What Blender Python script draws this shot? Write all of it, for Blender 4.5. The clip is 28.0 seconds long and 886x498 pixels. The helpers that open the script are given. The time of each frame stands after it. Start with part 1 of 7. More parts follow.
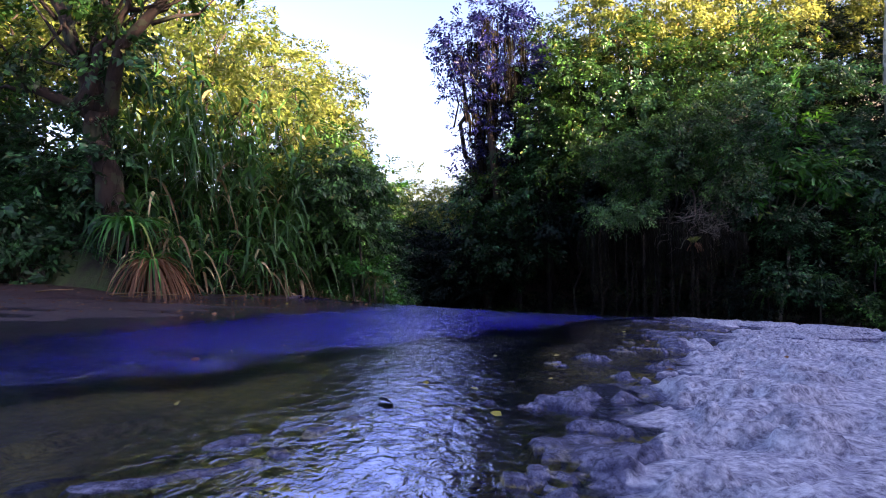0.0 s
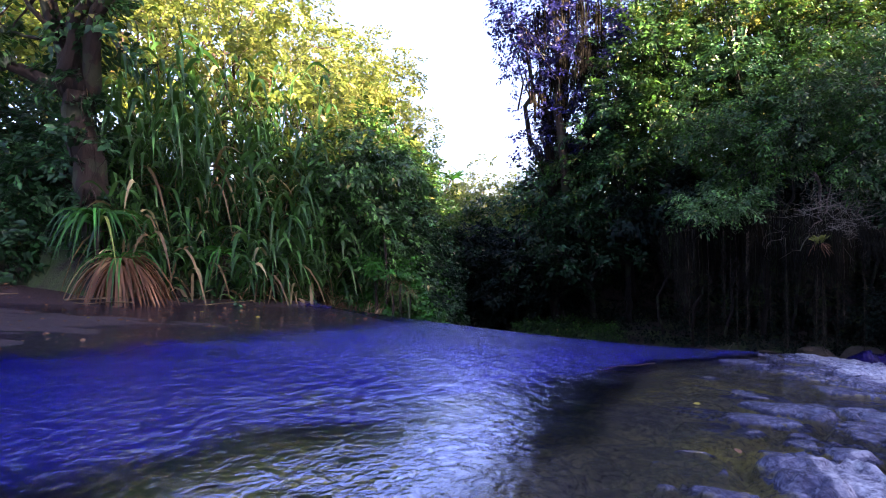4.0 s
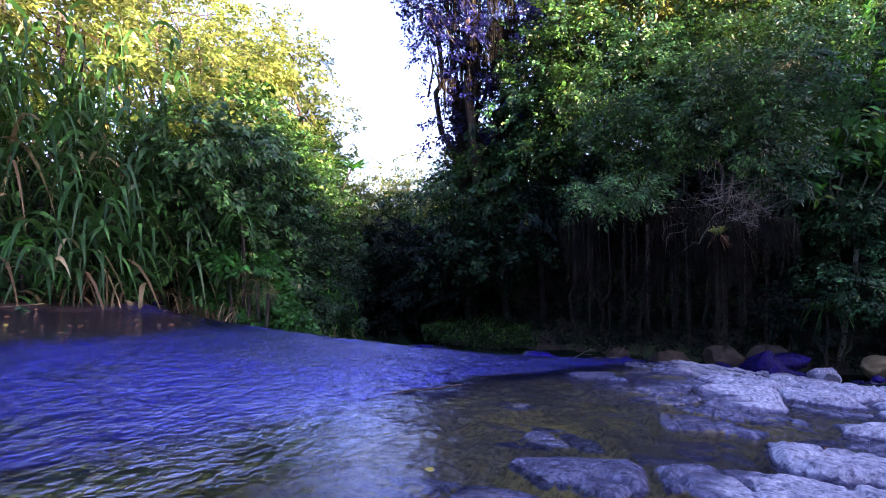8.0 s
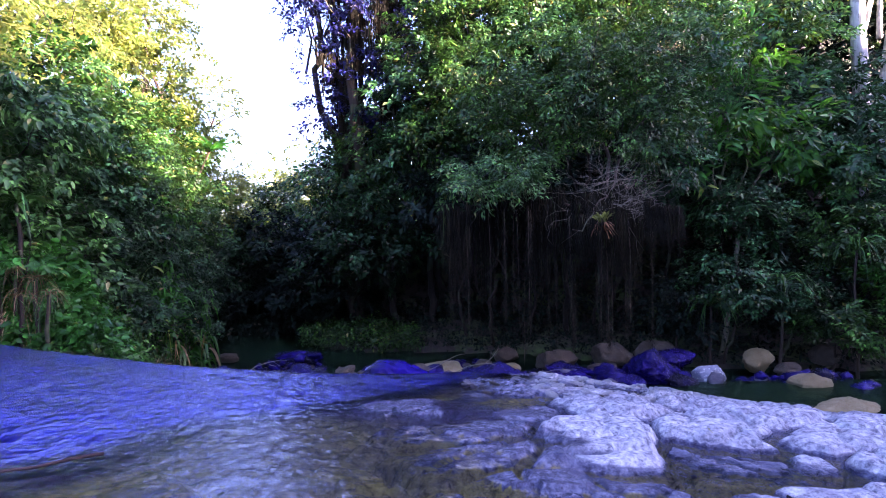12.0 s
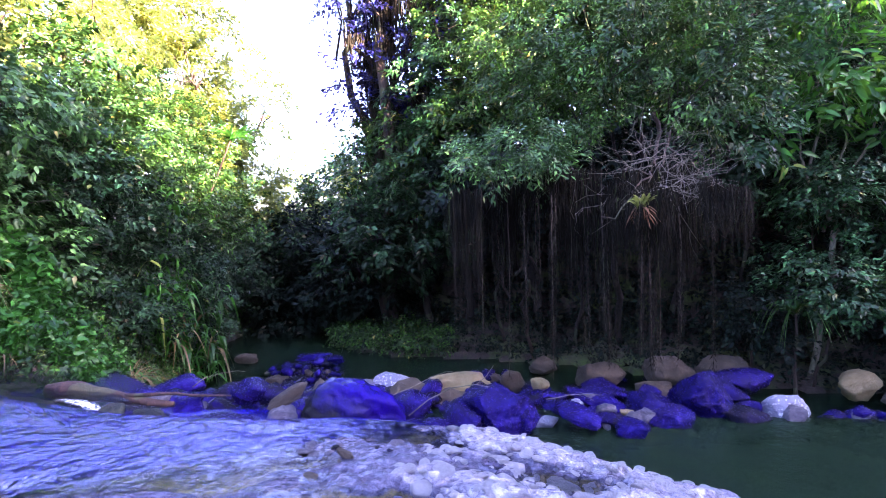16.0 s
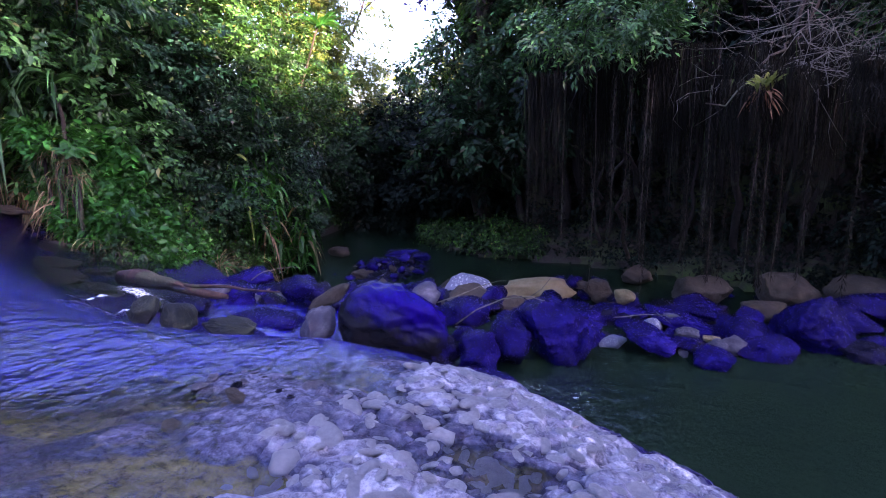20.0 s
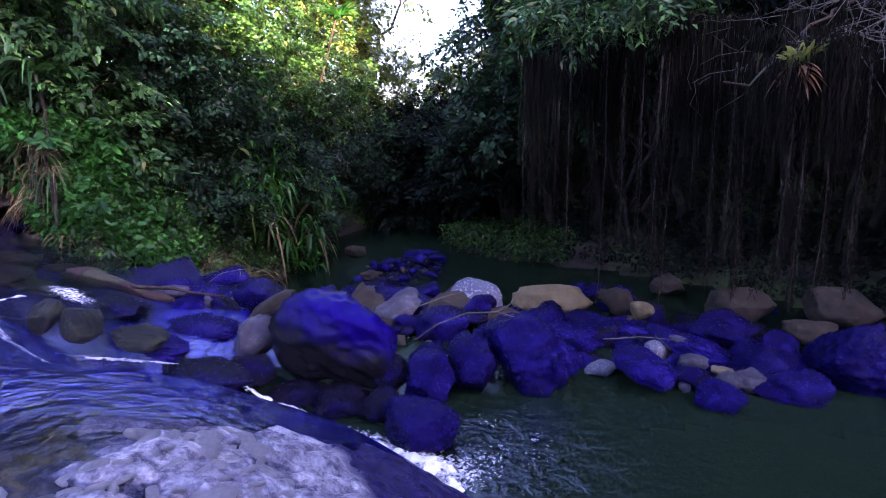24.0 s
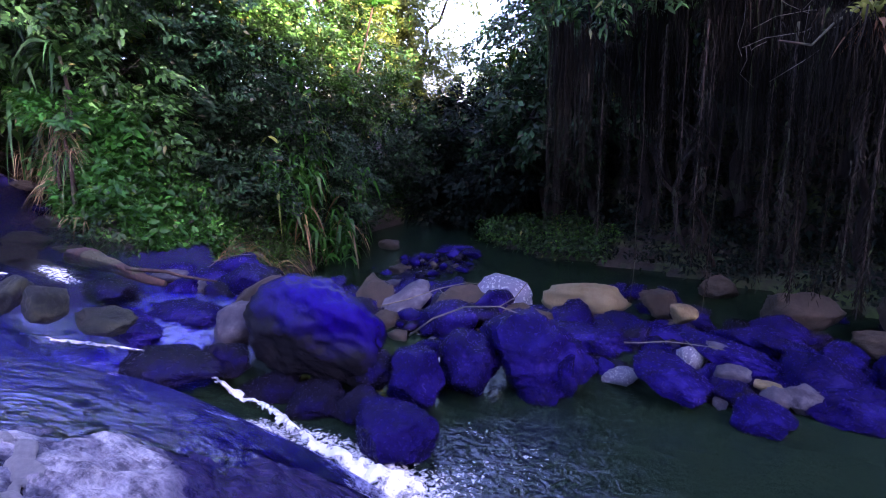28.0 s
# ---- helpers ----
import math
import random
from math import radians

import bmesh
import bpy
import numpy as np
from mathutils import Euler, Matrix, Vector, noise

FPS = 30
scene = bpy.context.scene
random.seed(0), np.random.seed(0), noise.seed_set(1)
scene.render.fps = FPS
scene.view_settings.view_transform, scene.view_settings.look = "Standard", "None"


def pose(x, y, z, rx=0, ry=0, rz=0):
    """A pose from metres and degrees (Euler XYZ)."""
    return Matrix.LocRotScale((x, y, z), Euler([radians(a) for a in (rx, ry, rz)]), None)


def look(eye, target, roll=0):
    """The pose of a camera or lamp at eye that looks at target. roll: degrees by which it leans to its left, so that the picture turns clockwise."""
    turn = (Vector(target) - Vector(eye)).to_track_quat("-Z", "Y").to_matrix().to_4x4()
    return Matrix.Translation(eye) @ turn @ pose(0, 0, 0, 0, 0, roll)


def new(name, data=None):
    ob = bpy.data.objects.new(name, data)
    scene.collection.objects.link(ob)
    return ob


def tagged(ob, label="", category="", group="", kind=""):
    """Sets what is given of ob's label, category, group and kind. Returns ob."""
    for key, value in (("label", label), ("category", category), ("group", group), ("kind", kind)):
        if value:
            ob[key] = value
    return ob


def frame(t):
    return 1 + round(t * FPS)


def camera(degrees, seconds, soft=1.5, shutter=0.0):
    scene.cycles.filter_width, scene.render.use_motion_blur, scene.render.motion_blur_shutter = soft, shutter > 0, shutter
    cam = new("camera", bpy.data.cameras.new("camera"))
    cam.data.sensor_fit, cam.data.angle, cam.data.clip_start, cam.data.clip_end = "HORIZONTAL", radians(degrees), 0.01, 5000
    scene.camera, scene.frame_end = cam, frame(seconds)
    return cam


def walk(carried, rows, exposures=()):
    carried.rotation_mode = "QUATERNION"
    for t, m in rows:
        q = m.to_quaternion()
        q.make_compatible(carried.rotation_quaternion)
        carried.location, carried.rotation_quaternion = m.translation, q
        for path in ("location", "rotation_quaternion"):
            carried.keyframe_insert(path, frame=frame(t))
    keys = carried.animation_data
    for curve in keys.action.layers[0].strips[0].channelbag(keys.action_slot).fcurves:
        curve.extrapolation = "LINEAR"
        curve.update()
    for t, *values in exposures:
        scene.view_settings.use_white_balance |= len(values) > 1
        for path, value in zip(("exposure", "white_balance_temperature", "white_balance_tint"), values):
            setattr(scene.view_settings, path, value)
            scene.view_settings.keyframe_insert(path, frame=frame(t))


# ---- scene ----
cam = camera(79.3, 28.0, 1.0)
METRES, EYE, TILT, LEAN, TURN = 13.0, 1.5, 0.0, 0.0, 0.0
ROWS = [
    (0.0, 0.0, 0.0, 0.0, -0.05, -1.67, 1.8),
    (0.5, 0.0048, 0.0276, 0.0006, 2.96, -1.61, 1.79),
    (1.0, 0.0117, 0.0558, 0.001, 5.48, -1.6, 1.76),
    (1.5, 0.0199, 0.0846, 0.0002, 5.46, -1.61, 1.7),
    (2.0, 0.0322, 0.1119, -0.0013, 5.53, -1.61, 1.67),
    (2.5, 0.0455, 0.1414, -0.002, 6.11, -1.61, 1.64),
    (3.0, 0.0622, 0.1701, -0.0045, 7.09, -1.61, 1.59),
    (3.5, 0.0773, 0.1973, -0.0051, 8.28, -1.61, 1.57),
    (5.5, 0.1289, 0.2769, -0.011, 10.87, -1.57, 1.64),
    (6.0, 0.1426, 0.2929, -0.0136, 10.77, -1.57, 1.55),
    (6.5, 0.156, 0.3094, -0.0168, 9.71, -1.6, 1.49),
    (7.0, 0.171, 0.3267, -0.0195, 5.87, -1.66, 1.41),
    (7.5, 0.1868, 0.3437, -0.022, 4.59, -1.69, 1.42),
    (8.0, 0.1989, 0.3629, -0.0261, 3.61, -1.68, 1.43),
    (8.5, 0.2108, 0.381, -0.0295, 1.49, -1.71, 1.39),
    (9.0, 0.2228, 0.3986, -0.0313, 1.22, -1.71, 1.44),
    (9.5, 0.2315, 0.4148, -0.034, 1.11, -1.73, 1.49),
    (10.0, 0.2402, 0.4288, -0.0378, -1.13, -1.79, 1.39),
    (10.5, 0.2512, 0.4474, -0.0408, -2.44, -1.81, 1.33),
    (11.0, 0.2592, 0.4662, -0.0423, -2.85, -1.84, 1.33),
    (11.5, 0.2676, 0.4831, -0.0442, -4.87, -1.91, 1.28),
    (12.0, 0.2798, 0.4994, -0.0479, -5.68, -1.93, 1.25),
    (12.5, 0.2923, 0.5154, -0.0503, -6.25, -1.92, 1.31),
    (14.5, 0.3471, 0.5851, -0.0588, -4.89, -1.97, 1.27),
    (15.0, 0.3631, 0.6027, -0.0623, -3.43, -1.95, 1.28),
    (15.5, 0.3758, 0.6158, -0.0612, 0.39, -1.89, 1.32),
    (16.0, 0.3831, 0.6291, -0.0625, 2.19, -1.89, 1.31),
    (16.5, 0.386, 0.637, -0.0618, 4.2, -2.01, 1.32),
    (17.0, 0.3912, 0.642, -0.0619, 7.55, -4.13, 1.32),
    (17.5, 0.3981, 0.6449, -0.0612, 10.78, -8.96, 1.35),
    (18.0, 0.403, 0.6474, -0.0611, 11.78, -12.65, 1.36),
    (18.5, 0.408, 0.6548, -0.0622, 11.78, -12.65, 1.33),
    (19.0, 0.414, 0.6673, -0.0631, 11.76, -12.67, 1.32),
    (19.5, 0.4236, 0.6809, -0.0665, 11.95, -12.64, 1.3),
    (20.0, 0.433, 0.6942, -0.0677, 14.49, -12.59, 1.34),
    (20.5, 0.4392, 0.7096, -0.0688, 16.38, -12.56, 1.41),
    (21.0, 0.4426, 0.7198, -0.0692, 17.94, -12.52, 1.43),
    (21.5, 0.4514, 0.7286, -0.0718, 19.91, -12.48, 1.4),
    (23.5, 0.4765, 0.7662, -0.0779, 20.33, -12.52, 1.4),
    (24.0, 0.486, 0.7782, -0.08, 20.27, -12.5, 1.39),
    (24.5, 0.4914, 0.7891, -0.0828, 19.76, -12.49, 1.39),
    (25.0, 0.4941, 0.7979, -0.084, 19.0, -12.48, 1.36),
    (25.5, 0.4974, 0.8045, -0.0868, 18.6, -12.48, 1.3),
    (26.0, 0.5044, 0.8112, -0.0885, 20.58, -12.44, 1.27),
    (26.5, 0.5065, 0.8188, -0.0907, 23.57, -12.39, 1.27),
    (27.0, 0.5054, 0.8259, -0.0936, 24.53, -12.38, 1.29),
    (27.5, 0.5039, 0.8271, -0.097, 24.82, -12.39, 1.29),
    (28.0, 0.5049, 0.8316, -0.1004, 26.06, -12.36, 1.3),
]
walk(cam, [(t, pose(0, 0, EYE, TILT, LEAN, TURN) @ pose(METRES * x, METRES * y, METRES * z, 90 + pitch, roll, yaw)) for t, x, y, z, yaw, pitch, roll in ROWS], exposures=[(0.0, 3.35, 6800, 46), (3.0, 3.7, 6700, 46), (8.0, 3.9, 6300, 52), (12.0, 4.45, 6200, 54), (15.0, 5.45, 6550, 54), (17.0, 5.4, 6500, 54), (18.0, 5.1, 6550, 54), (20.0, 4.5, 6400, 58), (24.0, 4.35, 6350, 61), (28.0, 4.6, 6350, 62)])

# ---- world, sun ----
SUN_AZ, SUN_EL = 122.0, 16.0      # degrees: azimuth from +y towards +x, elevation
world = bpy.data.worlds.new("world")
scene.world = world
world.use_nodes = True
wn = world.node_tree
sky = wn.nodes.new("ShaderNodeTexSky")
sky.sky_type, sky.sun_disc = "NISHITA", False
sky.sun_elevation, sky.sun_rotation = radians(SUN_EL), radians(SUN_AZ)
sky.air_density, sky.dust_density, sky.ozone_density = 1.0, 2.2, 3.0
wn.links.new(sky.outputs["Color"], wn.nodes["Background"].inputs["Color"])
wn.nodes["Background"].inputs["Strength"].default_value = 0.07
sun_data = bpy.data.lights.new("sun", "SUN")
sun_data.energy, sun_data.angle, sun_data.color = 5.0, radians(0.6), (1.0, 0.88, 0.58)
sun = new("sun", sun_data)
_el, _az = radians(SUN_EL), radians(SUN_AZ)
sun.matrix_world = look((math.sin(_az) * math.cos(_el) * 60, math.cos(_az) * math.cos(_el) * 60, math.sin(_el) * 60), (0, 0, 0))


# ---- materials ----
def material(name):
    m = bpy.data.materials.new(name)
    m.use_nodes = True
    t = m.node_tree
    return m, t, t.nodes["Principled BSDF"], t.nodes["Material Output"]


def noise_node(t, scale, detail=4.0, rough=0.55, coord=None, dist=0.0):
    n = t.nodes.new("ShaderNodeTexNoise")
    n.inputs["Scale"].default_value, n.inputs["Detail"].default_value = scale, detail
    n.inputs["Roughness"].default_value, n.inputs["Distortion"].default_value = rough, dist
    if coord is not None:
        t.links.new(coord, n.inputs["Vector"])
    return n


def ramp(t, fac, stops):
    r = t.nodes.new("ShaderNodeValToRGB")
    r.color_ramp.elements[0].position, r.color_ramp.elements[0].color = stops[0][0], (*stops[0][1], 1)
    r.color_ramp.elements[1].position, r.color_ramp.elements[1].color = stops[-1][0], (*stops[-1][1], 1)
    for p, c in stops[1:-1]:
        r.color_ramp.elements.new(p).color = (*c, 1)
    t.links.new(fac, r.inputs["Fac"])
    return r.outputs["Color"]


def mix(t, fac, a, b, how="MIX"):
    m = t.nodes.new("ShaderNodeMix")
    m.data_type, m.blend_type = "RGBA", how
    for value, socket in ((fac, m.inputs[0]), (a, m.inputs[6]), (b, m.inputs[7])):
        if isinstance(value, (int, float)):
            socket.default_value = value
        elif isinstance(value, tuple):
            socket.default_value = (*value, 1)
        else:
            t.links.new(value, socket)
    return m.outputs[2]


def calc(t, op, a, b=0.0, clamp=False):
    m = t.nodes.new("ShaderNodeMath")
    m.operation, m.use_clamp = op, clamp
    for value, socket in ((a, m.inputs[0]), (b, m.inputs[1])):
        if isinstance(value, (int, float)):
            socket.default_value = value
        else:
            t.links.new(value, socket)
    return m.outputs[0]


def place_of(t):
    return t.nodes.new("ShaderNodeNewGeometry").outputs["Position"]


def bump(t, bsdf, height, strength=0.4, distance=0.02):
    b = t.nodes.new("ShaderNodeBump")
    b.inputs["Strength"].default_value, b.inputs["Distance"].default_value = strength, distance
    t.links.new(height, b.inputs["Height"])
    t.links.new(b.outputs["Normal"], bsdf.inputs["Normal"])


def leaf_material(name, dark, light, old, through_colour, share=0.35, rough=0.38, gloss=0.26):
    """Leaves: each blade varies, with patches over the plant and a few old ones; some light passes through."""
    m, t, p, out = material(name)
    geo = t.nodes.new("ShaderNodeNewGeometry")
    patch = noise_node(t, 0.7, 3.0, 0.5, geo.outputs["Position"])
    spread = calc(t, "POWER", geo.outputs["Random Per Island"], 2.3)
    col = mix(t, spread, tuple(c * 0.4 for c in dark), tuple(c * 1.9 for c in light))
    age = noise_node(t, 1.9, 2.0, 0.5, geo.outputs["Position"])
    col = mix(t, calc(t, "MULTIPLY", calc(t, "SUBTRACT", age.outputs["Fac"], 0.44), 5.0, True), tuple(c * 0.45 for c in dark), col)
    col = mix(t, calc(t, "MULTIPLY", patch.outputs["Fac"], 0.3), col, mix(t, 0.3, dark, light))
    few = calc(t, "GREATER_THAN", geo.outputs["Random Per Island"], 0.978)
    col = mix(t, few, col, old)
    t.links.new(col, p.inputs["Base Color"])
    p.inputs["Roughness"].default_value = rough
    p.inputs["Specular IOR Level"].default_value = gloss
    tr = t.nodes.new("ShaderNodeBsdfTranslucent")
    t.links.new(mix(t, 0.6, col, through_colour), tr.inputs["Color"])
    s = t.nodes.new("ShaderNodeMixShader")
    s.inputs[0].default_value = share
    t.links.new(p.outputs[0], s.inputs[1])
    t.links.new(tr.outputs[0], s.inputs[2])
    t.links.new(s.outputs[0], out.inputs["Surface"])
    return m


LEAF = {
    "mid": leaf_material("leaf_mid", (0.013, 0.058, 0.010), (0.064, 0.215, 0.030), (0.20, 0.17, 0.04), (0.10, 0.22, 0.03), 0.16),
    "teal": leaf_material("leaf_teal", (0.014, 0.066, 0.022), (0.048, 0.195, 0.058), (0.12, 0.14, 0.04), (0.06, 0.20, 0.06), 0.15),
    "pale": leaf_material("leaf_pale", (0.024, 0.10, 0.020), (0.13, 0.34, 0.075), (0.2, 0.2, 0.06), (0.10, 0.24, 0.08), 0.15, 0.3),
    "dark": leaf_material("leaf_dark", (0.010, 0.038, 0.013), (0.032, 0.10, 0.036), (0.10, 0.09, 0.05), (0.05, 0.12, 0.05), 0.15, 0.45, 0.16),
    "bright": leaf_material("leaf_bright", (0.013, 0.11, 0.014), (0.042, 0.26, 0.04), (0.20, 0.24, 0.05), (0.12, 0.42, 0.03), 0.28),
    # near-black copy: the shade under the overhang is put into the leaf colour
    "deep": leaf_material("leaf_in_shade", (0.004, 0.013, 0.008), (0.013, 0.032, 0.02), (0.05, 0.05, 0.03), (0.03, 0.07, 0.03), 0.08, 0.6, 0.12),
    # sunlight put into the colour: paler, yellower leaves for the lit crowns
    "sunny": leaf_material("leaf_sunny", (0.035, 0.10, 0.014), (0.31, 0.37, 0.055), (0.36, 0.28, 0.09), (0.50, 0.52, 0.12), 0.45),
    "violet": leaf_material("leaf_violet", (0.009, 0.011, 0.07), (0.022, 0.025, 0.18), (0.05, 0.06, 0.04), (0.03, 0.035, 0.16), 0.2),
    "cane": leaf_material("leaf_cane", (0.022, 0.10, 0.018), (0.07, 0.22, 0.05), (0.40, 0.32, 0.15), (0.16, 0.36, 0.05), 0.28, 0.36),
    "straw": leaf_material("leaf_straw", (0.24, 0.16, 0.07), (0.46, 0.34, 0.17), (0.14, 0.16, 0.04), (0.40, 0.26, 0.08), 0.25, 0.6),
    "rust": leaf_material("leaf_rust", (0.24, 0.11, 0.05), (0.46, 0.25, 0.12), (0.40, 0.34, 0.16), (0.45, 0.18, 0.06), 0.3, 0.55),
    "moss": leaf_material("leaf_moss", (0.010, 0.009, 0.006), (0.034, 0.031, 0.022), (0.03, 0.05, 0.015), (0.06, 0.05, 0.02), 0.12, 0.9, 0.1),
}


def bark_material(name, a, b, scale=9.0):
    m, t, p, _ = material(name)
    v = t.nodes.new("ShaderNodeMapping")
    v.inputs["Scale"].default_value = (1.0, 1.0, 0.18)
    t.links.new(place_of(t), v.inputs["Vector"])
    n = noise_node(t, scale, 6.0, 0.65, v.outputs[0])
    spots = noise_node(t, 1.6, 3.0, 0.5, place_of(t))
    col = ramp(t, n.outputs["Fac"], [(0.3, a), (0.7, b)])
    col = mix(t, calc(t, "MULTIPLY", calc(t, "GREATER_THAN", spots.outputs["Fac"], 0.56), 0.45), col, (0.05, 0.075, 0.03))
    t.links.new(col, p.inputs["Base Color"])
    p.inputs["Roughness"].default_value = 0.9
    bump(t, p, n.outputs["Fac"], 0.8, 0.04)
    return m


BARK = bark_material("bark_brown", (0.010, 0.006, 0.004), (0.042, 0.024, 0.014))
# the brown bark again, darkened by painted shade for trunks under the overhang
BARK_SHADE = bark_material("bark_shade_dark", (0.006, 0.004, 0.003), (0.024, 0.016, 0.010))
BARK_PALE = bark_material("bark_pale", (0.28, 0.26, 0.25), (0.55, 0.53, 0.5))
TWIG = bark_material("twig_grey", (0.07, 0.06, 0.042), (0.22, 0.19, 0.14), 20.0)
VINE = bark_material("vine_bark", (0.016, 0.010, 0.005), (0.07, 0.046, 0.026), 20.0)
WOOD = bark_material("driftwood", (0.012, 0.006, 0.005), (0.075, 0.034, 0.025), 14.0)


def rock_material(name, a, b, c, rough, stain=(0.06, 0.06, 0.05), scale=3.0, speck=0.0, gloss=0.5, sheen=(1, 1, 1)):
    m, t, p, _ = material(name)
    pos = t.nodes.new("ShaderNodeTexCoord").outputs["Object"]
    big = noise_node(t, scale, 5.0, 0.6, pos)
    fine = noise_node(t, scale * 9.0, 6.0, 0.7, pos)
    info = t.nodes.new("ShaderNodeObjectInfo")
    col = ramp(t, big.outputs["Fac"], [(0.3, a), (0.52, b), (0.72, c)])
    col = mix(t, calc(t, "MULTIPLY", fine.outputs["Fac"], 0.5), col, stain)
    col = mix(t, calc(t, "MULTIPLY", info.outputs["Random"], 0.6), col, a)
    if speck:
        dots = noise_node(t, scale * 5.0, 2.0, 0.5, pos)
        col = mix(t, calc(t, "MULTIPLY", calc(t, "GREATER_THAN", dots.outputs["Fac"], 0.6), speck), col, (0.8, 0.8, 0.82))
    t.links.new(col, p.inputs["Base Color"])
    r = calc(t, "MULTIPLY_ADD", fine.outputs["Fac"], 0.25)
    r.node.inputs[2].default_value = rough - 0.12
    t.links.new(r, p.inputs["Roughness"])
    p.inputs["Specular IOR Level"].default_value = gloss
    p.inputs["Specular Tint"].default_value = (*sheen, 1)
    grain = noise_node(t, scale * 26.0, 4.0, 0.7, pos)
    bump(t, p, mix(t, 0.22, mix(t, 0.5, big.outputs["Fac"], fine.outputs["Fac"]), grain.outputs["Fac"]), 1.0, 0.06 if rough < 0.5 else 0.16)
    return m


ROCK = {
    # wet rock: blue of the reflected sky is put into base colour and sheen
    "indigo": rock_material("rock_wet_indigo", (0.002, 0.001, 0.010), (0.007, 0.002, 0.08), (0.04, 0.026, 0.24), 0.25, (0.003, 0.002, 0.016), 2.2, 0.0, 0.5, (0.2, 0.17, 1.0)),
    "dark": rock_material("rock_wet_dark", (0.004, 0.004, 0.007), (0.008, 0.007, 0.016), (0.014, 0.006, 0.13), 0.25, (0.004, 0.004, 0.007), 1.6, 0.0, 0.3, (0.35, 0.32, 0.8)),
    "tan": rock_material("rock_tan", (0.26, 0.19, 0.085), (0.38, 0.29, 0.14), (0.46, 0.37, 0.20), 0.85, (0.13, 0.10, 0.06), 4.0),
    "brown": rock_material("rock_brown", (0.045, 0.032, 0.022), (0.09, 0.064, 0.042), (0.15, 0.115, 0.078), 0.85, (0.045, 0.035, 0.025), 4.0),
    "grey": rock_material("rock_grey", (0.05, 0.045, 0.075), (0.13, 0.12, 0.16), (0.30, 0.28, 0.32), 0.8, (0.10, 0.09, 0.13)),
    "white": rock_material("rock_lichen", (0.26, 0.25, 0.36), (0.42, 0.41, 0.5), (0.6, 0.6, 0.64), 0.8, (0.12, 0.11, 0.22), 3.0, 0.8),
    "mossy": rock_material("rock_mossy", (0.008, 0.010, 0.010), (0.022, 0.03, 0.014), (0.13, 0.14, 0.06), 0.55, (0.015, 0.012, 0.03)),
}


def skylit_boulder():
    m, t, p, _ = material("rock_skylit_top")
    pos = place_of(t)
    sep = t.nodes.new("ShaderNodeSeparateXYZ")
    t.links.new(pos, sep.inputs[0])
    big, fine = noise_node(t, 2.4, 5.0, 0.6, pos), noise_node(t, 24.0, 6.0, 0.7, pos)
    # Blue skylight painted on the upper right, shade on the lower left.
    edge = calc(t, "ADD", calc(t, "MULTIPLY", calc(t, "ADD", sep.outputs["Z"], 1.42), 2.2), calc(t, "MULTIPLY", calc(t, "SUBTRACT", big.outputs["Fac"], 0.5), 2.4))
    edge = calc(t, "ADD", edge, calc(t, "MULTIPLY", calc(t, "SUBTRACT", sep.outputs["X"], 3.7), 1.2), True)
    # bare is the shaded colour, film the skylit one
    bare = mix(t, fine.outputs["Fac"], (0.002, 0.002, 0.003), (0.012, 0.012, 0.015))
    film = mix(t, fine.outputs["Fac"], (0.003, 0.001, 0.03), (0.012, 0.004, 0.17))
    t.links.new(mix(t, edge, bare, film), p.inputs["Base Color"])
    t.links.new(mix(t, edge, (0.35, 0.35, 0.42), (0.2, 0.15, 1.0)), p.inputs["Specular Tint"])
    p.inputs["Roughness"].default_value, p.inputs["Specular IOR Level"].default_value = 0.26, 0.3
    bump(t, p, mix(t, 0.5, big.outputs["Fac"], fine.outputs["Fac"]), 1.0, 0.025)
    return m


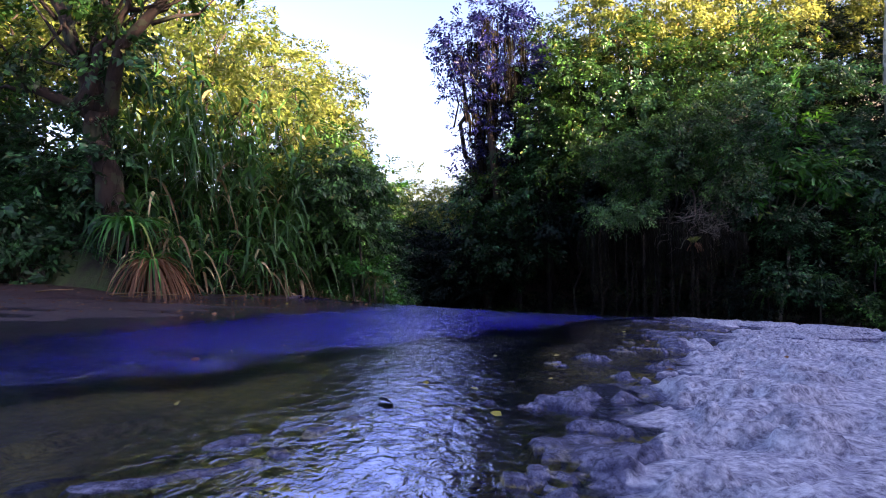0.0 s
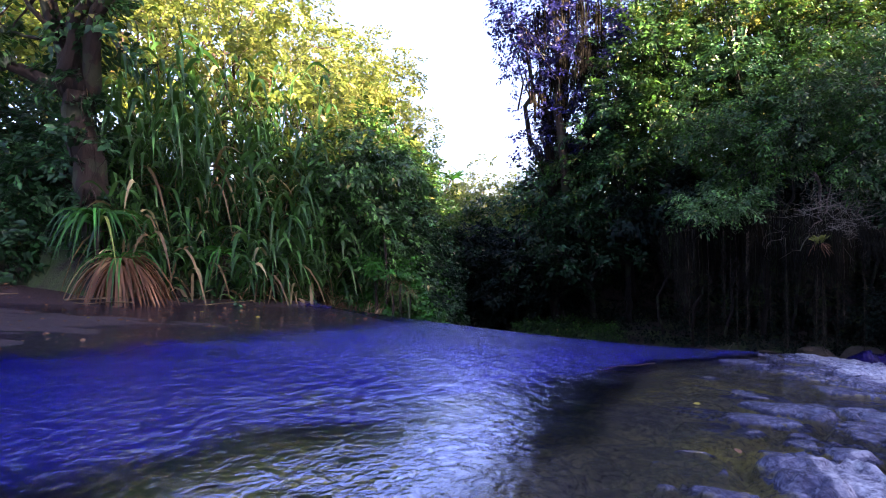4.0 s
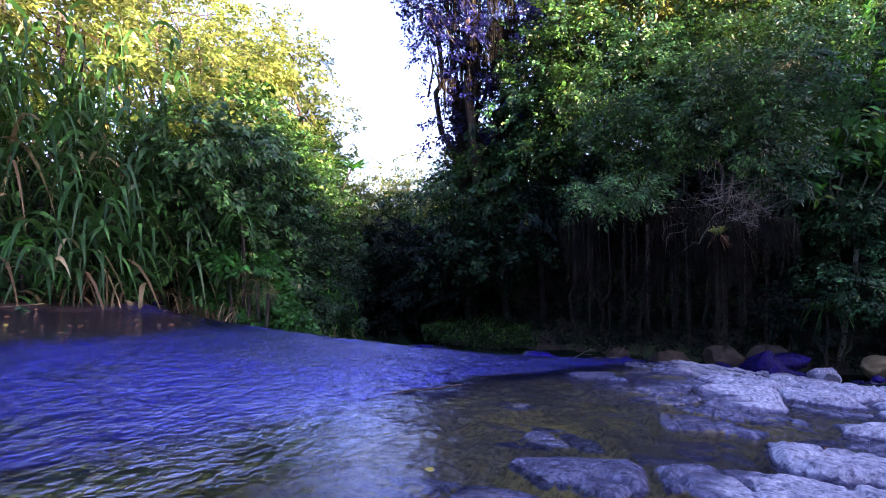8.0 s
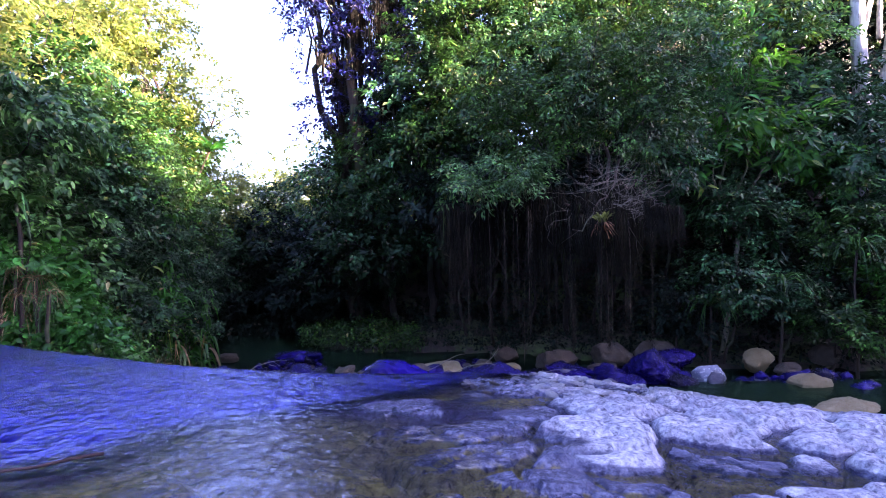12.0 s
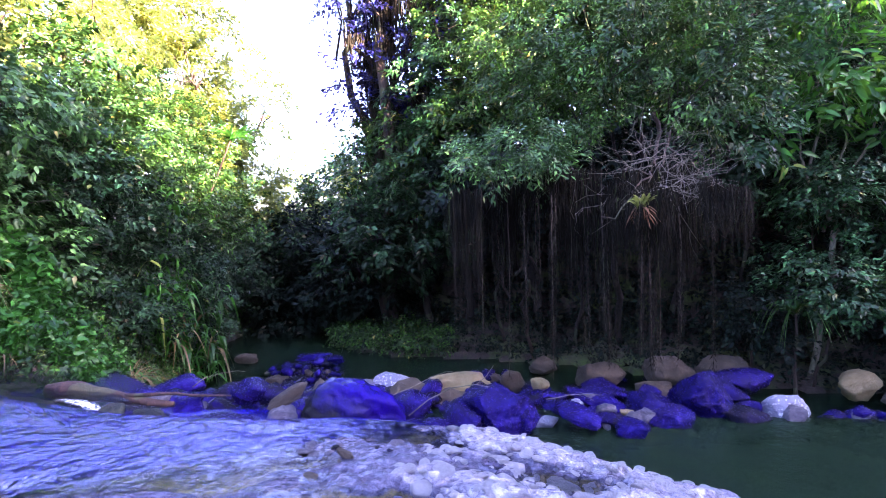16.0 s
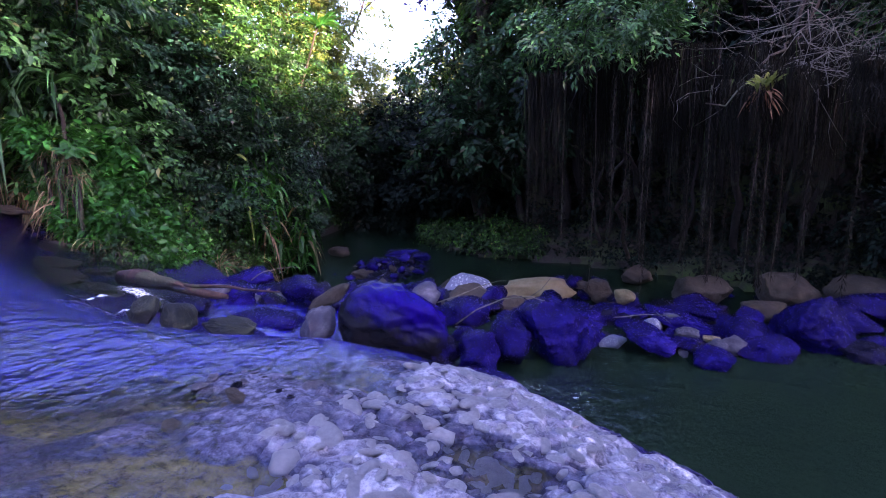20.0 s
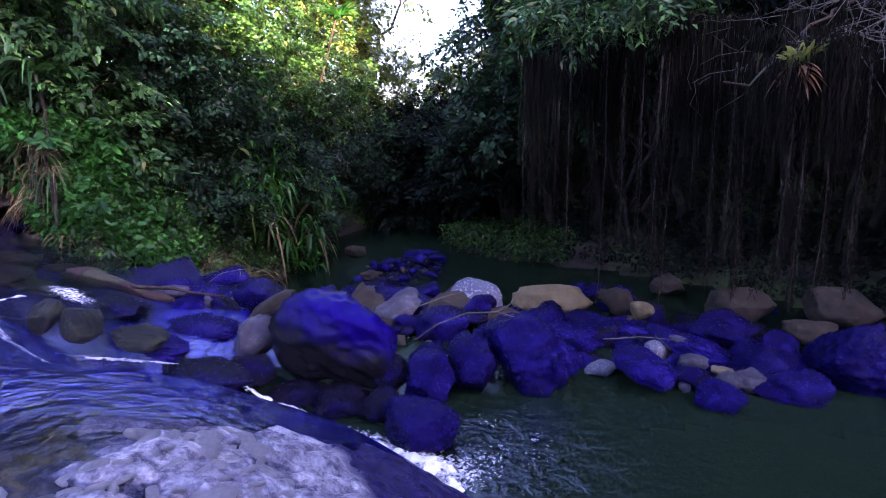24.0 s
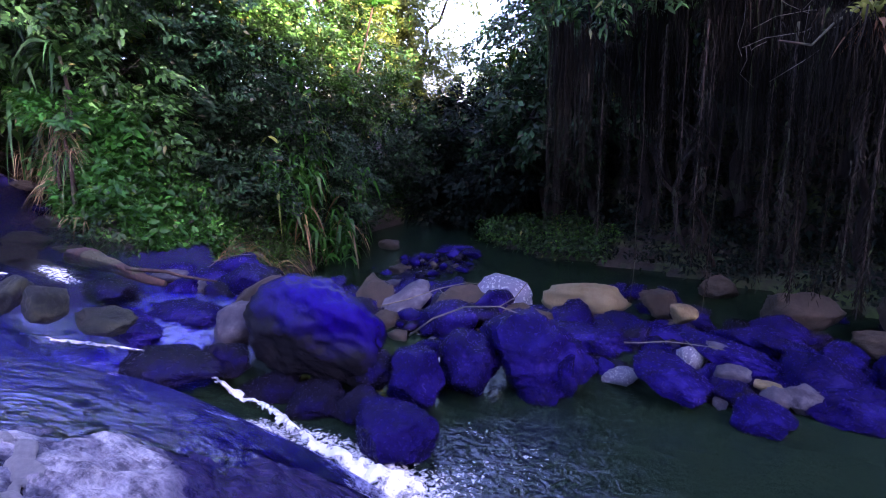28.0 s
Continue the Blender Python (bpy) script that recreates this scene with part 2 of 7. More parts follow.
def slab_material():
    """Bedrock: pale and dry where it stands proud, olive algae in the hollows, violet-grey damp between."""
    m, t, p, _ = material("bedrock")
    pos = place_of(t)
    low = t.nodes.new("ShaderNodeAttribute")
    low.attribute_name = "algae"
    mud = t.nodes.new("ShaderNodeAttribute")
    mud.attribute_name = "mud"
    big = noise_node(t, 0.9, 4.0, 0.55, pos)
    mid = noise_node(t, 9.0, 7.0, 0.7, pos)
    fine = noise_node(t, 44.0, 5.0, 0.7, pos)
    grit = noise_node(t, 30.0, 6.0, 0.72, pos)
    both = calc(t, "MULTIPLY_ADD", grit.outputs["Fac"], 0.55)
    t.links.new(calc(t, "MULTIPLY", mid.outputs["Fac"], 0.45), both.node.inputs[2])
    dust = noise_node(t, 75.0, 3.0, 0.6, pos)
    lay = t.nodes.new("ShaderNodeVectorMath")
    lay.operation = "MULTIPLY_ADD"
    t.links.new(mid.outputs["Color"], lay.inputs[0])
    lay.inputs[1].default_value = (0.16, 0.16, 0.0)
    t.links.new(pos, lay.inputs[2])
    crack = t.nodes.new("ShaderNodeTexVoronoi")
    crack.feature = "DISTANCE_TO_EDGE"
    crack.inputs["Scale"].default_value = 1.7
    t.links.new(lay.outputs[0], crack.inputs["Vector"])
    cob = t.nodes.new("ShaderNodeAttribute")
    cob.attribute_name = "cobble"
    chip = t.nodes.new("ShaderNodeTexVoronoi")
    chip.feature = "SMOOTH_F1"
    chip.inputs["Scale"].default_value, chip.inputs["Smoothness"].default_value = 10.5, 0.25
    t.links.new(lay.outputs[0], chip.inputs["Vector"])
    stone = t.nodes.new("ShaderNodeTexVoronoi")
    stone.inputs["Scale"].default_value = 10.5
    t.links.new(lay.outputs[0], stone.inputs["Vector"])
    own = t.nodes.new("ShaderNodeSeparateXYZ")
    t.links.new(stone.outputs["Color"], own.inputs[0])
    grain = t.nodes.new("ShaderNodeMapping")
    grain.inputs["Rotation"].default_value, grain.inputs["Scale"].default_value = (0, 0, radians(-28)), (2.2, 11.0, 1.0)
    t.links.new(pos, grain.inputs["Vector"])
    streak = noise_node(t, 1.0, 5.0, 0.62, grain.outputs[0], 0.6)
    gaps = calc(t, "MAXIMUM", calc(t, "MULTIPLY", calc(t, "LESS_THAN", crack.outputs["Distance"], 0.005), 0.35), calc(t, "MULTIPLY", cob.outputs["Fac"], calc(t, "MULTIPLY", calc(t, "SUBTRACT", chip.outputs["Distance"], 0.42), 3.0, True)))
    pits = calc(t, "MAXIMUM", gaps, calc(t, "MULTIPLY", calc(t, "GREATER_THAN", fine.outputs["Fac"], 0.64), 0.7))
    dry = ramp(t, both, [(0.40, (0.15, 0.15, 0.22)), (0.49, (0.36, 0.365, 0.41)), (0.57, (0.60, 0.605, 0.62))])
    dry = mix(t, calc(t, "MULTIPLY", dust.outputs["Fac"], 0.4), dry, (0.64, 0.62, 0.62))
    dry = mix(t, calc(t, "MULTIPLY", calc(t, "MULTIPLY", own.outputs["X"], cob.outputs["Fac"]), 0.4), dry, (0.20, 0.19, 0.26))
    dry = mix(t, calc(t, "MULTIPLY", calc(t, "SUBTRACT", streak.outputs["Fac"], 0.5), 2.4, True), dry, (0.24, 0.225, 0.29))
    dry = mix(t, calc(t, "MULTIPLY", pits, 0.48), dry, (0.10, 0.09, 0.15))
    damp = ramp(t, both, [(0.39, (0.022, 0.022, 0.05)), (0.47, (0.08, 0.082, 0.135)), (0.57, (0.22, 0.225, 0.30))])
    damp = mix(t, calc(t, "MULTIPLY", dust.outputs["Fac"], 0.3), damp, (0.12, 0.122, 0.16))
    damp = mix(t, calc(t, "MULTIPLY", calc(t, "SUBTRACT", streak.outputs["Fac"], 0.47), 3.2, True), damp, (0.025, 0.02, 0.055))
    damp = mix(t, calc(t, "MULTIPLY", pits, 0.5), damp, (0.02, 0.016, 0.04))
    weed = ramp(t, big.outputs["Fac"], [(0.35, (0.11, 0.095, 0.055)), (0.5, (0.22, 0.185, 0.07)), (0.62, (0.42, 0.34, 0.06))])
    weed = mix(t, calc(t, "MULTIPLY", mid.outputs["Fac"], 0.7), weed, (0.10, 0.085, 0.07))
    hue = t.nodes.new("ShaderNodeAttribute")
    hue.attribute_name = "violet"
    weed = mix(t, hue.outputs["Fac"], weed, mix(t, mid.outputs["Fac"], (0.016, 0.012, 0.10), (0.05, 0.04, 0.22)))
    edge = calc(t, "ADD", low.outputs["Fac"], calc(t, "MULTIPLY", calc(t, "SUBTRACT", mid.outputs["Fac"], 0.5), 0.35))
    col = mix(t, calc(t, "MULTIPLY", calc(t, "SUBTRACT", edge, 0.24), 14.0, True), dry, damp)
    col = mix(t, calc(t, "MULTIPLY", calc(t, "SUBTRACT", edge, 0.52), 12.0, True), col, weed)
    col = mix(t, mud.outputs["Fac"], col, mix(t, mid.outputs["Fac"], (0.020, 0.011, 0.008), (0.075, 0.038, 0.024)))
    speck = noise_node(t, 26.0, 6.0, 0.75, pos)
    col = mix(t, 1.0, col, ramp(t, speck.outputs["Fac"], [(0.38, (0.34, 0.33, 0.38)), (0.48, (0.85, 0.85, 0.87)), (0.60, (1.2, 1.2, 1.2))]), "MULTIPLY")
    rim = t.nodes.new("ShaderNodeAttribute")
    rim.attribute_name = "wet_rim"
    rimmed = calc(t, "MULTIPLY", calc(t, "SUBTRACT", calc(t, "ADD", rim.outputs["Fac"], calc(t, "MULTIPLY", mid.outputs["Fac"], 0.6)), 0.65), 4.0, True)
    col = mix(t, rimmed, col, mix(t, grit.outputs["Fac"], (0.006, 0.004, 0.03), (0.03, 0.02, 0.12)))
    t.links.new(col, p.inputs["Base Color"])
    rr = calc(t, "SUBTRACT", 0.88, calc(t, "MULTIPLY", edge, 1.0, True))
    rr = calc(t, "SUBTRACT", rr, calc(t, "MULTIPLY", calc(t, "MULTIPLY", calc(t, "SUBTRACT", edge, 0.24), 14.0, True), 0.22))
    rr = calc(t, "SUBTRACT", rr, calc(t, "MULTIPLY", rimmed, 0.6))
    rr = calc(t, "ADD", calc(t, "MAXIMUM", rr, 0.16), calc(t, "MULTIPLY", mud.outputs["Fac"], 0.3))
    t.links.new(rr, p.inputs["Roughness"])
    p.inputs["Specular Tint"].default_value = (0.6, 0.6, 1.0, 1)
    rise = calc(t, "MULTIPLY", calc(t, "SUBTRACT", 0.8, chip.outputs["Distance"]), calc(t, "ADD", calc(t, "MULTIPLY", cob.outputs["Fac"], 0.9), 0.1))
    rough_ = mix(t, 0.4, mix(t, 0.5, grit.outputs["Fac"], fine.outputs["Fac"]), streak.outputs["Fac"])
    bump(t, p, mix(t, 0.2, mix(t, 0.5, rough_, mix(t, 0.5, rise, speck.outputs["Fac"])), calc(t, "SUBTRACT", 1.0, pits)), 1.0, 0.11)
    return m


def soil_material():
    m, t, p, _ = material("soil")
    pos = place_of(t)
    a, b = noise_node(t, 1.2, 5.0, 0.6, pos), noise_node(t, 14.0, 5.0, 0.7, pos)
    col = ramp(t, b.outputs["Fac"], [(0.3, (0.010, 0.008, 0.006)), (0.7, (0.045, 0.03, 0.022))])
    col = mix(t, calc(t, "MULTIPLY", calc(t, "SUBTRACT", a.outputs["Fac"], 0.46), 5.0, True), col, mix(t, b.outputs["Fac"], (0.012, 0.03, 0.008), (0.06, 0.11, 0.02)))
    t.links.new(col, p.inputs["Base Color"])
    p.inputs["Roughness"].default_value = 0.95
    bump(t, p, b.outputs["Fac"], 0.8, 0.06)
    return m


def water_material(name, body, clear, gloss_tint, wave, distance, stretch, foam=None, calm_tint=(0.75, 0.78, 0.86), ior=(1.4, 1.4)):
    """A clear film: gloss by Fresnel over a tinted view of the bed; ripples as relief."""
    m, t, p, out = material(name)
    t.nodes.remove(p)
    pos = place_of(t)
    v = t.nodes.new("ShaderNodeMapping")
    v.inputs["Rotation"].default_value = (0, 0, radians(stretch[2]))
    v.inputs["Scale"].default_value = (stretch[0], stretch[1], 1.0)
    t.links.new(pos, v.inputs["Vector"])
    a = noise_node(t, wave, 3.5, 0.6, v.outputs[0], 1.3)
    b = noise_node(t, wave * 0.28, 1.5, 0.5, v.outputs[0], 0.9)
    h = mix(t, 0.5, a.outputs["Fac"], b.outputs["Fac"])
    bm = t.nodes.new("ShaderNodeBump")
    bm.inputs["Strength"].default_value = 1.0
    quick = t.nodes.new("ShaderNodeAttribute")
    quick.attribute_name = "rapid"
    calm = t.nodes.new("ShaderNodeAttribute")
    calm.attribute_name = "calm"
    t.links.new(calc(t, "MULTIPLY", calc(t, "MULTIPLY", calc(t, "ADD", calc(t, "MULTIPLY", quick.outputs["Fac"], 0.55), 0.45), calc(t, "SUBTRACT", 1.0, calm.outputs["Fac"])), distance), bm.inputs["Distance"])
    t.links.new(h, bm.inputs["Height"])
    gl = t.nodes.new("ShaderNodeBsdfGlossy")
    gl.inputs["Roughness"].default_value = 0.015
    t.links.new(mix(t, quick.outputs["Fac"], calm_tint, gloss_tint), gl.inputs["Color"])
    t.links.new(bm.outputs["Normal"], gl.inputs["Normal"])
    fr = t.nodes.new("ShaderNodeFresnel")
    smooth_gain = calc(t, "ADD", calc(t, "MULTIPLY", calm.outputs["Fac"], 3.0), 0.85)
    t.links.new(calc(t, "ADD", calc(t, "MULTIPLY", calc(t, "MULTIPLY", quick.outputs["Fac"], smooth_gain), ior[1] - ior[0]), ior[0]), fr.inputs["IOR"])
    t.links.new(bm.outputs["Normal"], fr.inputs["Normal"])
    tp = t.nodes.new("ShaderNodeBsdfTransparent")
    tp.inputs["Color"].default_value = (*clear, 1)
    df = t.nodes.new("ShaderNodeBsdfDiffuse")
    df.inputs["Color"].default_value = (*body[0], 1)
    under = t.nodes.new("ShaderNodeMixShader")
    # share of indigo body colour that stands in for blue sky reflected in the water
    sky_tint = t.nodes.new("ShaderNodeAttribute")
    sky_tint.attribute_name = "sky_tint"
    t.links.new(calc(t, "MULTIPLY_ADD", sky_tint.outputs["Fac"], 0.58), under.inputs[0])
    under.inputs[0].links[0].from_node.inputs[2].default_value = body[1]
    t.links.new(tp.outputs[0], under.inputs[1])
    t.links.new(df.outputs[0], under.inputs[2])
    s = t.nodes.new("ShaderNodeMixShader")
    t.links.new(fr.outputs[0], s.inputs[0])
    t.links.new(under.outputs[0], s.inputs[1])
    t.links.new(gl.outputs[0], s.inputs[2])
    last = s.outputs[0]
    if foam:
        at = t.nodes.new("ShaderNodeAttribute")
        at.attribute_name = "foam"
        fn = noise_node(t, 26.0, 5.0, 0.7, v.outputs[0], 0.8)
        fac = calc(t, "MULTIPLY", calc(t, "SUBTRACT", calc(t, "ADD", at.outputs["Fac"], calc(t, "MULTIPLY", fn.outputs["Fac"], 0.9)), 0.95), 5.0, True)
        wh = t.nodes.new("ShaderNodeBsdfDiffuse")
        wh.inputs["Color"].default_value = (0.82, 0.84, 0.88, 1)
        s2 = t.nodes.new("ShaderNodeMixShader")
        t.links.new(fac, s2.inputs[0])
        t.links.new(last, s2.inputs[1])
        t.links.new(wh.outputs[0], s2.inputs[2])
        last = s2.outputs[0]
    t.links.new(last, out.inputs["Surface"])
    return m


ROCK["skylit_top"] = skylit_boulder()
ROCK["pale"] = rock_material("rock_pale_cobble", (0.32, 0.325, 0.37), (0.47, 0.475, 0.51), (0.60, 0.60, 0.62), 0.75, (0.30, 0.30, 0.35), 5.0)
SLAB = slab_material()
SOIL = soil_material()
FILM = water_material("water_film", ((0.011, 0.006, 0.29), 0.01), (0.95, 0.94, 0.90), (0.66, 0.68, 1.0), 11.0, 0.06, (1.15, 0.85, -25), True, (0.74, 0.74, 0.92), (1.33, 3.8))
POOL = water_material("water_pool", ((0.009, 0.022, 0.012), 0.75), (0.2, 0.3, 0.18), (0.8, 0.84, 1.0), 7.0, 0.05, (1.0, 1.0, 0), True, (0.32, 0.42, 0.36), (1.27, 1.9))


def foam_material():
    m, t, p, out = material("foam")
    pos = place_of(t)
    n, k = noise_node(t, 30.0, 5.0, 0.7, pos), noise_node(t, 9.0, 3.0, 0.6, pos)
    thin = t.nodes.new("ShaderNodeAttribute")
    thin.attribute_name = "thin"
    p.inputs["Base Color"].default_value = (0.84, 0.86, 0.9, 1)
    p.inputs["Roughness"].default_value = 0.5
    bump(t, p, n.outputs["Fac"], 0.9, 0.03)
    clear = t.nodes.new("ShaderNodeBsdfTransparent")
    s = t.nodes.new("ShaderNodeMixShader")
    hole = calc(t, "SUBTRACT", calc(t, "ADD", calc(t, "MULTIPLY", thin.outputs["Fac"], 0.75), calc(t, "ADD", calc(t, "MULTIPLY", n.outputs["Fac"], 0.6), calc(t, "MULTIPLY", k.outputs["Fac"], 1.1))), 0.9)
    t.links.new(calc(t, "MULTIPLY", hole, 5.0, True), s.inputs[0])
    t.links.new(p.outputs[0], s.inputs[1])
    t.links.new(clear.outputs[0], s.inputs[2])
    t.links.new(s.outputs[0], out.inputs["Surface"])
    return m


FOAM = foam_material()


# ---- mesh helpers ----
RNG = np.random.default_rng(7)


def mesh_of(name, verts, tris, mat, smooth=False):
    me = bpy.data.meshes.new(name)
    v, f = np.ascontiguousarray(verts, dtype=np.float32), np.ascontiguousarray(tris, dtype=np.int32)
    k = f.shape[1]
    me.vertices.add(len(v))
    me.vertices.foreach_set("co", v.ravel())
    me.loops.add(f.size)
    me.loops.foreach_set("vertex_index", f.ravel())
    me.polygons.add(len(f))
    me.polygons.foreach_set("loop_start", np.arange(0, f.size, k, dtype=np.int32))
    if smooth:
        me.polygons.foreach_set("use_smooth", np.ones(len(f), dtype=bool))
    me.update(calc_edges=True)
    me.materials.append(mat)
    return me


def part(name, geometry, mat, parent, label="", smooth=False):
    """One mesh under a thing or a part; geometry: vertices and triangles in the thing's own space."""
    me = geometry if isinstance(geometry, bpy.types.Mesh) else mesh_of(name, geometry[0], geometry[1], mat, smooth)
    ob = new(name, me)
    ob.parent = parent
    return tagged(ob, label) if label else ob


def thing(name, label, category, at, group="", kind=""):
    ob = new(name)
    ob.location = at
    ob.empty_display_size = 0.1
    return tagged(ob, label, category, group, kind)


def joined(pieces):
    vs, fs, n = [], [], 0
    for v, f in pieces:
        if len(v):
            vs.append(v)
            fs.append(np.asarray(f) + n)
            n += len(v)
    return np.concatenate(vs), np.concatenate(fs)


def unit(a):
    return a / np.maximum(np.linalg.norm(a, axis=-1, keepdims=True), 1e-9)


def leaves(P, D, L, W, fold=0.25, droop=0.2, rich=False, roll=0.55, face=None):
    """Leaves from their bases P along D; folded along the midrib, tips drooping; face: the way each blade turns its upper side."""
    n = len(P)
    D = unit(D)
    side = unit(np.cross(D, unit(RNG.normal(size=(n, 3)) * roll + [0, -0.3, 1]) if face is None else unit(face)))
    up = np.cross(side, D)
    L, W = L[:, None], W[:, None]
    tip = P + D * L - np.array([0, 0, 1]) * L * droop
    if not rich:
        mid = P + D * L * 0.45 - np.array([0, 0, 1]) * L * droop * 0.2
        a, b = mid + side * W / 2 + up * W * fold, mid - side * W / 2 + up * W * fold
        v = np.stack([P, a, tip, b], 1).reshape(-1, 3)
        f = (np.array([[0, 1, 2], [0, 2, 3]])[None] + (np.arange(n) * 4)[:, None, None]).reshape(-1, 3)
        return v, f
    m1 = P + D * L * 0.3 - np.array([0, 0, 1]) * L * droop * 0.1
    m2 = P + D * L * 0.68 - np.array([0, 0, 1]) * L * droop * 0.45
    a, b = m1 + side * W * 0.5 + up * W * fold, m1 - side * W * 0.5 + up * W * fold
    c, d = m2 + side * W * 0.36 + up * W * fold * 0.8, m2 - side * W * 0.36 + up * W * fold * 0.8
    v = np.stack([P, a, c, tip, d, b, m2], 1).reshape(-1, 3)
    f = (np.array([[0, 1, 6], [1, 2, 6], [2, 3, 6], [3, 4, 6], [4, 5, 6], [5, 0, 6]])[None] + (np.arange(n) * 7)[:, None, None]).reshape(-1, 3)
    return v, f


def blades(P, D, L, W, sag, seg=5, twist=0.3):
    """Long strap leaves that arch under their weight."""
    n = len(P)
    D = unit(D)
    flat = unit(np.stack([-D[:, 1], D[:, 0], np.zeros(n)], 1) + RNG.normal(size=(n, 3)) * twist)
    s = np.linspace(0, 1, seg + 1)
    arc = P[:, None] + D[:, None] * (L[:, None] * s)[..., None]
    arc[..., 2] -= (sag * L)[:, None] * s ** 2.6
    w = (W[:, None] * np.where(s < 0.25, 0.55 + 1.8 * s, 1.0 - (np.maximum(s - 0.25, 0) / 0.75) ** 1.6 * 0.97) / 2)[..., None]
    v = np.stack([arc - flat[:, None] * w, arc + flat[:, None] * w], 2).reshape(-1, 3)
    q = np.array([[2 * i, 2 * i + 1, 2 * i + 3] for i in range(seg)] + [[2 * i, 2 * i + 3, 2 * i + 2] for i in range(seg)])
    f = (q[None] + (np.arange(n) * 2 * (seg + 1))[:, None, None]).reshape(-1, 3)
    return v, f


def tube(points, radii, sides=6):
    pts, rad = np.asarray(points, float), np.asarray(radii, float)
    tang = unit(np.gradient(pts, axis=0))
    ref = np.array([0.0, 0.0, 1.0]) if abs(tang[0, 2]) < 0.9 else np.array([1.0, 0.0, 0.0])
    a = unit(np.cross(tang, ref))
    b = np.cross(tang, a)
    ang = np.linspace(0, 2 * np.pi, sides, endpoint=False)
    ring = a[:, None] * np.cos(ang)[None, :, None] + b[:, None] * np.sin(ang)[None, :, None]
    v = (pts[:, None] + ring * rad[:, None, None]).reshape(-1, 3)
    f = []
    for i in range(len(pts) - 1):
        for j in range(sides):
            p, q = i * sides + j, i * sides + (j + 1) % sides
            f += [(p, q, q + sides), (p, q + sides, p + sides)]
    f += [(0, j + 1, j) for j in range(1, sides - 1)]
    top = (len(pts) - 1) * sides
    f += [(top, top + j, top + j + 1) for j in range(1, sides - 1)]
    return v, np.array(f)


def bent(p0, p1, n=8, wander=0.1, sag=0.0):
    """A crooked line between two points."""
    p0, p1 = np.asarray(p0, float), np.asarray(p1, float)
    s = np.linspace(0, 1, n)
    line = p0 + (p1 - p0) * s[:, None]
    off = np.cumsum(RNG.normal(size=(n, 3)), axis=0) * wander * np.linalg.norm(p1 - p0) / n
    off -= off[-1] * s[:, None]
    line = line + off
    line[:, 2] -= sag * np.sin(np.pi * s)
    return line


def smoothstep(a, b, x):
    s = np.clip((x - a) / (b - a), 0, 1)
    return s * s * (3 - 2 * s)


def hash2(i, j, k=0):
    h = np.sin(i * 127.1 + j * 311.7 + k * 74.7) * 43758.5453
    return h - np.floor(h)


def value_noise(x, y, k=0):
    i, j = np.floor(x), np.floor(y)
    u, v = x - i, y - j
    u, v = u * u * (3 - 2 * u), v * v * (3 - 2 * v)
    return (hash2(i, j, k) * (1 - u) + hash2(i + 1, j, k) * u) * (1 - v) + (hash2(i, j + 1, k) * (1 - u) + hash2(i + 1, j + 1, k) * u) * v


def fbm(x, y, octaves=4, k=0):
    s, a = 0.0, 0.5
    for o in range(octaves):
        s = s + a * value_noise(x, y, k + o)
        x, y, a = x * 2.03 + 3.1, y * 2.03 + 1.7, a * 0.5
    return s


def plates(x, y, k=0):
    """Distance to the nearest joint of a broken pavement, and each plate's own height."""
    i, j = np.floor(x), np.floor(y)
    d1, d2, own = np.full(x.shape, 9.0), np.full(x.shape, 9.0), np.zeros(x.shape)
    for a in (-1, 0, 1):
        for b in (-1, 0, 1):
            cx, cy = i + a + hash2(i + a, j + b, k), j + b + hash2(i + a, j + b, k + 5)
            d = np.hypot(x - cx, y - cy)
            near = d < d1
            d2 = np.where(near, d1, np.minimum(d2, d))
            own = np.where(near, hash2(i + a, j + b, k + 9), own)
            d1 = np.where(near, d, d1)
    return d2 - d1, own


# ---- the lie of the land ----
LIP = [(-30, 17), (-8, 17), (-3.9, 16.0), (-2.6, 14.8), (-1.0, 13.6), (0.35, 12.8), (1.2, 12.4), (2.0, 12.05), (2.9, 11.85), (3.6, 11.9), (4.2, 12.1), (4.8, 12.05), (5.45, 11.75), (6.3, 11.0), (7.2, 10.3), (9.0, 9.2), (12, 7.5), (18, 5.5), (40, 2)]
LEFT_FOOT = [(-40, 9), (-14, 12.3), (-7.5, 11.9), (-5.6, 13.6), (-4.7, 15.4), (-4.2, 16.3), (-3.0, 15.9), (-1.8, 15.25), (-0.6, 14.75), (-0.3, 15.4), (-0.9, 16.4), (-0.9, 17.6), (-1.6, 20), (-3.6, 24.4), (-3.2, 30), (-2.0, 45), (0, 70), (0, 400)]
RIGHT_FOOT = [(400, -30), (40, 13), (24, 17), (16, 19), (13, 19.8), (10.5, 20.6), (8.2, 22.2), (5.3, 23.4), (3.0, 23.8), (0.6, 25.4), (-0.3, 29), (0.8, 36), (4, 50), (6, 70), (6, 400)][::-1]


def beyond(line, x, y):
    """Signed distance from a line of points: positive on its left-hand side."""
    best, sign = np.full(np.shape(x), 1e9), np.zeros(np.shape(x))
    for (x0, y0), (x1, y1) in zip(line, line[1:]):
        dx, dy = x1 - x0, y1 - y0
        s = np.clip(((x - x0) * dx + (y - y0) * dy) / (dx * dx + dy * dy), 0, 1)
        d = np.hypot(x - x0 - s * dx, y - y0 - s * dy)
        side = dx * (y - y0) - dy * (x - x0)
        near = d < best - 1e-6
        sign = np.where(near, np.sign(side), sign)
        best = np.where(near, d, best)
    return best * sign


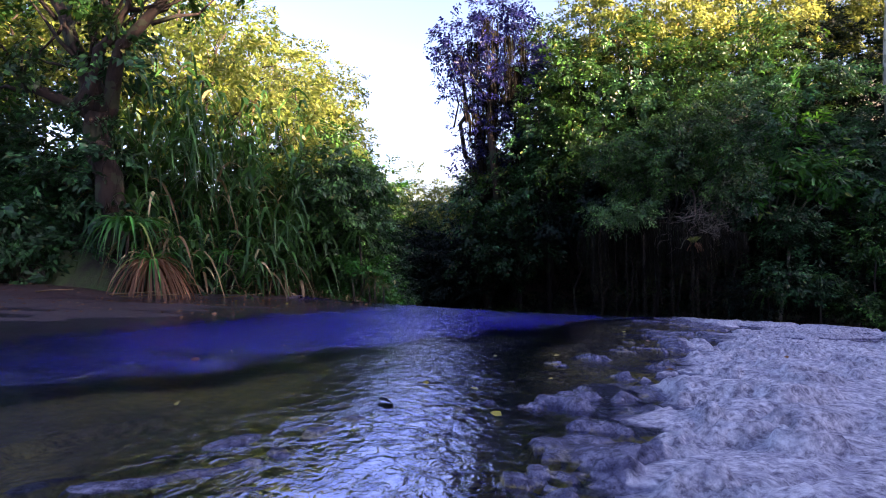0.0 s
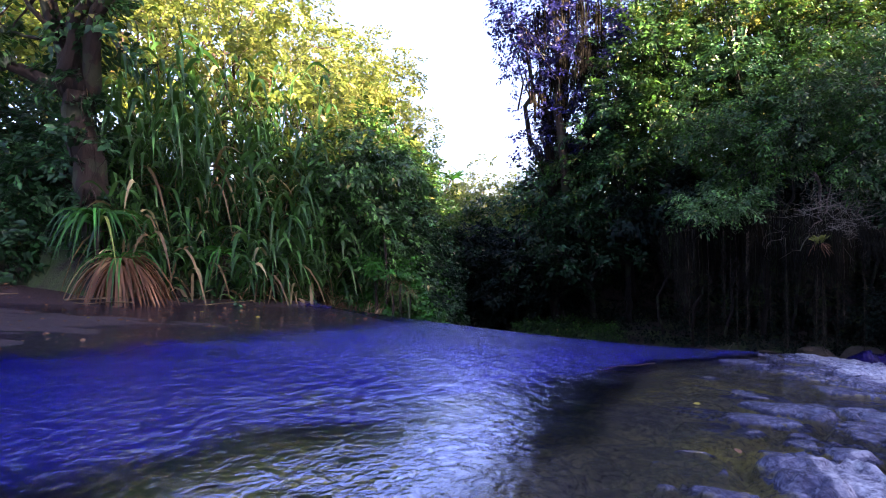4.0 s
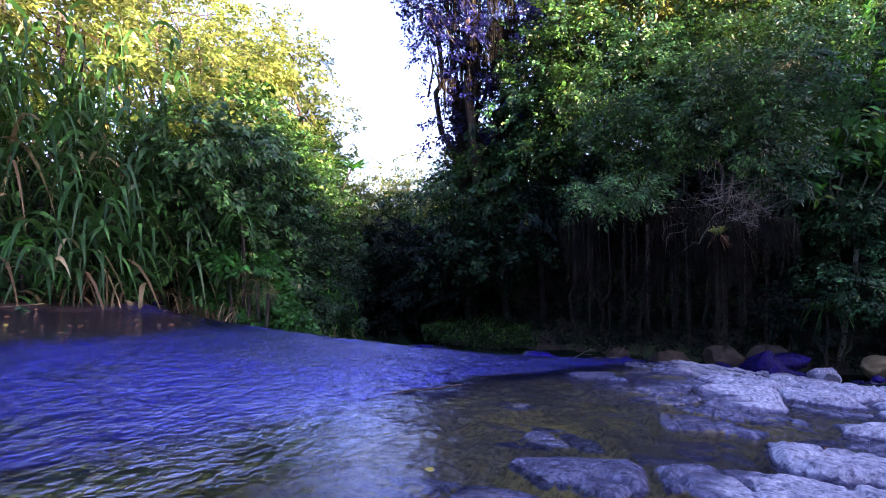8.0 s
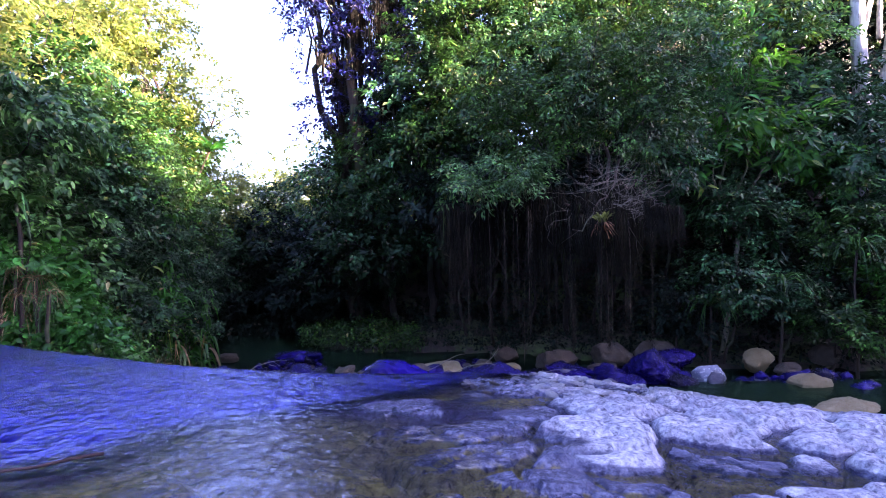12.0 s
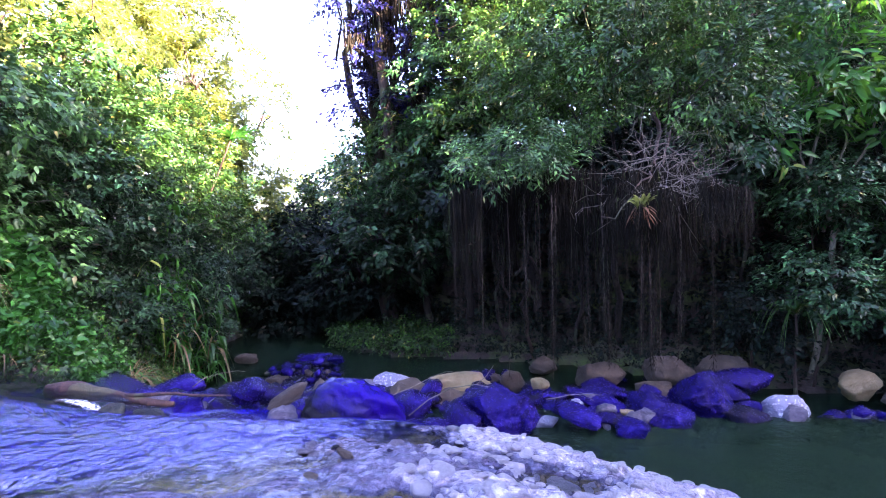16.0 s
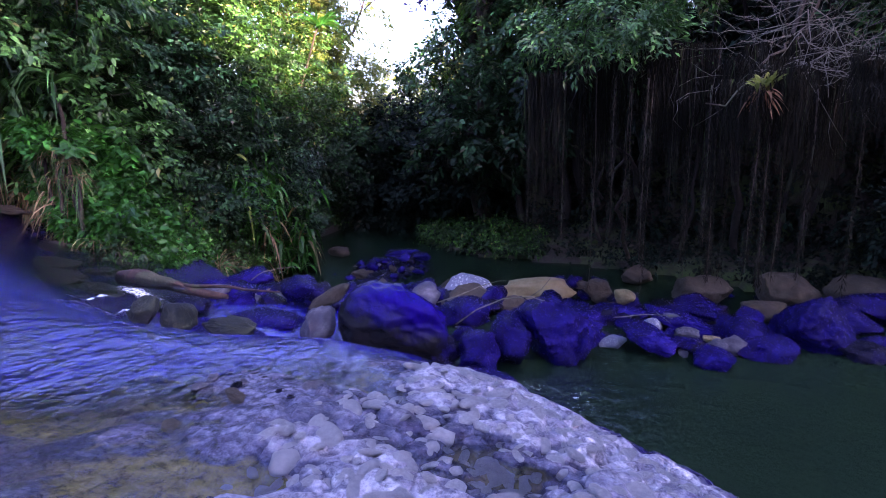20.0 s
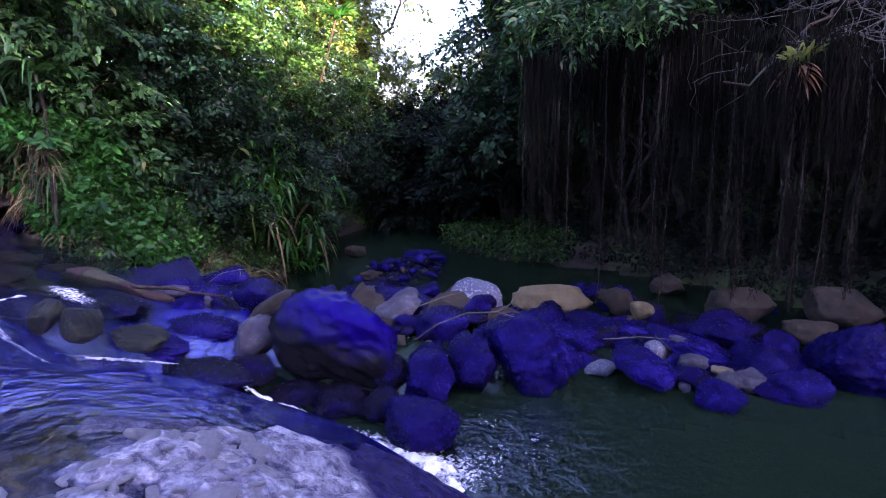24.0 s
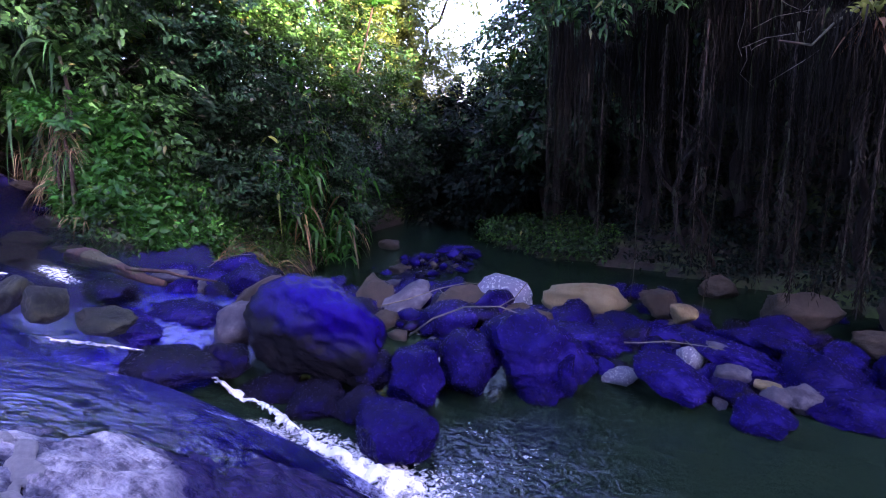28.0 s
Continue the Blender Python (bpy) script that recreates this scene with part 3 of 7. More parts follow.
def slab_plane(x, y):
    return 0.91 - 0.07 * x - 0.09 * y


def slab_smooth(x, y):
    """The worn bedrock, rounding over at its lip."""
    d = beyond(LIP, x, y)
    drop = 0.4 * np.maximum(d + 0.9, 0) ** 1.7
    shelf = 0.58 + 0.12 * np.maximum(d, 0) + 0.25 * np.maximum(x - 0.8, 0)
    w = smoothstep(3.3, 2.3, x)
    return slab_plane(x, y) - (drop * (1 - w) + np.minimum(drop, shelf) * w)


def stream_level(x, y):
    pool = -1.92 - 1.08 * smoothstep(15.6, 18.8, y + 0.12 * (x - 6))
    side = -1.42 - 0.5 * smoothstep(14.3, 16.0, y) - 1.1 * smoothstep(16.0, 19.0, y)
    w = smoothstep(2.2, 3.6, x)
    return side * (1 - w) + pool * w - 0.012 * np.maximum(y - 22, 0)


def ground(x, y):
    """Banks and bed."""
    x, y = np.asarray(x, float), np.asarray(y, float)
    dl, dr = beyond(LEFT_FOOT, x, y), beyond(RIGHT_FOOT, x, y)
    lip = beyond(LIP, x, y)
    bed = stream_level(x, y) - 0.35 - 0.25 * fbm(x * 0.8, y * 0.8, 3, 20)
    low = np.where(lip < 0.6, np.minimum(slab_smooth(x, y) - 0.35, 5), bed)
    low = np.where((lip >= 0.6) & (lip < 1.6), np.minimum(bed, slab_smooth(x, y) - 0.1), low)
    near_slab = smoothstep(-0.4, -3.0, x) * smoothstep(19.5, 16.5, y)
    foot_l = near_slab * (slab_plane(x, y) + 0.1 - 0.65 * smoothstep(-5.0, -3.4, x)) + (1 - near_slab) * (stream_level(x, y) + 0.15)
    dl0, dr0 = np.maximum(dl, 0), np.maximum(dr, 0)
    tall = 0.5 + 0.35 * smoothstep(34, 20, y)
    left = foot_l + 0.35 * smoothstep(0, 0.8, dl0) + (0.75 * np.minimum(dl0, 7) + 0.42 * np.clip(dl0 - 7, 0, 26)) * tall
    right = stream_level(x, y) + 0.1 + 0.16 * np.minimum(dr0, 3) + 1.5 * np.clip(dr0 - 3, 0, 3.2) + 0.5 * np.clip(dr0 - 6.2, 0, 30)
    z = np.where(dl > 0, left, np.where(dr > 0, right, low))
    z = z + np.where((dl > 0.3) | (dr > 0.3), (fbm(x * 0.5, y * 0.5, 4, 3) - 0.47) * 0.9 * np.clip(np.maximum(dl, dr) * 0.5, 0, 1), 0)
    behind = smoothstep(-8, -22, y)
    ridge = smoothstep(20, 44, 0.85 * x - 0.53 * y)      # unseen wooded ridge, added to keep the low sun off the water
    return z + behind * 4.0 + np.where(dr > 0, 0.6, 1.0) * 20.3 * ridge


def axis(spans):
    out = []
    for a, b, step in spans:
        out.append(np.arange(a, b, step))
    return np.concatenate(out + [np.array([spans[-1][1]])])


def sheet(xs, ys, height, keep=None):
    X, Y = np.meshgrid(xs, ys)
    Z = height(X, Y)
    n, m = X.shape
    idx = np.arange(n * m).reshape(n, m)
    a, b, c, d = idx[:-1, :-1].ravel(), idx[:-1, 1:].ravel(), idx[1:, 1:].ravel(), idx[1:, :-1].ravel()
    f = np.stack([a, b, c, d], 1)
    if keep is not None:
        k = keep(X, Y).ravel()
        f = f[k[f].any(axis=1)]
    used = np.unique(f)
    remap = np.full(n * m, -1)
    remap[used] = np.arange(len(used))
    v = np.stack([X.ravel(), Y.ravel(), Z.ravel()], 1)[used]
    return v, remap[f]


def paint(me, name, values):
    a = me.attributes.new(name, "FLOAT", "POINT")
    a.data.foreach_set("value", np.ascontiguousarray(values, dtype=np.float32))


gv, gf = sheet(axis([(-400, -60, 40), (-60, -20, 2.5), (-20, 20, 0.4), (20, 60, 2.5), (60, 400, 40)]),
               axis([(-300, -40, 40), (-40, -4, 3.0), (-4, 34, 0.4), (34, 80, 2.0), (80, 400, 40)]), ground)
tagged(new("ground", mesh_of("ground", gv, gf, SOIL, True)), "dark leaf-littered soil banks of a forest gorge", "ground", kind="structure")

DRY_LINE = [(-20, -8.0), (1.5, 0.6), (2.6, 0.95), (3.5, 1.3), (4.4, 1.9), (6.0, 2.8), (7.1, 3.2), (8.2, 3.9), (9.0, 4.2), (10.2, 4.45), (11.2, 4.75), (12.5, 5.1), (40, 5.5)]
BLUE_LINE = [(-20, -2.0), (2, 0.15), (4.5, 0.5), (6, 1.35), (7.4, 1.6), (8.6, 2.1), (9.4, 2.7), (10.0, 3.35), (10.5, 3.95), (10.9, 4.5), (11.3, 4.85), (11.8, 5.3), (40, 5.6)]
MUD_LINE = [(-20, -3.6), (4, -3.3), (5.5, -3.3), (8, -2.75), (10, -2.1), (11.5, -1.5), (13, -1.7), (14.2, -2.4), (40, -2.6)]
INDIGO_LINE = [(-20, -4.0), (1.5, -2.9), (2.48, -2.1), (3.17, -1.5), (4.0, -1.05), (5.3, -0.45), (5.8, 0.25), (7.3, 1.05), (8.2, 1.8), (9.2, 2.4), (10.0, 3.1), (10.5, 3.75), (10.9, 4.4), (11.3, 4.8), (11.8, 5.25), (40, 5.5)]
STREAKS = [(-1.12, 1.36, -0.92, 1.62, 0.035), (-0.92, 1.62, -0.68, 1.9, 0.045), (-0.95, 1.36, -0.62, 1.66, 0.04), (-1.5, 1.62, -1.42, 1.95, 0.05), (-1.42, 1.95, -1.15, 2.2, 0.02), (-0.55, 1.75, -0.42, 2.2, 0.05), (-0.8, 1.25, -0.5, 1.45, 0.06)]
HOLLOWS = [(4.67, 11.0, 0.22), (5.4, 10.5, 0.2), (4.24, 10.53, 0.16), (4.45, 10.06, 0.26), (4.75, 10.2, 0.14), (3.9, 10.3, 0.2), (4.7, 10.17, 0.12), (5.24, 9.95, 0.2), (4.55, 8.25, 0.3), (5.0, 8.4, 0.22), (3.6, 8.9, 0.3), (3.3, 9.5, 0.3)]


def dry(x, y):
    ys, xs = zip(*DRY_LINE)
    return x - np.interp(y, ys, xs)


def off_blue(x, y):
    """How far past the edge of the quick water, towards the dry rock."""
    ys, xs = zip(*BLUE_LINE)
    return x - np.interp(y, ys, xs) + 0.7 * (fbm(x * 1.6, y * 1.6, 3, 99) - 0.47)


def off_indigo(x, y):
    """How far past the edge of the deeper indigo run, towards the clear shallows."""
    ys, xs = zip(*INDIGO_LINE)
    return x - np.interp(y, ys, xs) + 0.9 * (fbm(x * 1.1 - y * 0.4, y * 1.8, 3, 93) - 0.47)


def ribs(x, y):
    """Thin pale ribs of rock that stand out of the clear shallows."""
    r = np.zeros(np.shape(x))
    wx, wy = x + 0.16 * (fbm(x * 5, y * 5, 3, 51) - 0.47), y + 0.16 * (fbm(x * 5 + 7, y * 5, 3, 53) - 0.47)
    for x0, y0, x1, y1, w in STREAKS:
        dx, dy = x1 - x0, y1 - y0
        q = np.clip(((wx - x0) * dx + (wy - y0) * dy) / (dx * dx + dy * dy), 0, 1)
        r = np.maximum(r, np.exp(-((wx - x0 - q * dx) ** 2 + (wy - y0 - q * dy) ** 2) / w ** 2))
    return r


def off_mud(x, y):
    """How far to the stream's side of the brown shallows under the bank."""
    ys, xs = zip(*MUD_LINE)
    return x - np.interp(y, ys, xs) + 0.9 * (fbm(x * 0.9, y * 1.4, 3, 95) - 0.47)


def blue_bed(x, y):
    """Streaks of violet rock in the bed, olive weed between them."""
    return smoothstep(0.35, -0.15, off_indigo(x, y)) * smoothstep(0.40, 0.56, fbm(x * 1.0 - y * 0.3, y * 2.2 + x * 0.8, 4, 160) + 0.20 * smoothstep(2.6, 4.4, y + 0.5 * x) - 0.06 - 0.16 * smoothstep(-1.5, -0.7, dry(x, y)) * smoothstep(10.6, 9.8, y))


def cobbly(x, y):
    """Where the rock is a pavement of rounded stones: the tongue that runs out over the pool, and patches by it."""
    return smoothstep(-0.35, 0.25, dry(x, y) + 0.9 * (fbm(x * 1.8, y * 1.8, 3, 171) - 0.47)) * smoothstep(9.3, 10.4, y) + 0.35 * smoothstep(6.0, 7.0, y) * smoothstep(0.4, 1.4, dry(x, y))


def slab_relief(x, y):
    """Height of the rock over the level at which the water runs."""
    e = dry(x, y)
    base = np.interp(e, [-2.2, -1.2, -0.35, 0.1, 0.7, 2.0], [-0.06, -0.032, -0.014, 0.006, 0.018, 0.034]) + 0.02 * smoothstep(0.0, 0.4, e) * smoothstep(10.6, 11.2, y) + 0.055 * smoothstep(-0.1, 0.45, e + 0.9 * (fbm(x * 1.9, y * 1.9, 3, 158) - 0.47)) * smoothstep(6.5, 5.0, y)
    base = base + (0.013 * smoothstep(7.2, 8.6, y) + 0.016 * smoothstep(9.0, 9.9, y)) * smoothstep(-1.9, -1.0, e)
    base = base - 0.035 * smoothstep(-0.85, -0.5, beyond(LIP, x, y)) * smoothstep(0.12, -0.15, e)
    base = base + 0.06 * smoothstep(0.54, 0.64, fbm(x * 3.6 + 0.8 * y, y * 5.5, 4, 162)) * smoothstep(-1.3, -0.5, e) * smoothstep(7.0, 5.0, y)
    base = base - 0.06 * smoothstep(0.15, -0.3, off_indigo(x, y)) * smoothstep(9.4, 10.2, y)
    for hx, hy, hr in HOLLOWS:
        base = base - 0.05 * np.exp(-((x - hx) ** 2 + 2.2 * (y - hy) ** 2) / hr ** 2)
    wx, wy = x + 0.5 * fbm(x * 1.3, y * 1.3, 3, 40), y + 0.5 * fbm(x * 1.3 + 9, y * 1.3, 3, 44)
    j1, own = plates(wx * 1.35, wy * 1.8, 2)
    j2, own2 = plates(wx * 3.4, wy * 3.8, 8)
    amp = smoothstep(-2.4, 0.2, e) * (1 - 0.75 * smoothstep(9.2, 10.2, y)) * (0.3 + 0.7 * smoothstep(4.2, 6.0, y))
    r = base + amp * ((own - 0.45) * 0.10 - 0.085 * np.exp(-(j1 / 0.12) ** 2) + (own2 - 0.5) * 0.034 - 0.042 * np.exp(-(j2 / 0.08) ** 2))
    j3, own3 = plates(wx * 8.5, wy * 8.5, 12)
    r = r + cobbly(x, y) * ((own3 - 0.5) * 0.022 - 0.024 * np.exp(-(j3 / 0.2) ** 2)) + np.minimum(0.075 * ribs(x, y), 0.05) * (0.5 + 0.9 * fbm(x * 6, y * 6, 3, 57))
    swell = fbm(x * 0.75 + 0.3 * y, y * 1.2 - 0.2 * x, 3, 60) - 0.45
    r = r + swell * 0.05 + 0.016 * (fbm(x * 7, y * 7, 4, 70) - 0.47) + 0.022 * (fbm(x * 2.4, y * 3.0, 3, 75) - 0.47) + 0.008 * amp * (fbm(x * 19, y * 19, 2, 78) - 0.37)
    return r


def slab_height(x, y):
    far = smoothstep(-7, -8.5, x)
    shore_up = 0.10 * smoothstep(2.4, 0.4, -beyond(LEFT_FOOT, x, y) + 1.2 * (fbm(x * 1.5, y * 1.5, 3, 90) - 0.5)) * smoothstep(-0.8, -2.5, x)
    m = off_mud(x, y)
    silt = smoothstep(0.2, -1.2, m) * (0.04 + 0.05 * (fbm(x * 1.8, y * 2.6, 3, 97) - 0.47)) + smoothstep(0.4, -0.2, m) * 0.03
    return slab_smooth(x, y) + slab_relief(x, y) * (1 - far) + shore_up + silt


sv, sf = sheet(axis([(-24, -6, 0.8), (-6, -2, 0.14), (-2, 6.6, 0.03), (6.6, 8.4, 0.06), (8.4, 12, 0.15), (12, 24, 0.8)]),
               axis([(-10, 0.5, 0.6), (0.5, 1.1, 0.06), (1.1, 12.2, 0.03), (12.2, 13.6, 0.06), (13.6, 17.5, 0.1), (17.5, 18.6, 0.4)]), slab_height,
               lambda X, Y: (beyond(LIP, X, Y) < np.where(X < 2.8, 2.7, 1.9)) & (beyond(LEFT_FOOT, X, Y) < 0.7))
slab_mesh = mesh_of("bedrock_slab", sv, sf, SLAB, True)
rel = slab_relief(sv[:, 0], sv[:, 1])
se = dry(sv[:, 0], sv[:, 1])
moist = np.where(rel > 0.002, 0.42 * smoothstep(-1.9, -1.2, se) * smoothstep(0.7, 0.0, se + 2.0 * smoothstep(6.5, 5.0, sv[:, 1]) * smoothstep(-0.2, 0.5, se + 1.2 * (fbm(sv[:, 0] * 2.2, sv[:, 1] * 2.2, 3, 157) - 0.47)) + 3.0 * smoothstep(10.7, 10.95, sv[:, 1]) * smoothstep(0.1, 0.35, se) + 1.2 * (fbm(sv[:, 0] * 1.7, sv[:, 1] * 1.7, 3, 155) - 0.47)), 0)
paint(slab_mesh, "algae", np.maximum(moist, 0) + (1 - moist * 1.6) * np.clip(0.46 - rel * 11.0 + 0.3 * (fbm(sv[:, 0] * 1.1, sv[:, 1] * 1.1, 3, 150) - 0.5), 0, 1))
paint(slab_mesh, "cobble", np.clip(cobbly(sv[:, 0], sv[:, 1]), 0, 1))
weedy = np.clip(1.6 * sum(np.exp(-((sv[:, 0] - hx) ** 2 + 2.2 * (sv[:, 1] - hy) ** 2) / hr ** 2) for hx, hy, hr in HOLLOWS), 0, 1)
paint(slab_mesh, "violet", np.maximum(blue_bed(sv[:, 0], sv[:, 1]), 0.75 * smoothstep(9.1, 9.9, sv[:, 1]) * (1 - weedy)))
rd = beyond(LIP, sv[:, 0], sv[:, 1])
paint(slab_mesh, "wet_rim", 1.0 * smoothstep(-0.30, 0.0, rd) * smoothstep(6.9, 6.0, sv[:, 0]) + 0.8 * smoothstep(0.1, 0.4, rd))
paint(slab_mesh, "mud", smoothstep(0.5, -0.5, off_mud(sv[:, 0], sv[:, 1])) * (1 - 0.8 * smoothstep(13.2, 14.2, sv[:, 1]) * smoothstep(-4.6, -3.6, sv[:, 0])))
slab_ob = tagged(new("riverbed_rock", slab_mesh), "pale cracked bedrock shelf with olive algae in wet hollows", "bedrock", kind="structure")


def rapid(x, y):
    """Where the water runs fast and broken: away from the bank and the dry rock."""
    band = np.exp(-((off_blue(x, y) + 0.3) / 0.5) ** 2)
    return smoothstep(-0.3, 0.9, off_mud(x, y)) * smoothstep(0.4, -0.4, off_blue(x, y)) * np.maximum(smoothstep(0.3, -0.3, off_indigo(x, y)), band)


def film_height(x, y):
    d, e = beyond(LIP, x, y), dry(x, y)
    fast = 0.2 + 0.8 * rapid(x, y)
    u, v = x * 4.4 - y * 1.6, y * 3.4 + x * 1.2
    ridges = 1 - np.abs(2 * fbm(u, v, 3, 110) - 0.94) * 2.2
    ripple = 0.008 * fast * (0.6 * ridges + 0.4 * fbm(u * 2.7, v * 2.7, 3, 115) - 0.55)
    run = smoothstep(-0.4, 0.5, d)
    return slab_smooth(x, y) + 0.004 + ripple - 0.02 * run + 0.05 * run * (e < 0.2)


fv, ff = sheet(axis([(-24, -8, 0.8), (-8, -3, 0.12), (-3, 6.4, 0.05), (6.4, 8.4, 0.1)]), axis([(-10, 0.8, 0.6), (0.8, 14.4, 0.05), (14.4, 17.4, 0.1)]), film_height,
               lambda X, Y: (beyond(LIP, X, Y) < np.where(X < 1.6, 1.7, 1.7)) & (dry(X, Y) < 3.6) & (beyond(LEFT_FOOT, X, Y) < 0.2))
film_mesh = mesh_of("shallow_water", fv, ff, FILM, True)
fd = beyond(LIP, fv[:, 0], fv[:, 1])
fast = rapid(fv[:, 0], fv[:, 1]) * np.where(fv[:, 0] < 1.5, smoothstep(0.3, -0.3, fd), smoothstep(1.3, 0.6, fd))
paint(film_mesh, "rapid", fast)
paint(film_mesh, "calm", 0.58 * smoothstep(9.6, 6.5, fv[:, 1]))
# reflected sky blue painted into the body of the indigo run
paint(film_mesh, "sky_tint", fast * (1 - 0.6 * smoothstep(12.6, 14.0, fv[:, 1])) * (1 - 0.55 * smoothstep(9.0, 10.6, fv[:, 1])) * smoothstep(0.35, -0.2, off_indigo(fv[:, 0], fv[:, 1])) * (0.35 + 0.65 * blue_bed(fv[:, 0], fv[:, 1])))
paint(film_mesh, "foam", 0.15 * np.exp(-((fv[:, 0] - 1.35) ** 2 + (fv[:, 1] - 13.15) ** 2) / 0.08) + 0.45 * np.exp(-((fv[:, 0] - 0.9) ** 2 / 0.16 + (fv[:, 1] - 13.7) ** 2 / 0.05)) + 0.55 * np.exp(-((fd - 0.34) / 0.1) ** 2) * smoothstep(1.4, 2.0, fv[:, 0]) * smoothstep(3.4, 3.0, fv[:, 0]) + 0.2 * smoothstep(-0.5, 0.2, fd) * smoothstep(2.6, 0.5, fv[:, 0]) + 0.5 * smoothstep(0.9, 1.5, fd) * smoothstep(3.0, 3.8, fv[:, 0]))
tagged(new("shallow_water", film_mesh), "thin rippling water sheet sliding over the rock shelf", "water", kind="structure")

pv, pf = sheet(axis([(-12, 0, 0.5), (0, 11, 0.12), (11, 40, 0.8)]), axis([(2, 11, 0.5), (11, 19, 0.12), (19, 31, 0.5)]),
               lambda X, Y: stream_level(X, Y) + 0.02 * (fbm(X * 2.2, Y * 2.2, 3, 130) - 0.47),
               lambda X, Y: (beyond(LIP, X, Y) > 0.3) & (beyond(LEFT_FOOT, X, Y) < 0.6) & (beyond(RIGHT_FOOT, X, Y) < 0.6) & ~((X < 2.9) & (Y < 15.4)))
pool_mesh = mesh_of("stream_water", pv, pf, POOL, True)
spots = np.zeros(len(pv))
for cx, cy, r, k in ((5.0, 13.2, 0.42, 0.62), (5.35, 13.5, 0.45, 0.5), (5.6, 13.8, 0.9, 0.42), (5.2, 14.05, 0.35, 0.46), (6.3, 14.2, 0.9, 0.28), (0.6, 14.3, 0.6, 0.7), (4.45, 15.0, 0.3, 0.7), (1.4, 13.5, 0.35, 0.85), (9.8, 14.0, 0.5, 0.5)):
    spots = np.maximum(spots, k * np.exp(-((pv[:, 0] - cx) ** 2 + (pv[:, 1] - cy) ** 2) / r ** 2))
foot = slab_smooth(pv[:, 0], pv[:, 1]) - stream_level(pv[:, 0], pv[:, 1])
spots = np.maximum(spots, 0.6 * np.exp(-((foot + 0.28) / 0.34) ** 2) * smoothstep(3.0, 3.6, pv[:, 0]) * smoothstep(5.9, 5.2, pv[:, 0]))
paint(pool_mesh, "foam", spots)
paint(pool_mesh, "rapid", np.clip(1.2 * np.exp(-((pv[:, 0] - 5.5) ** 2 + (pv[:, 1] - 13.8) ** 2) / 1.2), 0, 1))
tagged(new("stream_water", pool_mesh), "dark green pool and stream water with foam flecks", "water", kind="structure")


cv, cf = sheet(np.arange(-1.4, 3.5, 0.05), np.arange(12.5, 15.9, 0.05),
               lambda X, Y: stream_level(X, Y) + 0.02 + 0.03 * (fbm(X * 3.1 + Y, Y * 3.1, 4, 133) - 0.47) - 0.05 * smoothstep(2.8, 3.4, X) - 0.04 * smoothstep(15.2, 15.8, Y),
               lambda X, Y: (beyond(LIP, X, Y) > 0.25) & (beyond(LEFT_FOOT, X, Y) < 0.4))
run_mesh = mesh_of("quick_water", cv, cf, FILM, True)
paint(run_mesh, "rapid", np.full(len(cv), 0.9))
paint(run_mesh, "sky_tint", 0.35 + 1.1 * fbm(cv[:, 0] * 2.0, cv[:, 1] * 2.0, 3, 137))
paint(run_mesh, "foam", 0.45 * smoothstep(0.52, 0.72, fbm(cv[:, 0] * 2.6, cv[:, 1] * 3.4, 3, 139)))
tagged(new("quick_water", run_mesh), "quick indigo water running between the ledge rocks", "water", kind="structure")


def foam(label, line, wide, tall):
    """A lumpy ridge of white water along a line of points."""
    pts = np.array(line, float)
    length = np.concatenate([[0], np.cumsum(np.linalg.norm(np.diff(pts, axis=0), axis=1))])
    q = np.arange(0, length[-1], 0.018)
    mid = np.stack([np.interp(q, length, pts[:, k]) for k in range(3)], 1)
    way = unit(np.gradient(mid, axis=0) * [1, 1, 0])
    across = np.stack([-way[:, 1], way[:, 0], np.zeros(len(q))], 1)
    w = np.linspace(-1, 1, 13)
    S, W = np.meshgrid(q, w, indexing="ij")
    body = 0.2 + 1.7 * fbm(S * 4.1, W * 1.6 + 4, 4, 181)
    lump = fbm(S * 14.0, W * 2.4, 4, 185)
    reach = np.interp(S, length, wide) * body
    up = np.interp(S, length, tall) * np.maximum(1 - W ** 2, 0) ** 0.7 * (0.3 + 1.0 * lump) - 0.02
    V = mid[:, None] + across[:, None] * (W * reach)[..., None] + np.array([0, 0, 1.0]) * up[..., None]
    n, m = S.shape
    idx = np.arange(n * m).reshape(n, m)
    f = np.stack([idx[:-1, :-1], idx[1:, :-1], idx[1:, 1:], idx[:-1, 1:]], -1).reshape(-1, 4)
    me = mesh_of("white_water", V.reshape(-1, 3), f, FOAM, True)
    paint(me, "thin", (np.abs(W) ** 2).ravel())
    return tagged(new("white_water", me), label, "water", "white water", kind="stuff")


foam("white foam where the sheet of water drops into the pool", [(2.95, 13.4, -1.5), (3.12, 13.55, -1.72), (3.3, 13.62, -1.88), (3.66, 13.6, -1.91), (4.26, 13.36, -1.91), (4.7, 13.24, -1.91), (5.02, 13.24, -1.91), (5.3, 13.1, -1.92)], [0.03, 0.06, 0.07, 0.07, 0.08, 0.16, 0.2, 0.08], [0.05, 0.09, 0.10, 0.10, 0.10, 0.15, 0.14, 0.03])
foam("thin white foam along the rim of the rock shelf", [(1.75, 12.92, -1.30), (2.05, 13.06, -1.37), (2.45, 13.2, -1.40), (2.75, 13.3, -1.42)], [0.02, 0.04, 0.035, 0.01], [0.03, 0.05, 0.04, 0.02])
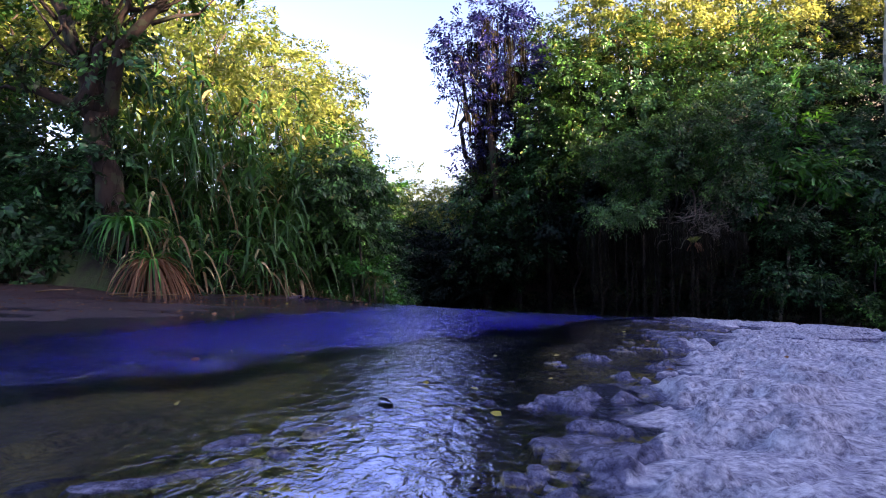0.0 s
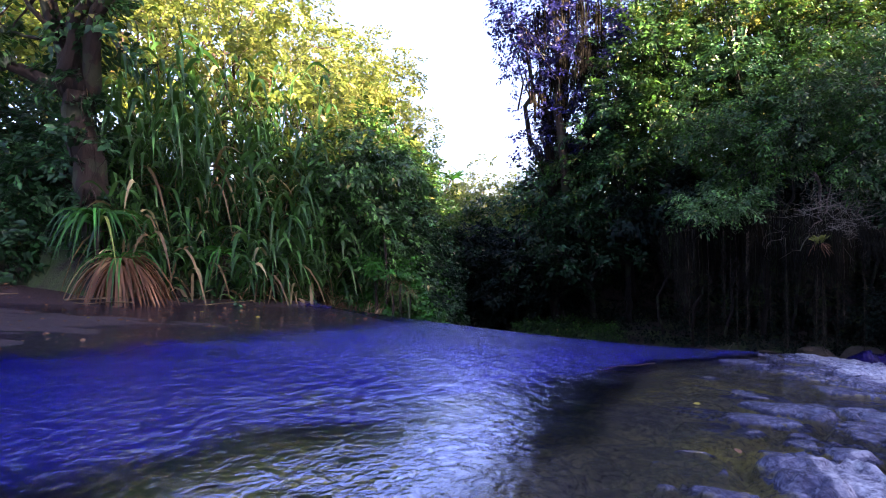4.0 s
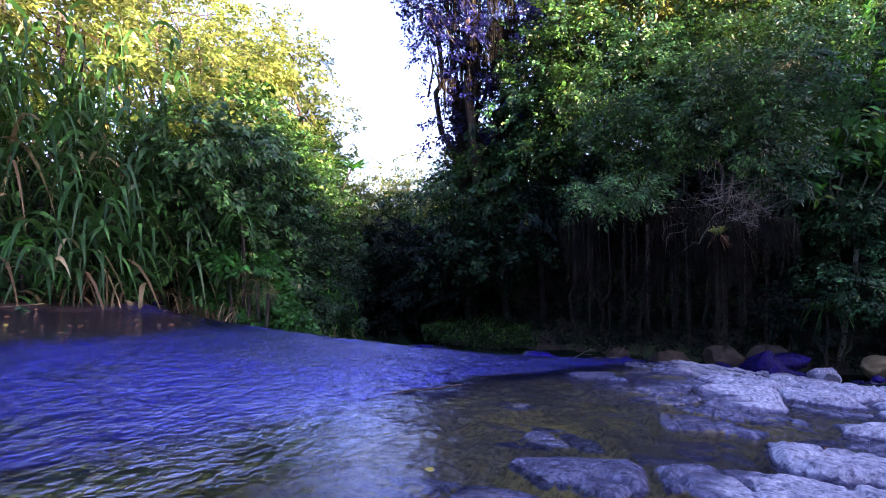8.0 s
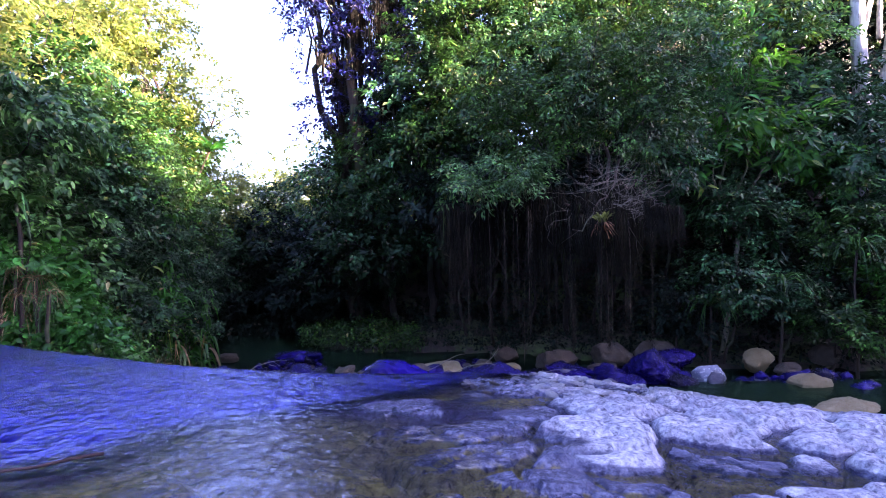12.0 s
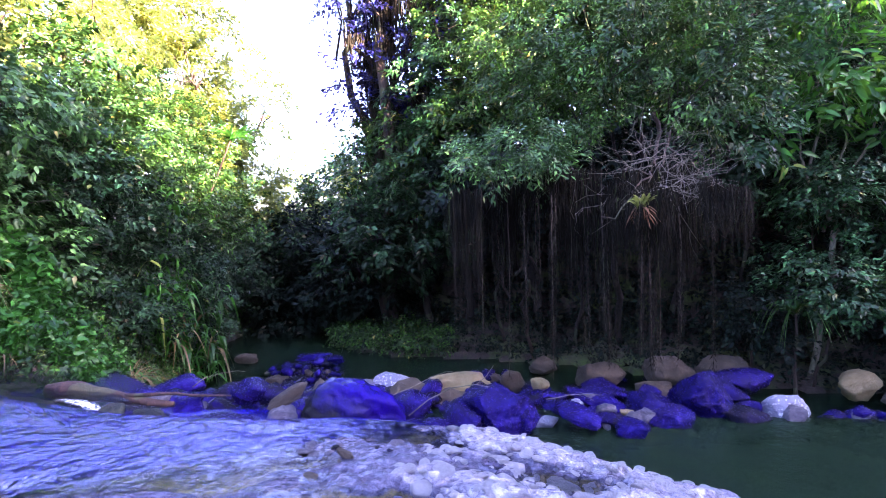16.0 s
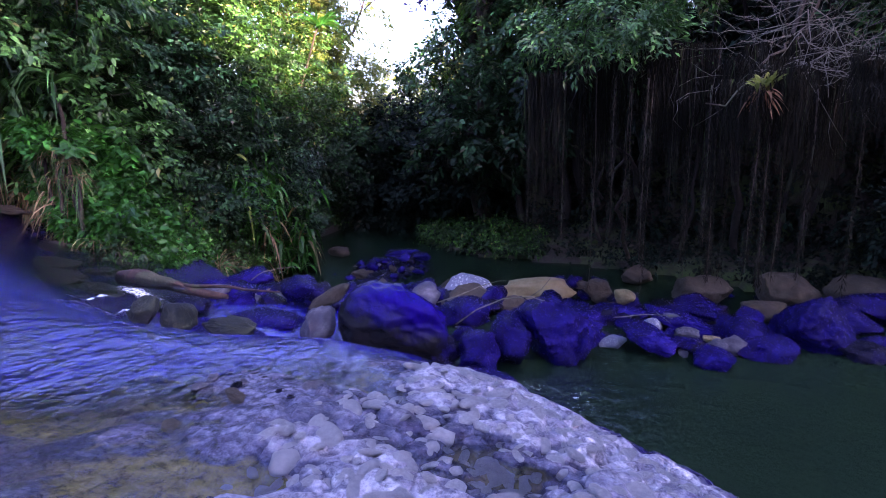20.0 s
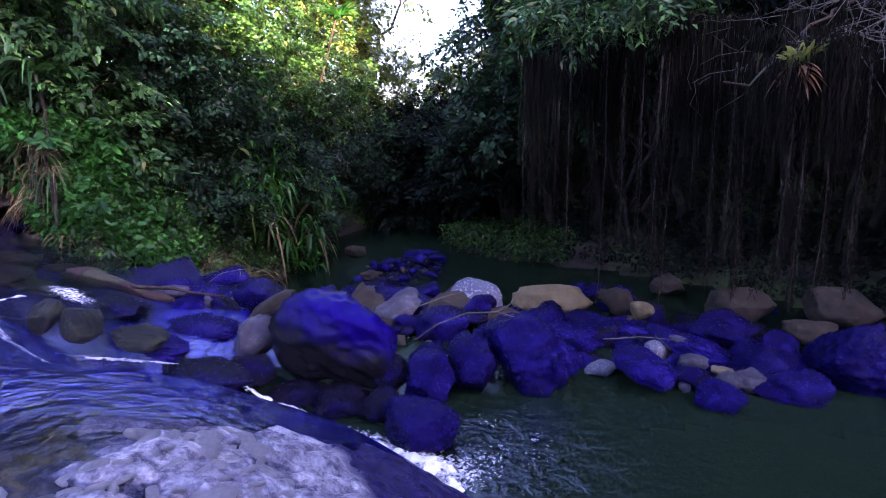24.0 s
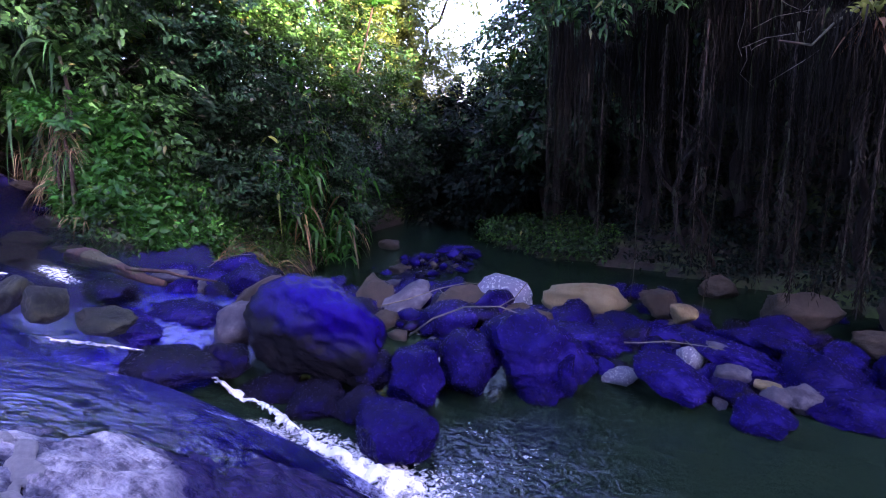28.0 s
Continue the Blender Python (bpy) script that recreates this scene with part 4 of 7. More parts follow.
for row in ([(1.78, 12.05), (1.66, 12.25), (1.5, 12.5), (1.42, 12.75), (1.25, 13.0), (1.2, 13.2)], [(1.02, 12.75), (0.92, 13.0), (0.86, 13.3)]):
    foam("white water tumbling down a notch in the shelf", [(x, y, float(max(film_height(np.array([x]), np.array([y]))[0], stream_level(np.array([x]), np.array([y]))[0] + 0.02))) for x, y in row], [0.02] + [0.05] * (len(row) - 2) + [0.09], [0.012] + [0.025] * (len(row) - 2) + [0.05])


# ---- plants ----
def ground_at(x, y):
    return float(ground(np.array([x]), np.array([y]))[0])


def lobe_leaves(lobes, count, size, spread, rich=False, droop=0.25, shell=0.45, clump=34, width=0.48):
    """Leaves in flat leafy sprays about the outer part of several lumpy lobes."""
    area = np.array([l[3] * l[4] + l[4] * l[5] + l[3] * l[5] for l in lobes])
    share = (area / area.sum() * count / clump).astype(int) + 1
    P, D, F = [], [], []
    for (cx, cy, cz, rx, ry, rz), n in zip(lobes, share):
        d = unit(RNG.normal(size=(n, 3)))
        lump = 0.32 + 1.4 * fbm(d[:, 0] * 2.9 + cx, d[:, 1] * 2.9 + d[:, 2] * 2.6 + cy, 3, 5)
        r = (1 - shell * RNG.random(n) ** 1.5) * lump
        c = np.stack([cx + d[:, 0] * rx * r, cy + d[:, 1] * ry * r, cz + d[:, 2] * rz * r], 1)
        out = unit(d + RNG.normal(size=(n, 3)) * 0.4)
        axis_ = unit(out * [1, 1, 0.55] + RNG.normal(size=(n, 3)) * 0.25 - [0, 0, 0.12])
        top = unit(out * 0.7 + RNG.normal(size=(n, 3)) * 0.38 + [0, 0, 0.85])
        flank = unit(np.cross(axis_, top))
        u = RNG.random((n, clump, 1))
        sgn = np.where(RNG.random((n, clump, 1)) < 0.5, -1.0, 1.0)
        wide = sgn * RNG.random((n, clump, 1)) * (1.15 - 0.8 * u)
        P.append((c[:, None] + axis_[:, None] * (u - 0.2) * spread * 2.3 + flank[:, None] * wide * spread * 0.75 + RNG.normal(size=(n, clump, 3)) * spread * 0.2 - np.array([0, 0, 0.35]) * spread * u ** 2).reshape(-1, 3))
        D.append((axis_[:, None] * 0.6 + flank[:, None] * sgn * 0.7 + RNG.normal(size=(n, clump, 3)) * 0.3 - np.array([0, 0, 0.12])).reshape(-1, 3))
        F.append((top[:, None] + RNG.normal(size=(n, clump, 3)) * 0.3).reshape(-1, 3))
    P, D, F = np.concatenate(P), np.concatenate(D), np.concatenate(F)
    L = size * (0.6 + 0.7 * RNG.random(len(P)))
    return leaves(P, D, L, L * width, 0.2, droop, rich, face=F)


def limbs(base, lobes, r0, wander=0.25, twigs=5):
    """A tapering trunk from the base to the lobes, forking into limbs and twigs."""
    base = np.asarray(base, float)
    mid = np.mean([l[:3] for l in lobes], axis=0)
    fork = base + (mid - base) * 0.45
    fork[2] = base[2] + (mid[2] - base[2]) * 0.5
    line = bent(base - [0, 0, 0.15], fork, 8, wander)
    out = [tube(line, np.linspace(r0, r0 * 0.72, 8), 8)]
    for l in lobes:
        c = np.array(l[:3])
        arm = bent(fork, c, 8, wander * 1.3)
        out.append(tube(arm, np.linspace(r0 * 0.55, r0 * 0.14, 8), 6))
        for _ in range(twigs):
            k = arm[RNG.integers(3, 8)]
            end = c + unit(RNG.normal(size=3)) * np.array(l[3:]) * 0.85
            out.append(tube(bent(k, end, 5, wander), np.linspace(r0 * 0.16, 0.006, 5), 4))
    return joined(out)


KINDS = {  # leaf length, clump spread, leaves per square metre of lobe surface
    "mid": (0.17, 0.26, 112), "teal": (0.18, 0.26, 108), "dark": (0.21, 0.28, 82), "bright": (0.17, 0.24, 120),
    "sunny": (0.19, 0.32, 105), "violet": (0.17, 0.32, 100), "deep": (0.22, 0.3, 70), "pale": (0.145, 0.26, 130),
}


def plant(name, label, category, at, lobes, leaf, trunk=0.06, bark=None, thick=1.0, size=None, rich=False, group="", droop=0.14, width=0.52):
    """A shrub or tree: stems and a crown. Lobes are given in the world."""
    x, y = at
    z = ground_at(x, y) - 0.03
    ob = thing(name, label, category, (x, y, z), group)
    local = [(a - x, b - y, c - z, rx, ry, rz) for a, b, c, rx, ry, rz in lobes]
    lsize, spread, per = KINDS[leaf]
    k = (size or lsize) / lsize
    area = sum(4.2 * (l[3] * l[4] + l[4] * l[5] + l[3] * l[5]) for l in lobes)
    part("trunk" if category == "tree" else "stem", limbs((0, 0, 0), local, trunk), bark or BARK, ob, smooth=True)
    part("crown" if category == "tree" else "foliage", lobe_leaves(local, area * per * thick / k ** 2, lsize * k, spread * max(k, 0.8), rich, droop, width=width), LEAF[leaf], ob)
    return ob


def ball(x, y, z, r, flat=0.85):
    return (x, y, z, r, r, r * flat)


def cane(at, height, count, spread, label, leaf="cane", blade=1.3, group="cane clumps", dead=0.10):
    """Tall cane grass: upright stalks with long arching strap leaves, some dry."""
    x, y = at
    z = ground_at(x, y) - 0.05
    ob = thing("cane_grass", label, "grass", (x, y, z), group)
    stalks, P, D, L = [], [], [], []
    for i in range(count):
        a, r = RNG.random() * 6.28, spread * math.sqrt(RNG.random())
        foot = np.array([math.cos(a) * r, math.sin(a) * r, 0])
        h = height * (0.55 + 0.45 * RNG.random())
        top = foot + np.array([math.cos(a) * 0.22 * h, math.sin(a) * 0.22 * h - 0.06 * h, h])
        line = bent(foot, top, 7, 0.06)
        stalks.append(tube(line, np.linspace(0.014, 0.006, 7), 4))
        for s in np.concatenate([np.linspace(0.16, 0.5, 3), np.linspace(0.55, 1.0, 9)]):
            p = foot + (top - foot) * s
            b = RNG.random() * 6.28
            P.append(p)
            D.append((math.cos(b), math.sin(b) - 0.2, 0.9 + 1.6 * s * RNG.random()))
            L.append(blade * (0.55 + 0.6 * RNG.random()))
    P, D, L = np.array(P), np.array(D, float), np.array(L)
    tagged(part("stalk", joined(stalks), LEAF[leaf], ob), kind="stuff")
    old = RNG.random(len(P)) < dead * np.where(P[:, 2] < height * 0.45, 1.6, 0.5)
    W = 0.08 + 0.06 * RNG.random(len(P))
    sag = 0.75 + 0.9 * RNG.random(len(P))
    part("foliage", blades(P[~old], D[~old], L[~old], W[~old], sag[~old], 6), LEAF[leaf], ob)
    if old.any():
        part("dry_foliage", blades(P[old], D[old] * [1, 1, 0.3], L[old], W[old] * 0.7, sag[old] + 0.5, 6), LEAF["straw"], ob, "dry straw-coloured hanging leaves")
    return ob


def rosette(name, label, at, z, length, count, leaf, width=0.05, lift=0.6, sag=0.8, dead=None, group="", lean=(0, 0), stem=True, hang=(-0.1, 0.55)):
    """Strap leaves from one heart, on a short stem."""
    x, y = at
    g = ground_at(x, y) - 0.04
    ob = thing(name, label, "plant", (x, y, g), group)
    heart = np.array([lean[0], lean[1], z - g])
    if not stem:
        ob.location.z, heart = z, np.zeros(3)
    else:
        part("stem", tube(bent((0, 0, 0), heart, 5, 0.08), np.linspace(0.045, 0.025, 5), 6), BARK, ob, smooth=True)

    def fan(n, lf, up, extra, nm):
        a = RNG.random(n) * 6.28
        D = np.stack([np.cos(a), np.sin(a), up + 0.9 * (RNG.random(n) - 0.35)], 1)
        L = length * (0.7 + 0.45 * RNG.random(n))
        part(nm, blades(np.repeat(heart[None], n, 0) + RNG.normal(size=(n, 3)) * 0.03, D, L, width * (0.75 + 0.5 * RNG.random(n)), sag + extra + 0.3 * RNG.random(n), 7), LEAF[lf], ob)

    fan(count, leaf, lift, 0.0, "foliage")
    if dead:
        fan(dead[1], dead[0], *hang, "dead_foliage")
    return ob


def herbs(name, label, spots, leaf, size, height, group="", rich=True):
    """Low leafy herbs: upright stems with tiers of leaves, as one patch."""
    x0, y0 = spots[0]
    z0 = ground_at(x0, y0)
    ob = thing(name, label, "plant", (x0, y0, z0), group)
    stems, P, D = [], [], []
    for x, y in spots:
        f = np.array([x - x0, y - y0, ground_at(x, y) - z0 - 0.02])
        h = height * (0.5 + 0.7 * RNG.random())
        top = f + np.array([RNG.normal() * 0.15 * h, RNG.normal() * 0.15 * h - 0.1 * h, h])
        stems.append(tube(bent(f, top, 4, 0.1), np.linspace(0.008, 0.003, 4), 3))
        for s in np.linspace(0.25, 1, 7):
            for _ in range(3):
                a = RNG.random() * 6.28
                P.append(f + (top - f) * s)
                D.append((math.cos(a), math.sin(a) - 0.3, 0.5 - 1.1 * RNG.random()))
    P, D = np.array(P), np.array(D)
    L = size * (0.6 + 0.7 * RNG.random(len(P)))
    tagged(part("stalk", joined(stems), LEAF[leaf], ob), kind="stuff")
    part("foliage", leaves(P, D, L, L * 0.6, 0.15, 0.3, rich, 1.3), LEAF[leaf], ob)
    return ob


def scatter(n, cx, cy, rx, ry):
    a, r = RNG.random(n) * 6.28, np.sqrt(RNG.random(n))
    return [(cx + rx * rr * math.cos(aa), cy + ry * rr * math.sin(aa)) for aa, rr in zip(a, r)]


def on_bank(x, y):
    return float(beyond(LEFT_FOOT, np.array([x]), np.array([y]))[0]), float(beyond(RIGHT_FOOT, np.array([x]), np.array([y]))[0])




def undergrowth(name, label, line, near, deep, count, leaf, size, rise, seed_x):
    """A mat of leaves over a bank, between two distances from its foot."""
    pts = np.array([seed_x[0] + RNG.random(count * 6) * (seed_x[1] - seed_x[0]), seed_x[2] + RNG.random(count * 6) * (seed_x[3] - seed_x[2])]).T
    d = beyond(line, pts[:, 0], pts[:, 1])
    pts = pts[(d > near) & (d < deep)][:count]
    z = ground(pts[:, 0], pts[:, 1])
    lump = fbm(pts[:, 0] * 0.9, pts[:, 1] * 0.9, 3, 33)
    P = np.stack([pts[:, 0], pts[:, 1], z + rise * lump * RNG.random(len(pts))], 1)
    P = np.repeat(P, 8, 0) + RNG.normal(size=(len(P) * 8, 3)) * [0.14, 0.14, 0.09]
    D = RNG.normal(size=(len(P), 3)) * 0.7 + [0, -0.25, 0.15]
    L = size * (0.6 + 0.7 * RNG.random(len(P)))
    return tagged(new(name, mesh_of(name, *leaves(P, D, L, L * 0.5, 0.2, 0.3), LEAF[leaf])), label, "undergrowth", kind="stuff")


undergrowth("undergrowth", "dense leafy undergrowth covering the mud bank slope", LEFT_FOOT, 0.5, 9, 9000, "teal", 0.15, 1.6, (-20, -3, 12, 30))
undergrowth("undergrowth", "green weeds and leaves on the stream bank", LEFT_FOOT, 0.1, 5, 7500, "mid", 0.095, 0.9, (-7, 0, 15, 30))
undergrowth("undergrowth", "shade-darkened leaves on the steep gorge side", RIGHT_FOOT, 2.6, 12, 9000, "deep", 0.22, 1.4, (0, 34, 16, 36))
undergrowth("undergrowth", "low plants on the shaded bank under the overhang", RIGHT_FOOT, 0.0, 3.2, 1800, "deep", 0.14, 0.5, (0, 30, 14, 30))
undergrowth("undergrowth", "green ferny growth on the mossy point by the stream", RIGHT_FOOT, -0.1, 2.4, 900, "mid", 0.12, 0.7, (0.4, 4.5, 23.5, 27))

ivy = plant("climber", "leafy climber wrapped round the big trunk", "shrub", (-7.5, 12.5), [(-7.85, 12.6, 2.2, 0.55, 0.4, 0.8), (-7.6, 12.55, 3.6, 0.5, 0.4, 0.7), (-8.1, 12.6, 4.8, 0.6, 0.45, 0.8), (-7.3, 12.5, 5.8, 0.9, 0.6, 0.8), (-8.6, 12.5, 1.4, 0.6, 0.5, 0.6)], "teal", 0.03, thick=0.55, rich=True)
# left bank: the big trunk, canopy, dark climbers, canes
plant("tree", "large old tree with reddish bark and climbing leaves", "tree", (-7.9, 12.9),
      [(-8.2, 13.0, 9.5, 2.4, 2.2, 1.8), (-5.8, 12.4, 8.6, 2.2, 1.8, 1.5), (-10.6, 13.2, 9.4, 2.0, 1.6, 1.2), (-8.4, 12.2, 6.6, 1.5, 1.2, 1.3), (-9.8, 12.4, 5.6, 1.4, 1.2, 1.2), (-6.9, 12.3, 7.2, 1.3, 1.1, 1.0)], "mid", 0.36, thick=0.4)
for x, y, z, r in ((-11.6, 12.8, 2.6, 1.5), (-10.2, 12.3, 1.9, 1.3), (-13.6, 13.0, 3.0, 1.8), (-9.2, 13.4, 3.4, 1.3), (-12.2, 13.6, 4.4, 1.5), (-15.6, 13.4, 4.2, 2.2)):
    plant("shrub", "dark green broad-leaved shrub over the mud bank", "shrub", (x, y + 0.5), [ball(x, y, z, r), ball(x + 0.6, y - 0.3, z - r * 0.5, r * 0.7)], "teal", 0.05, group="mud bank shrubs", thick=0.75)
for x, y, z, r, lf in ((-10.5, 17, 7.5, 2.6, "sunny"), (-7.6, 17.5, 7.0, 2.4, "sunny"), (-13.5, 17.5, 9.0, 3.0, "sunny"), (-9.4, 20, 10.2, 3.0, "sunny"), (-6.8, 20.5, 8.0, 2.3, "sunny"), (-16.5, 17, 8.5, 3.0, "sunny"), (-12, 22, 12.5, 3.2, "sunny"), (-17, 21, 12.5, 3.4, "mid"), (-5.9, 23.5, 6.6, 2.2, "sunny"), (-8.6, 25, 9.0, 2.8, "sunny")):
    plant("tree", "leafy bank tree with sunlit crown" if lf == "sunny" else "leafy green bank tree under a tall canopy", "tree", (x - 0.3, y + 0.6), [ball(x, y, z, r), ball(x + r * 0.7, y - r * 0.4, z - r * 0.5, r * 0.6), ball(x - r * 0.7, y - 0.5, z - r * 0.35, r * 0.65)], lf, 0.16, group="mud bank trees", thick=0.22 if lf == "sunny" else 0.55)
plant("climber", "blue-green climber draped over a bank shrub", "shrub", (-3.6, 16.9),
      [(-3.4, 16.0, 3.3, 1.15, 1.0, 0.9), (-2.7, 16.9, 3.0, 1.0, 1.0, 0.9), (-3.5, 16.4, 2.0, 1.2, 1.0, 1.0), (-2.7, 17.0, 1.4, 1.0, 0.9, 1.1), (-4.2, 16.3, 2.4, 0.9, 0.9, 1.2), (-3.4, 16.4, 0.7, 1.0, 0.7, 0.8), (-2.4, 17.2, 0.3, 0.9, 0.7, 0.9), (-4.5, 15.9, 1.2, 0.8, 0.6, 0.9)], "pale", 0.06, rich=True, thick=1.0, size=0.125, width=0.6, droop=0.3)
for x, y, z, r, lf in ((-3.1, 18.4, 2.6, 1.4, "teal"), (-2.7, 18.6, 0.9, 1.2, "dark"), (-3.3, 20.0, 3.2, 1.7, "mid"), (-2.9, 20.0, 1.0, 1.5, "dark"), (-1.9, 18.3, -0.6, 0.9, "dark"), (-3.3, 22.0, 2.6, 1.8, "mid"), (-2.6, 21.7, 0.2, 1.4, "dark"), (-3.7, 24.2, 1.8, 1.9, "mid"), (-4.2, 24.5, 4.2, 1.7, "mid"), (-2.5, 21.9, -1.5, 1.1, "dark"), (-3.4, 23.8, -1.2, 1.3, "dark"), (-4.1, 26.5, 2.4, 1.9, "mid"), (-3.8, 27.3, 0.0, 1.8, "dark"), (-4.2, 30.0, 2.8, 2.0, "sunny"), (-3.6, 31.0, 0.6, 2.0, "mid")):
    plant("shrub", "bushy shrub leaning over the stream bank", "shrub", (x - 0.9, y + 0.5), [ball(x, y, z, r), ball(x + 0.3, y + 0.5, z - r * 0.5, r * 0.7), ball(x - 0.5, y - 0.4, z + r * 0.4, r * 0.6)], lf, 0.05, group="bank shrubs", thick=0.62, size=0.12)
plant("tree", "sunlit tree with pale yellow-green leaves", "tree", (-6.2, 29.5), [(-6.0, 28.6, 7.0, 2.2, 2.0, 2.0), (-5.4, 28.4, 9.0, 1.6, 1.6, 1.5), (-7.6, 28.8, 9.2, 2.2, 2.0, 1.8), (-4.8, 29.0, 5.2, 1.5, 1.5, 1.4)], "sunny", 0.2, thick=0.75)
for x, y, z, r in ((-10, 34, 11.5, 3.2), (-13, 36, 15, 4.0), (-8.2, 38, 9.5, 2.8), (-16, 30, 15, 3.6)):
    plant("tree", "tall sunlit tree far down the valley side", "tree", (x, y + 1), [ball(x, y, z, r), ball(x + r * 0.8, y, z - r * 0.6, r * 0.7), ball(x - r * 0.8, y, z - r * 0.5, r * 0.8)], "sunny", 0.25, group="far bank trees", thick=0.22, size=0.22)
for x, y, h, n, sp in ((-6.9, 14.2, 4.4, 22, 0.6), (-6.0, 14.7, 4.6, 24, 0.6), (-5.1, 15.2, 4.2, 22, 0.55), (-7.9, 15.0, 4.8, 18, 0.7), (-6.5, 16.0, 5.0, 20, 0.8), (-5.4, 16.6, 4.8, 18, 0.7), (-8.6, 14.2, 3.4, 10, 0.6), (-4.6, 15.0, 3.0, 12, 0.4), (-4.3, 15.9, 3.6, 12, 0.4)):
    cane((x, y), h, int(n * 0.72), sp, "tall green cane grass with long arching leaves")
for x, y, h, n, sp in ((-5.2, 13.9, 1.9, 8, 0.35), (-6.1, 13.2, 1.7, 8, 0.4), (-7.2, 12.7, 2.0, 8, 0.4), (-4.7, 14.6, 1.6, 6, 0.3)):
    cane((x, y), h, n, sp, "low cane clump with drooping half-dry leaves", blade=1.1, dead=0.3)
rosette("strap_plant", "drooping green strap-leaved plant on the mud bank", (-7.0, 11.95), 1.8, 1.45, 60, "bright", 0.075, 0.8, 0.95)
rosette("strap_plant", "withered rust-coloured strap-leaved plant on the mud", (-6.4, 11.75), 1.1, 1.1, 36, "bright", 0.05, 0.5, 0.9, ("rust", 120))
rosette("strap_plant", "bright green strap leaves hanging to the mud", (-4.75, 14.5), 1.05, 0.9, 24, "bright", 0.06, 0.2, 1.0)
rosette("strap_plant", "bright green strap leaves hanging to the mud", (-5.55, 13.75), 1.15, 0.9, 24, "bright", 0.06, 0.2, 1.0)
rosette("palm_rosette", "spiky pale green rosette on leaning stems", (-4.9, 25.2), 3.6, 0.9, 60, "bright", 0.085, 0.35, 0.15, lean=(3.0, -1.2))
cane((-2.7, 22.8), 3.6, 14, 0.4, "bright fresh cane clump among bank shrubs", "bright", 1.0)
cane((-2.9, 21.3), 3.8, 14, 0.4, "bright fresh cane clump among bank shrubs", "bright", 1.0)
cane((-3.4, 22.2), 3.0, 12, 0.4, "bright fresh cane clump among bank shrubs", "bright", 1.0)
cane((-2.3, 20.4), 2.6, 12, 0.5, "bright fresh cane clump among bank shrubs", "bright", 1.0)
cane((-2.0, 21.6), 2.2, 10, 0.4, "bright fresh cane clump among bank shrubs", "bright", 0.9)
herbs("herb_patch", "bright green leafy herbs on the bank above the cascade", scatter(240, -1.7, 16.1, 1.0, 0.7), "bright", 0.14, 0.5)
herbs("herb_patch", "bright green leafy herbs on the bank above the cascade", scatter(220, -2.7, 16.6, 1.1, 0.6), "bright", 0.15, 0.7)
herbs("herb_patch", "small leafy weeds along the foot of the mud bank", scatter(90, -6.0, 13.4, 2.0, 0.8), "teal", 0.12, 0.4)
herbs("herb_patch", "bright creeping herbs down the stream bank", scatter(200, -1.3, 17.2, 0.8, 1.2), "bright", 0.12, 0.35)
for x, y in ((-3.9, 16.25), (-3.45, 16.3), (-2.9, 16.15), (-4.35, 16.2), (-2.5, 15.95), (-3.7, 16.45)):
    rosette("grass_tuft", "long dry straw grass drooping over the ledge", (x, y), ground_at(x, y) + 0.25, 0.95, 60, "straw", 0.016, 0.7, 1.1, ("cane", 14), stem=False)
for x, y in ((-2.2, 15.6), (-3.2, 16.15), (-1.5, 15.4)):
    rosette("grass_tuft", "dry straw grass hanging over the bank edge", (x, y), ground_at(x, y) + 0.12, 0.6, 40, "straw", 0.013, 0.5, 1.0, stem=False)
for x, y, z in ((-1.0, 18.2, -0.9), (-0.9, 19.0, -1.1), (-1.5, 19.8, -1.0)):
    rosette("grass_tuft", "arching grass tuft leaning over the stream", (x - 0.4, y), ground_at(x - 0.4, y) + 0.1, 1.0, 40, "cane", 0.02, 0.9, 0.9, ("straw", 14), stem=False)

plant("tree", "sunlit yellow-green tree leaning over the narrow stream", "tree", (-5.2, 30.6), [(-4.5, 30.0, 4.8, 1.2, 1.0, 1.1), (-4.0, 30.0, 3.2, 1.2, 1.0, 1.0), (-5.6, 30.2, 5.6, 1.2, 1.0, 1.1)], "sunny", 0.12, thick=0.8)
plant("tree", "dark bushy tree far down the narrow valley", "tree", (-3.4, 35.0), [(-3.2, 34.0, 2.8, 1.3, 1.0, 1.0), (-1.6, 34.0, 2.4, 1.3, 1.0, 1.2)], "mid", 0.1, thick=0.8)
plant("shrub", "bright green leafy hump above the dry hanging grass", "shrub", (-2.4, 15.9), [(-2.2, 15.75, 0.62, 0.5, 0.4, 0.3), (-2.8, 15.9, 0.75, 0.4, 0.35, 0.3)], "bright", 0.03, thick=1.0, size=0.12, rich=True)
for x, y, z in ((-2.0, 15.6, 0.25), (-2.35, 15.7, 0.4), (-1.75, 15.5, 0.0), (-2.7, 15.8, 0.45), (-2.2, 15.55, 0.0)):
    rosette("grass_tuft", "dry straw grass hanging down over the ledge", (x, y), z, 0.42, 30, "straw", 0.012, 0.6, 1.2, ("cane", 16))
rosette("strap_plant", "dark arching strap-leaved plant in the shrubs", (-2.5, 16.0), 1.5, 0.9, 26, "cane", 0.05, 0.5, 0.9)
for x, y in ((-0.95, 18.0), (-1.1, 18.8), (-0.8, 17.5)):
    rosette("grass_tuft", "dead pale stems arching over the stream edge", (x - 0.25, y), ground_at(x - 0.25, y) + 0.2, 1.1, 40, "straw", 0.018, 0.6, 0.9, ("cane", 30), stem=False)

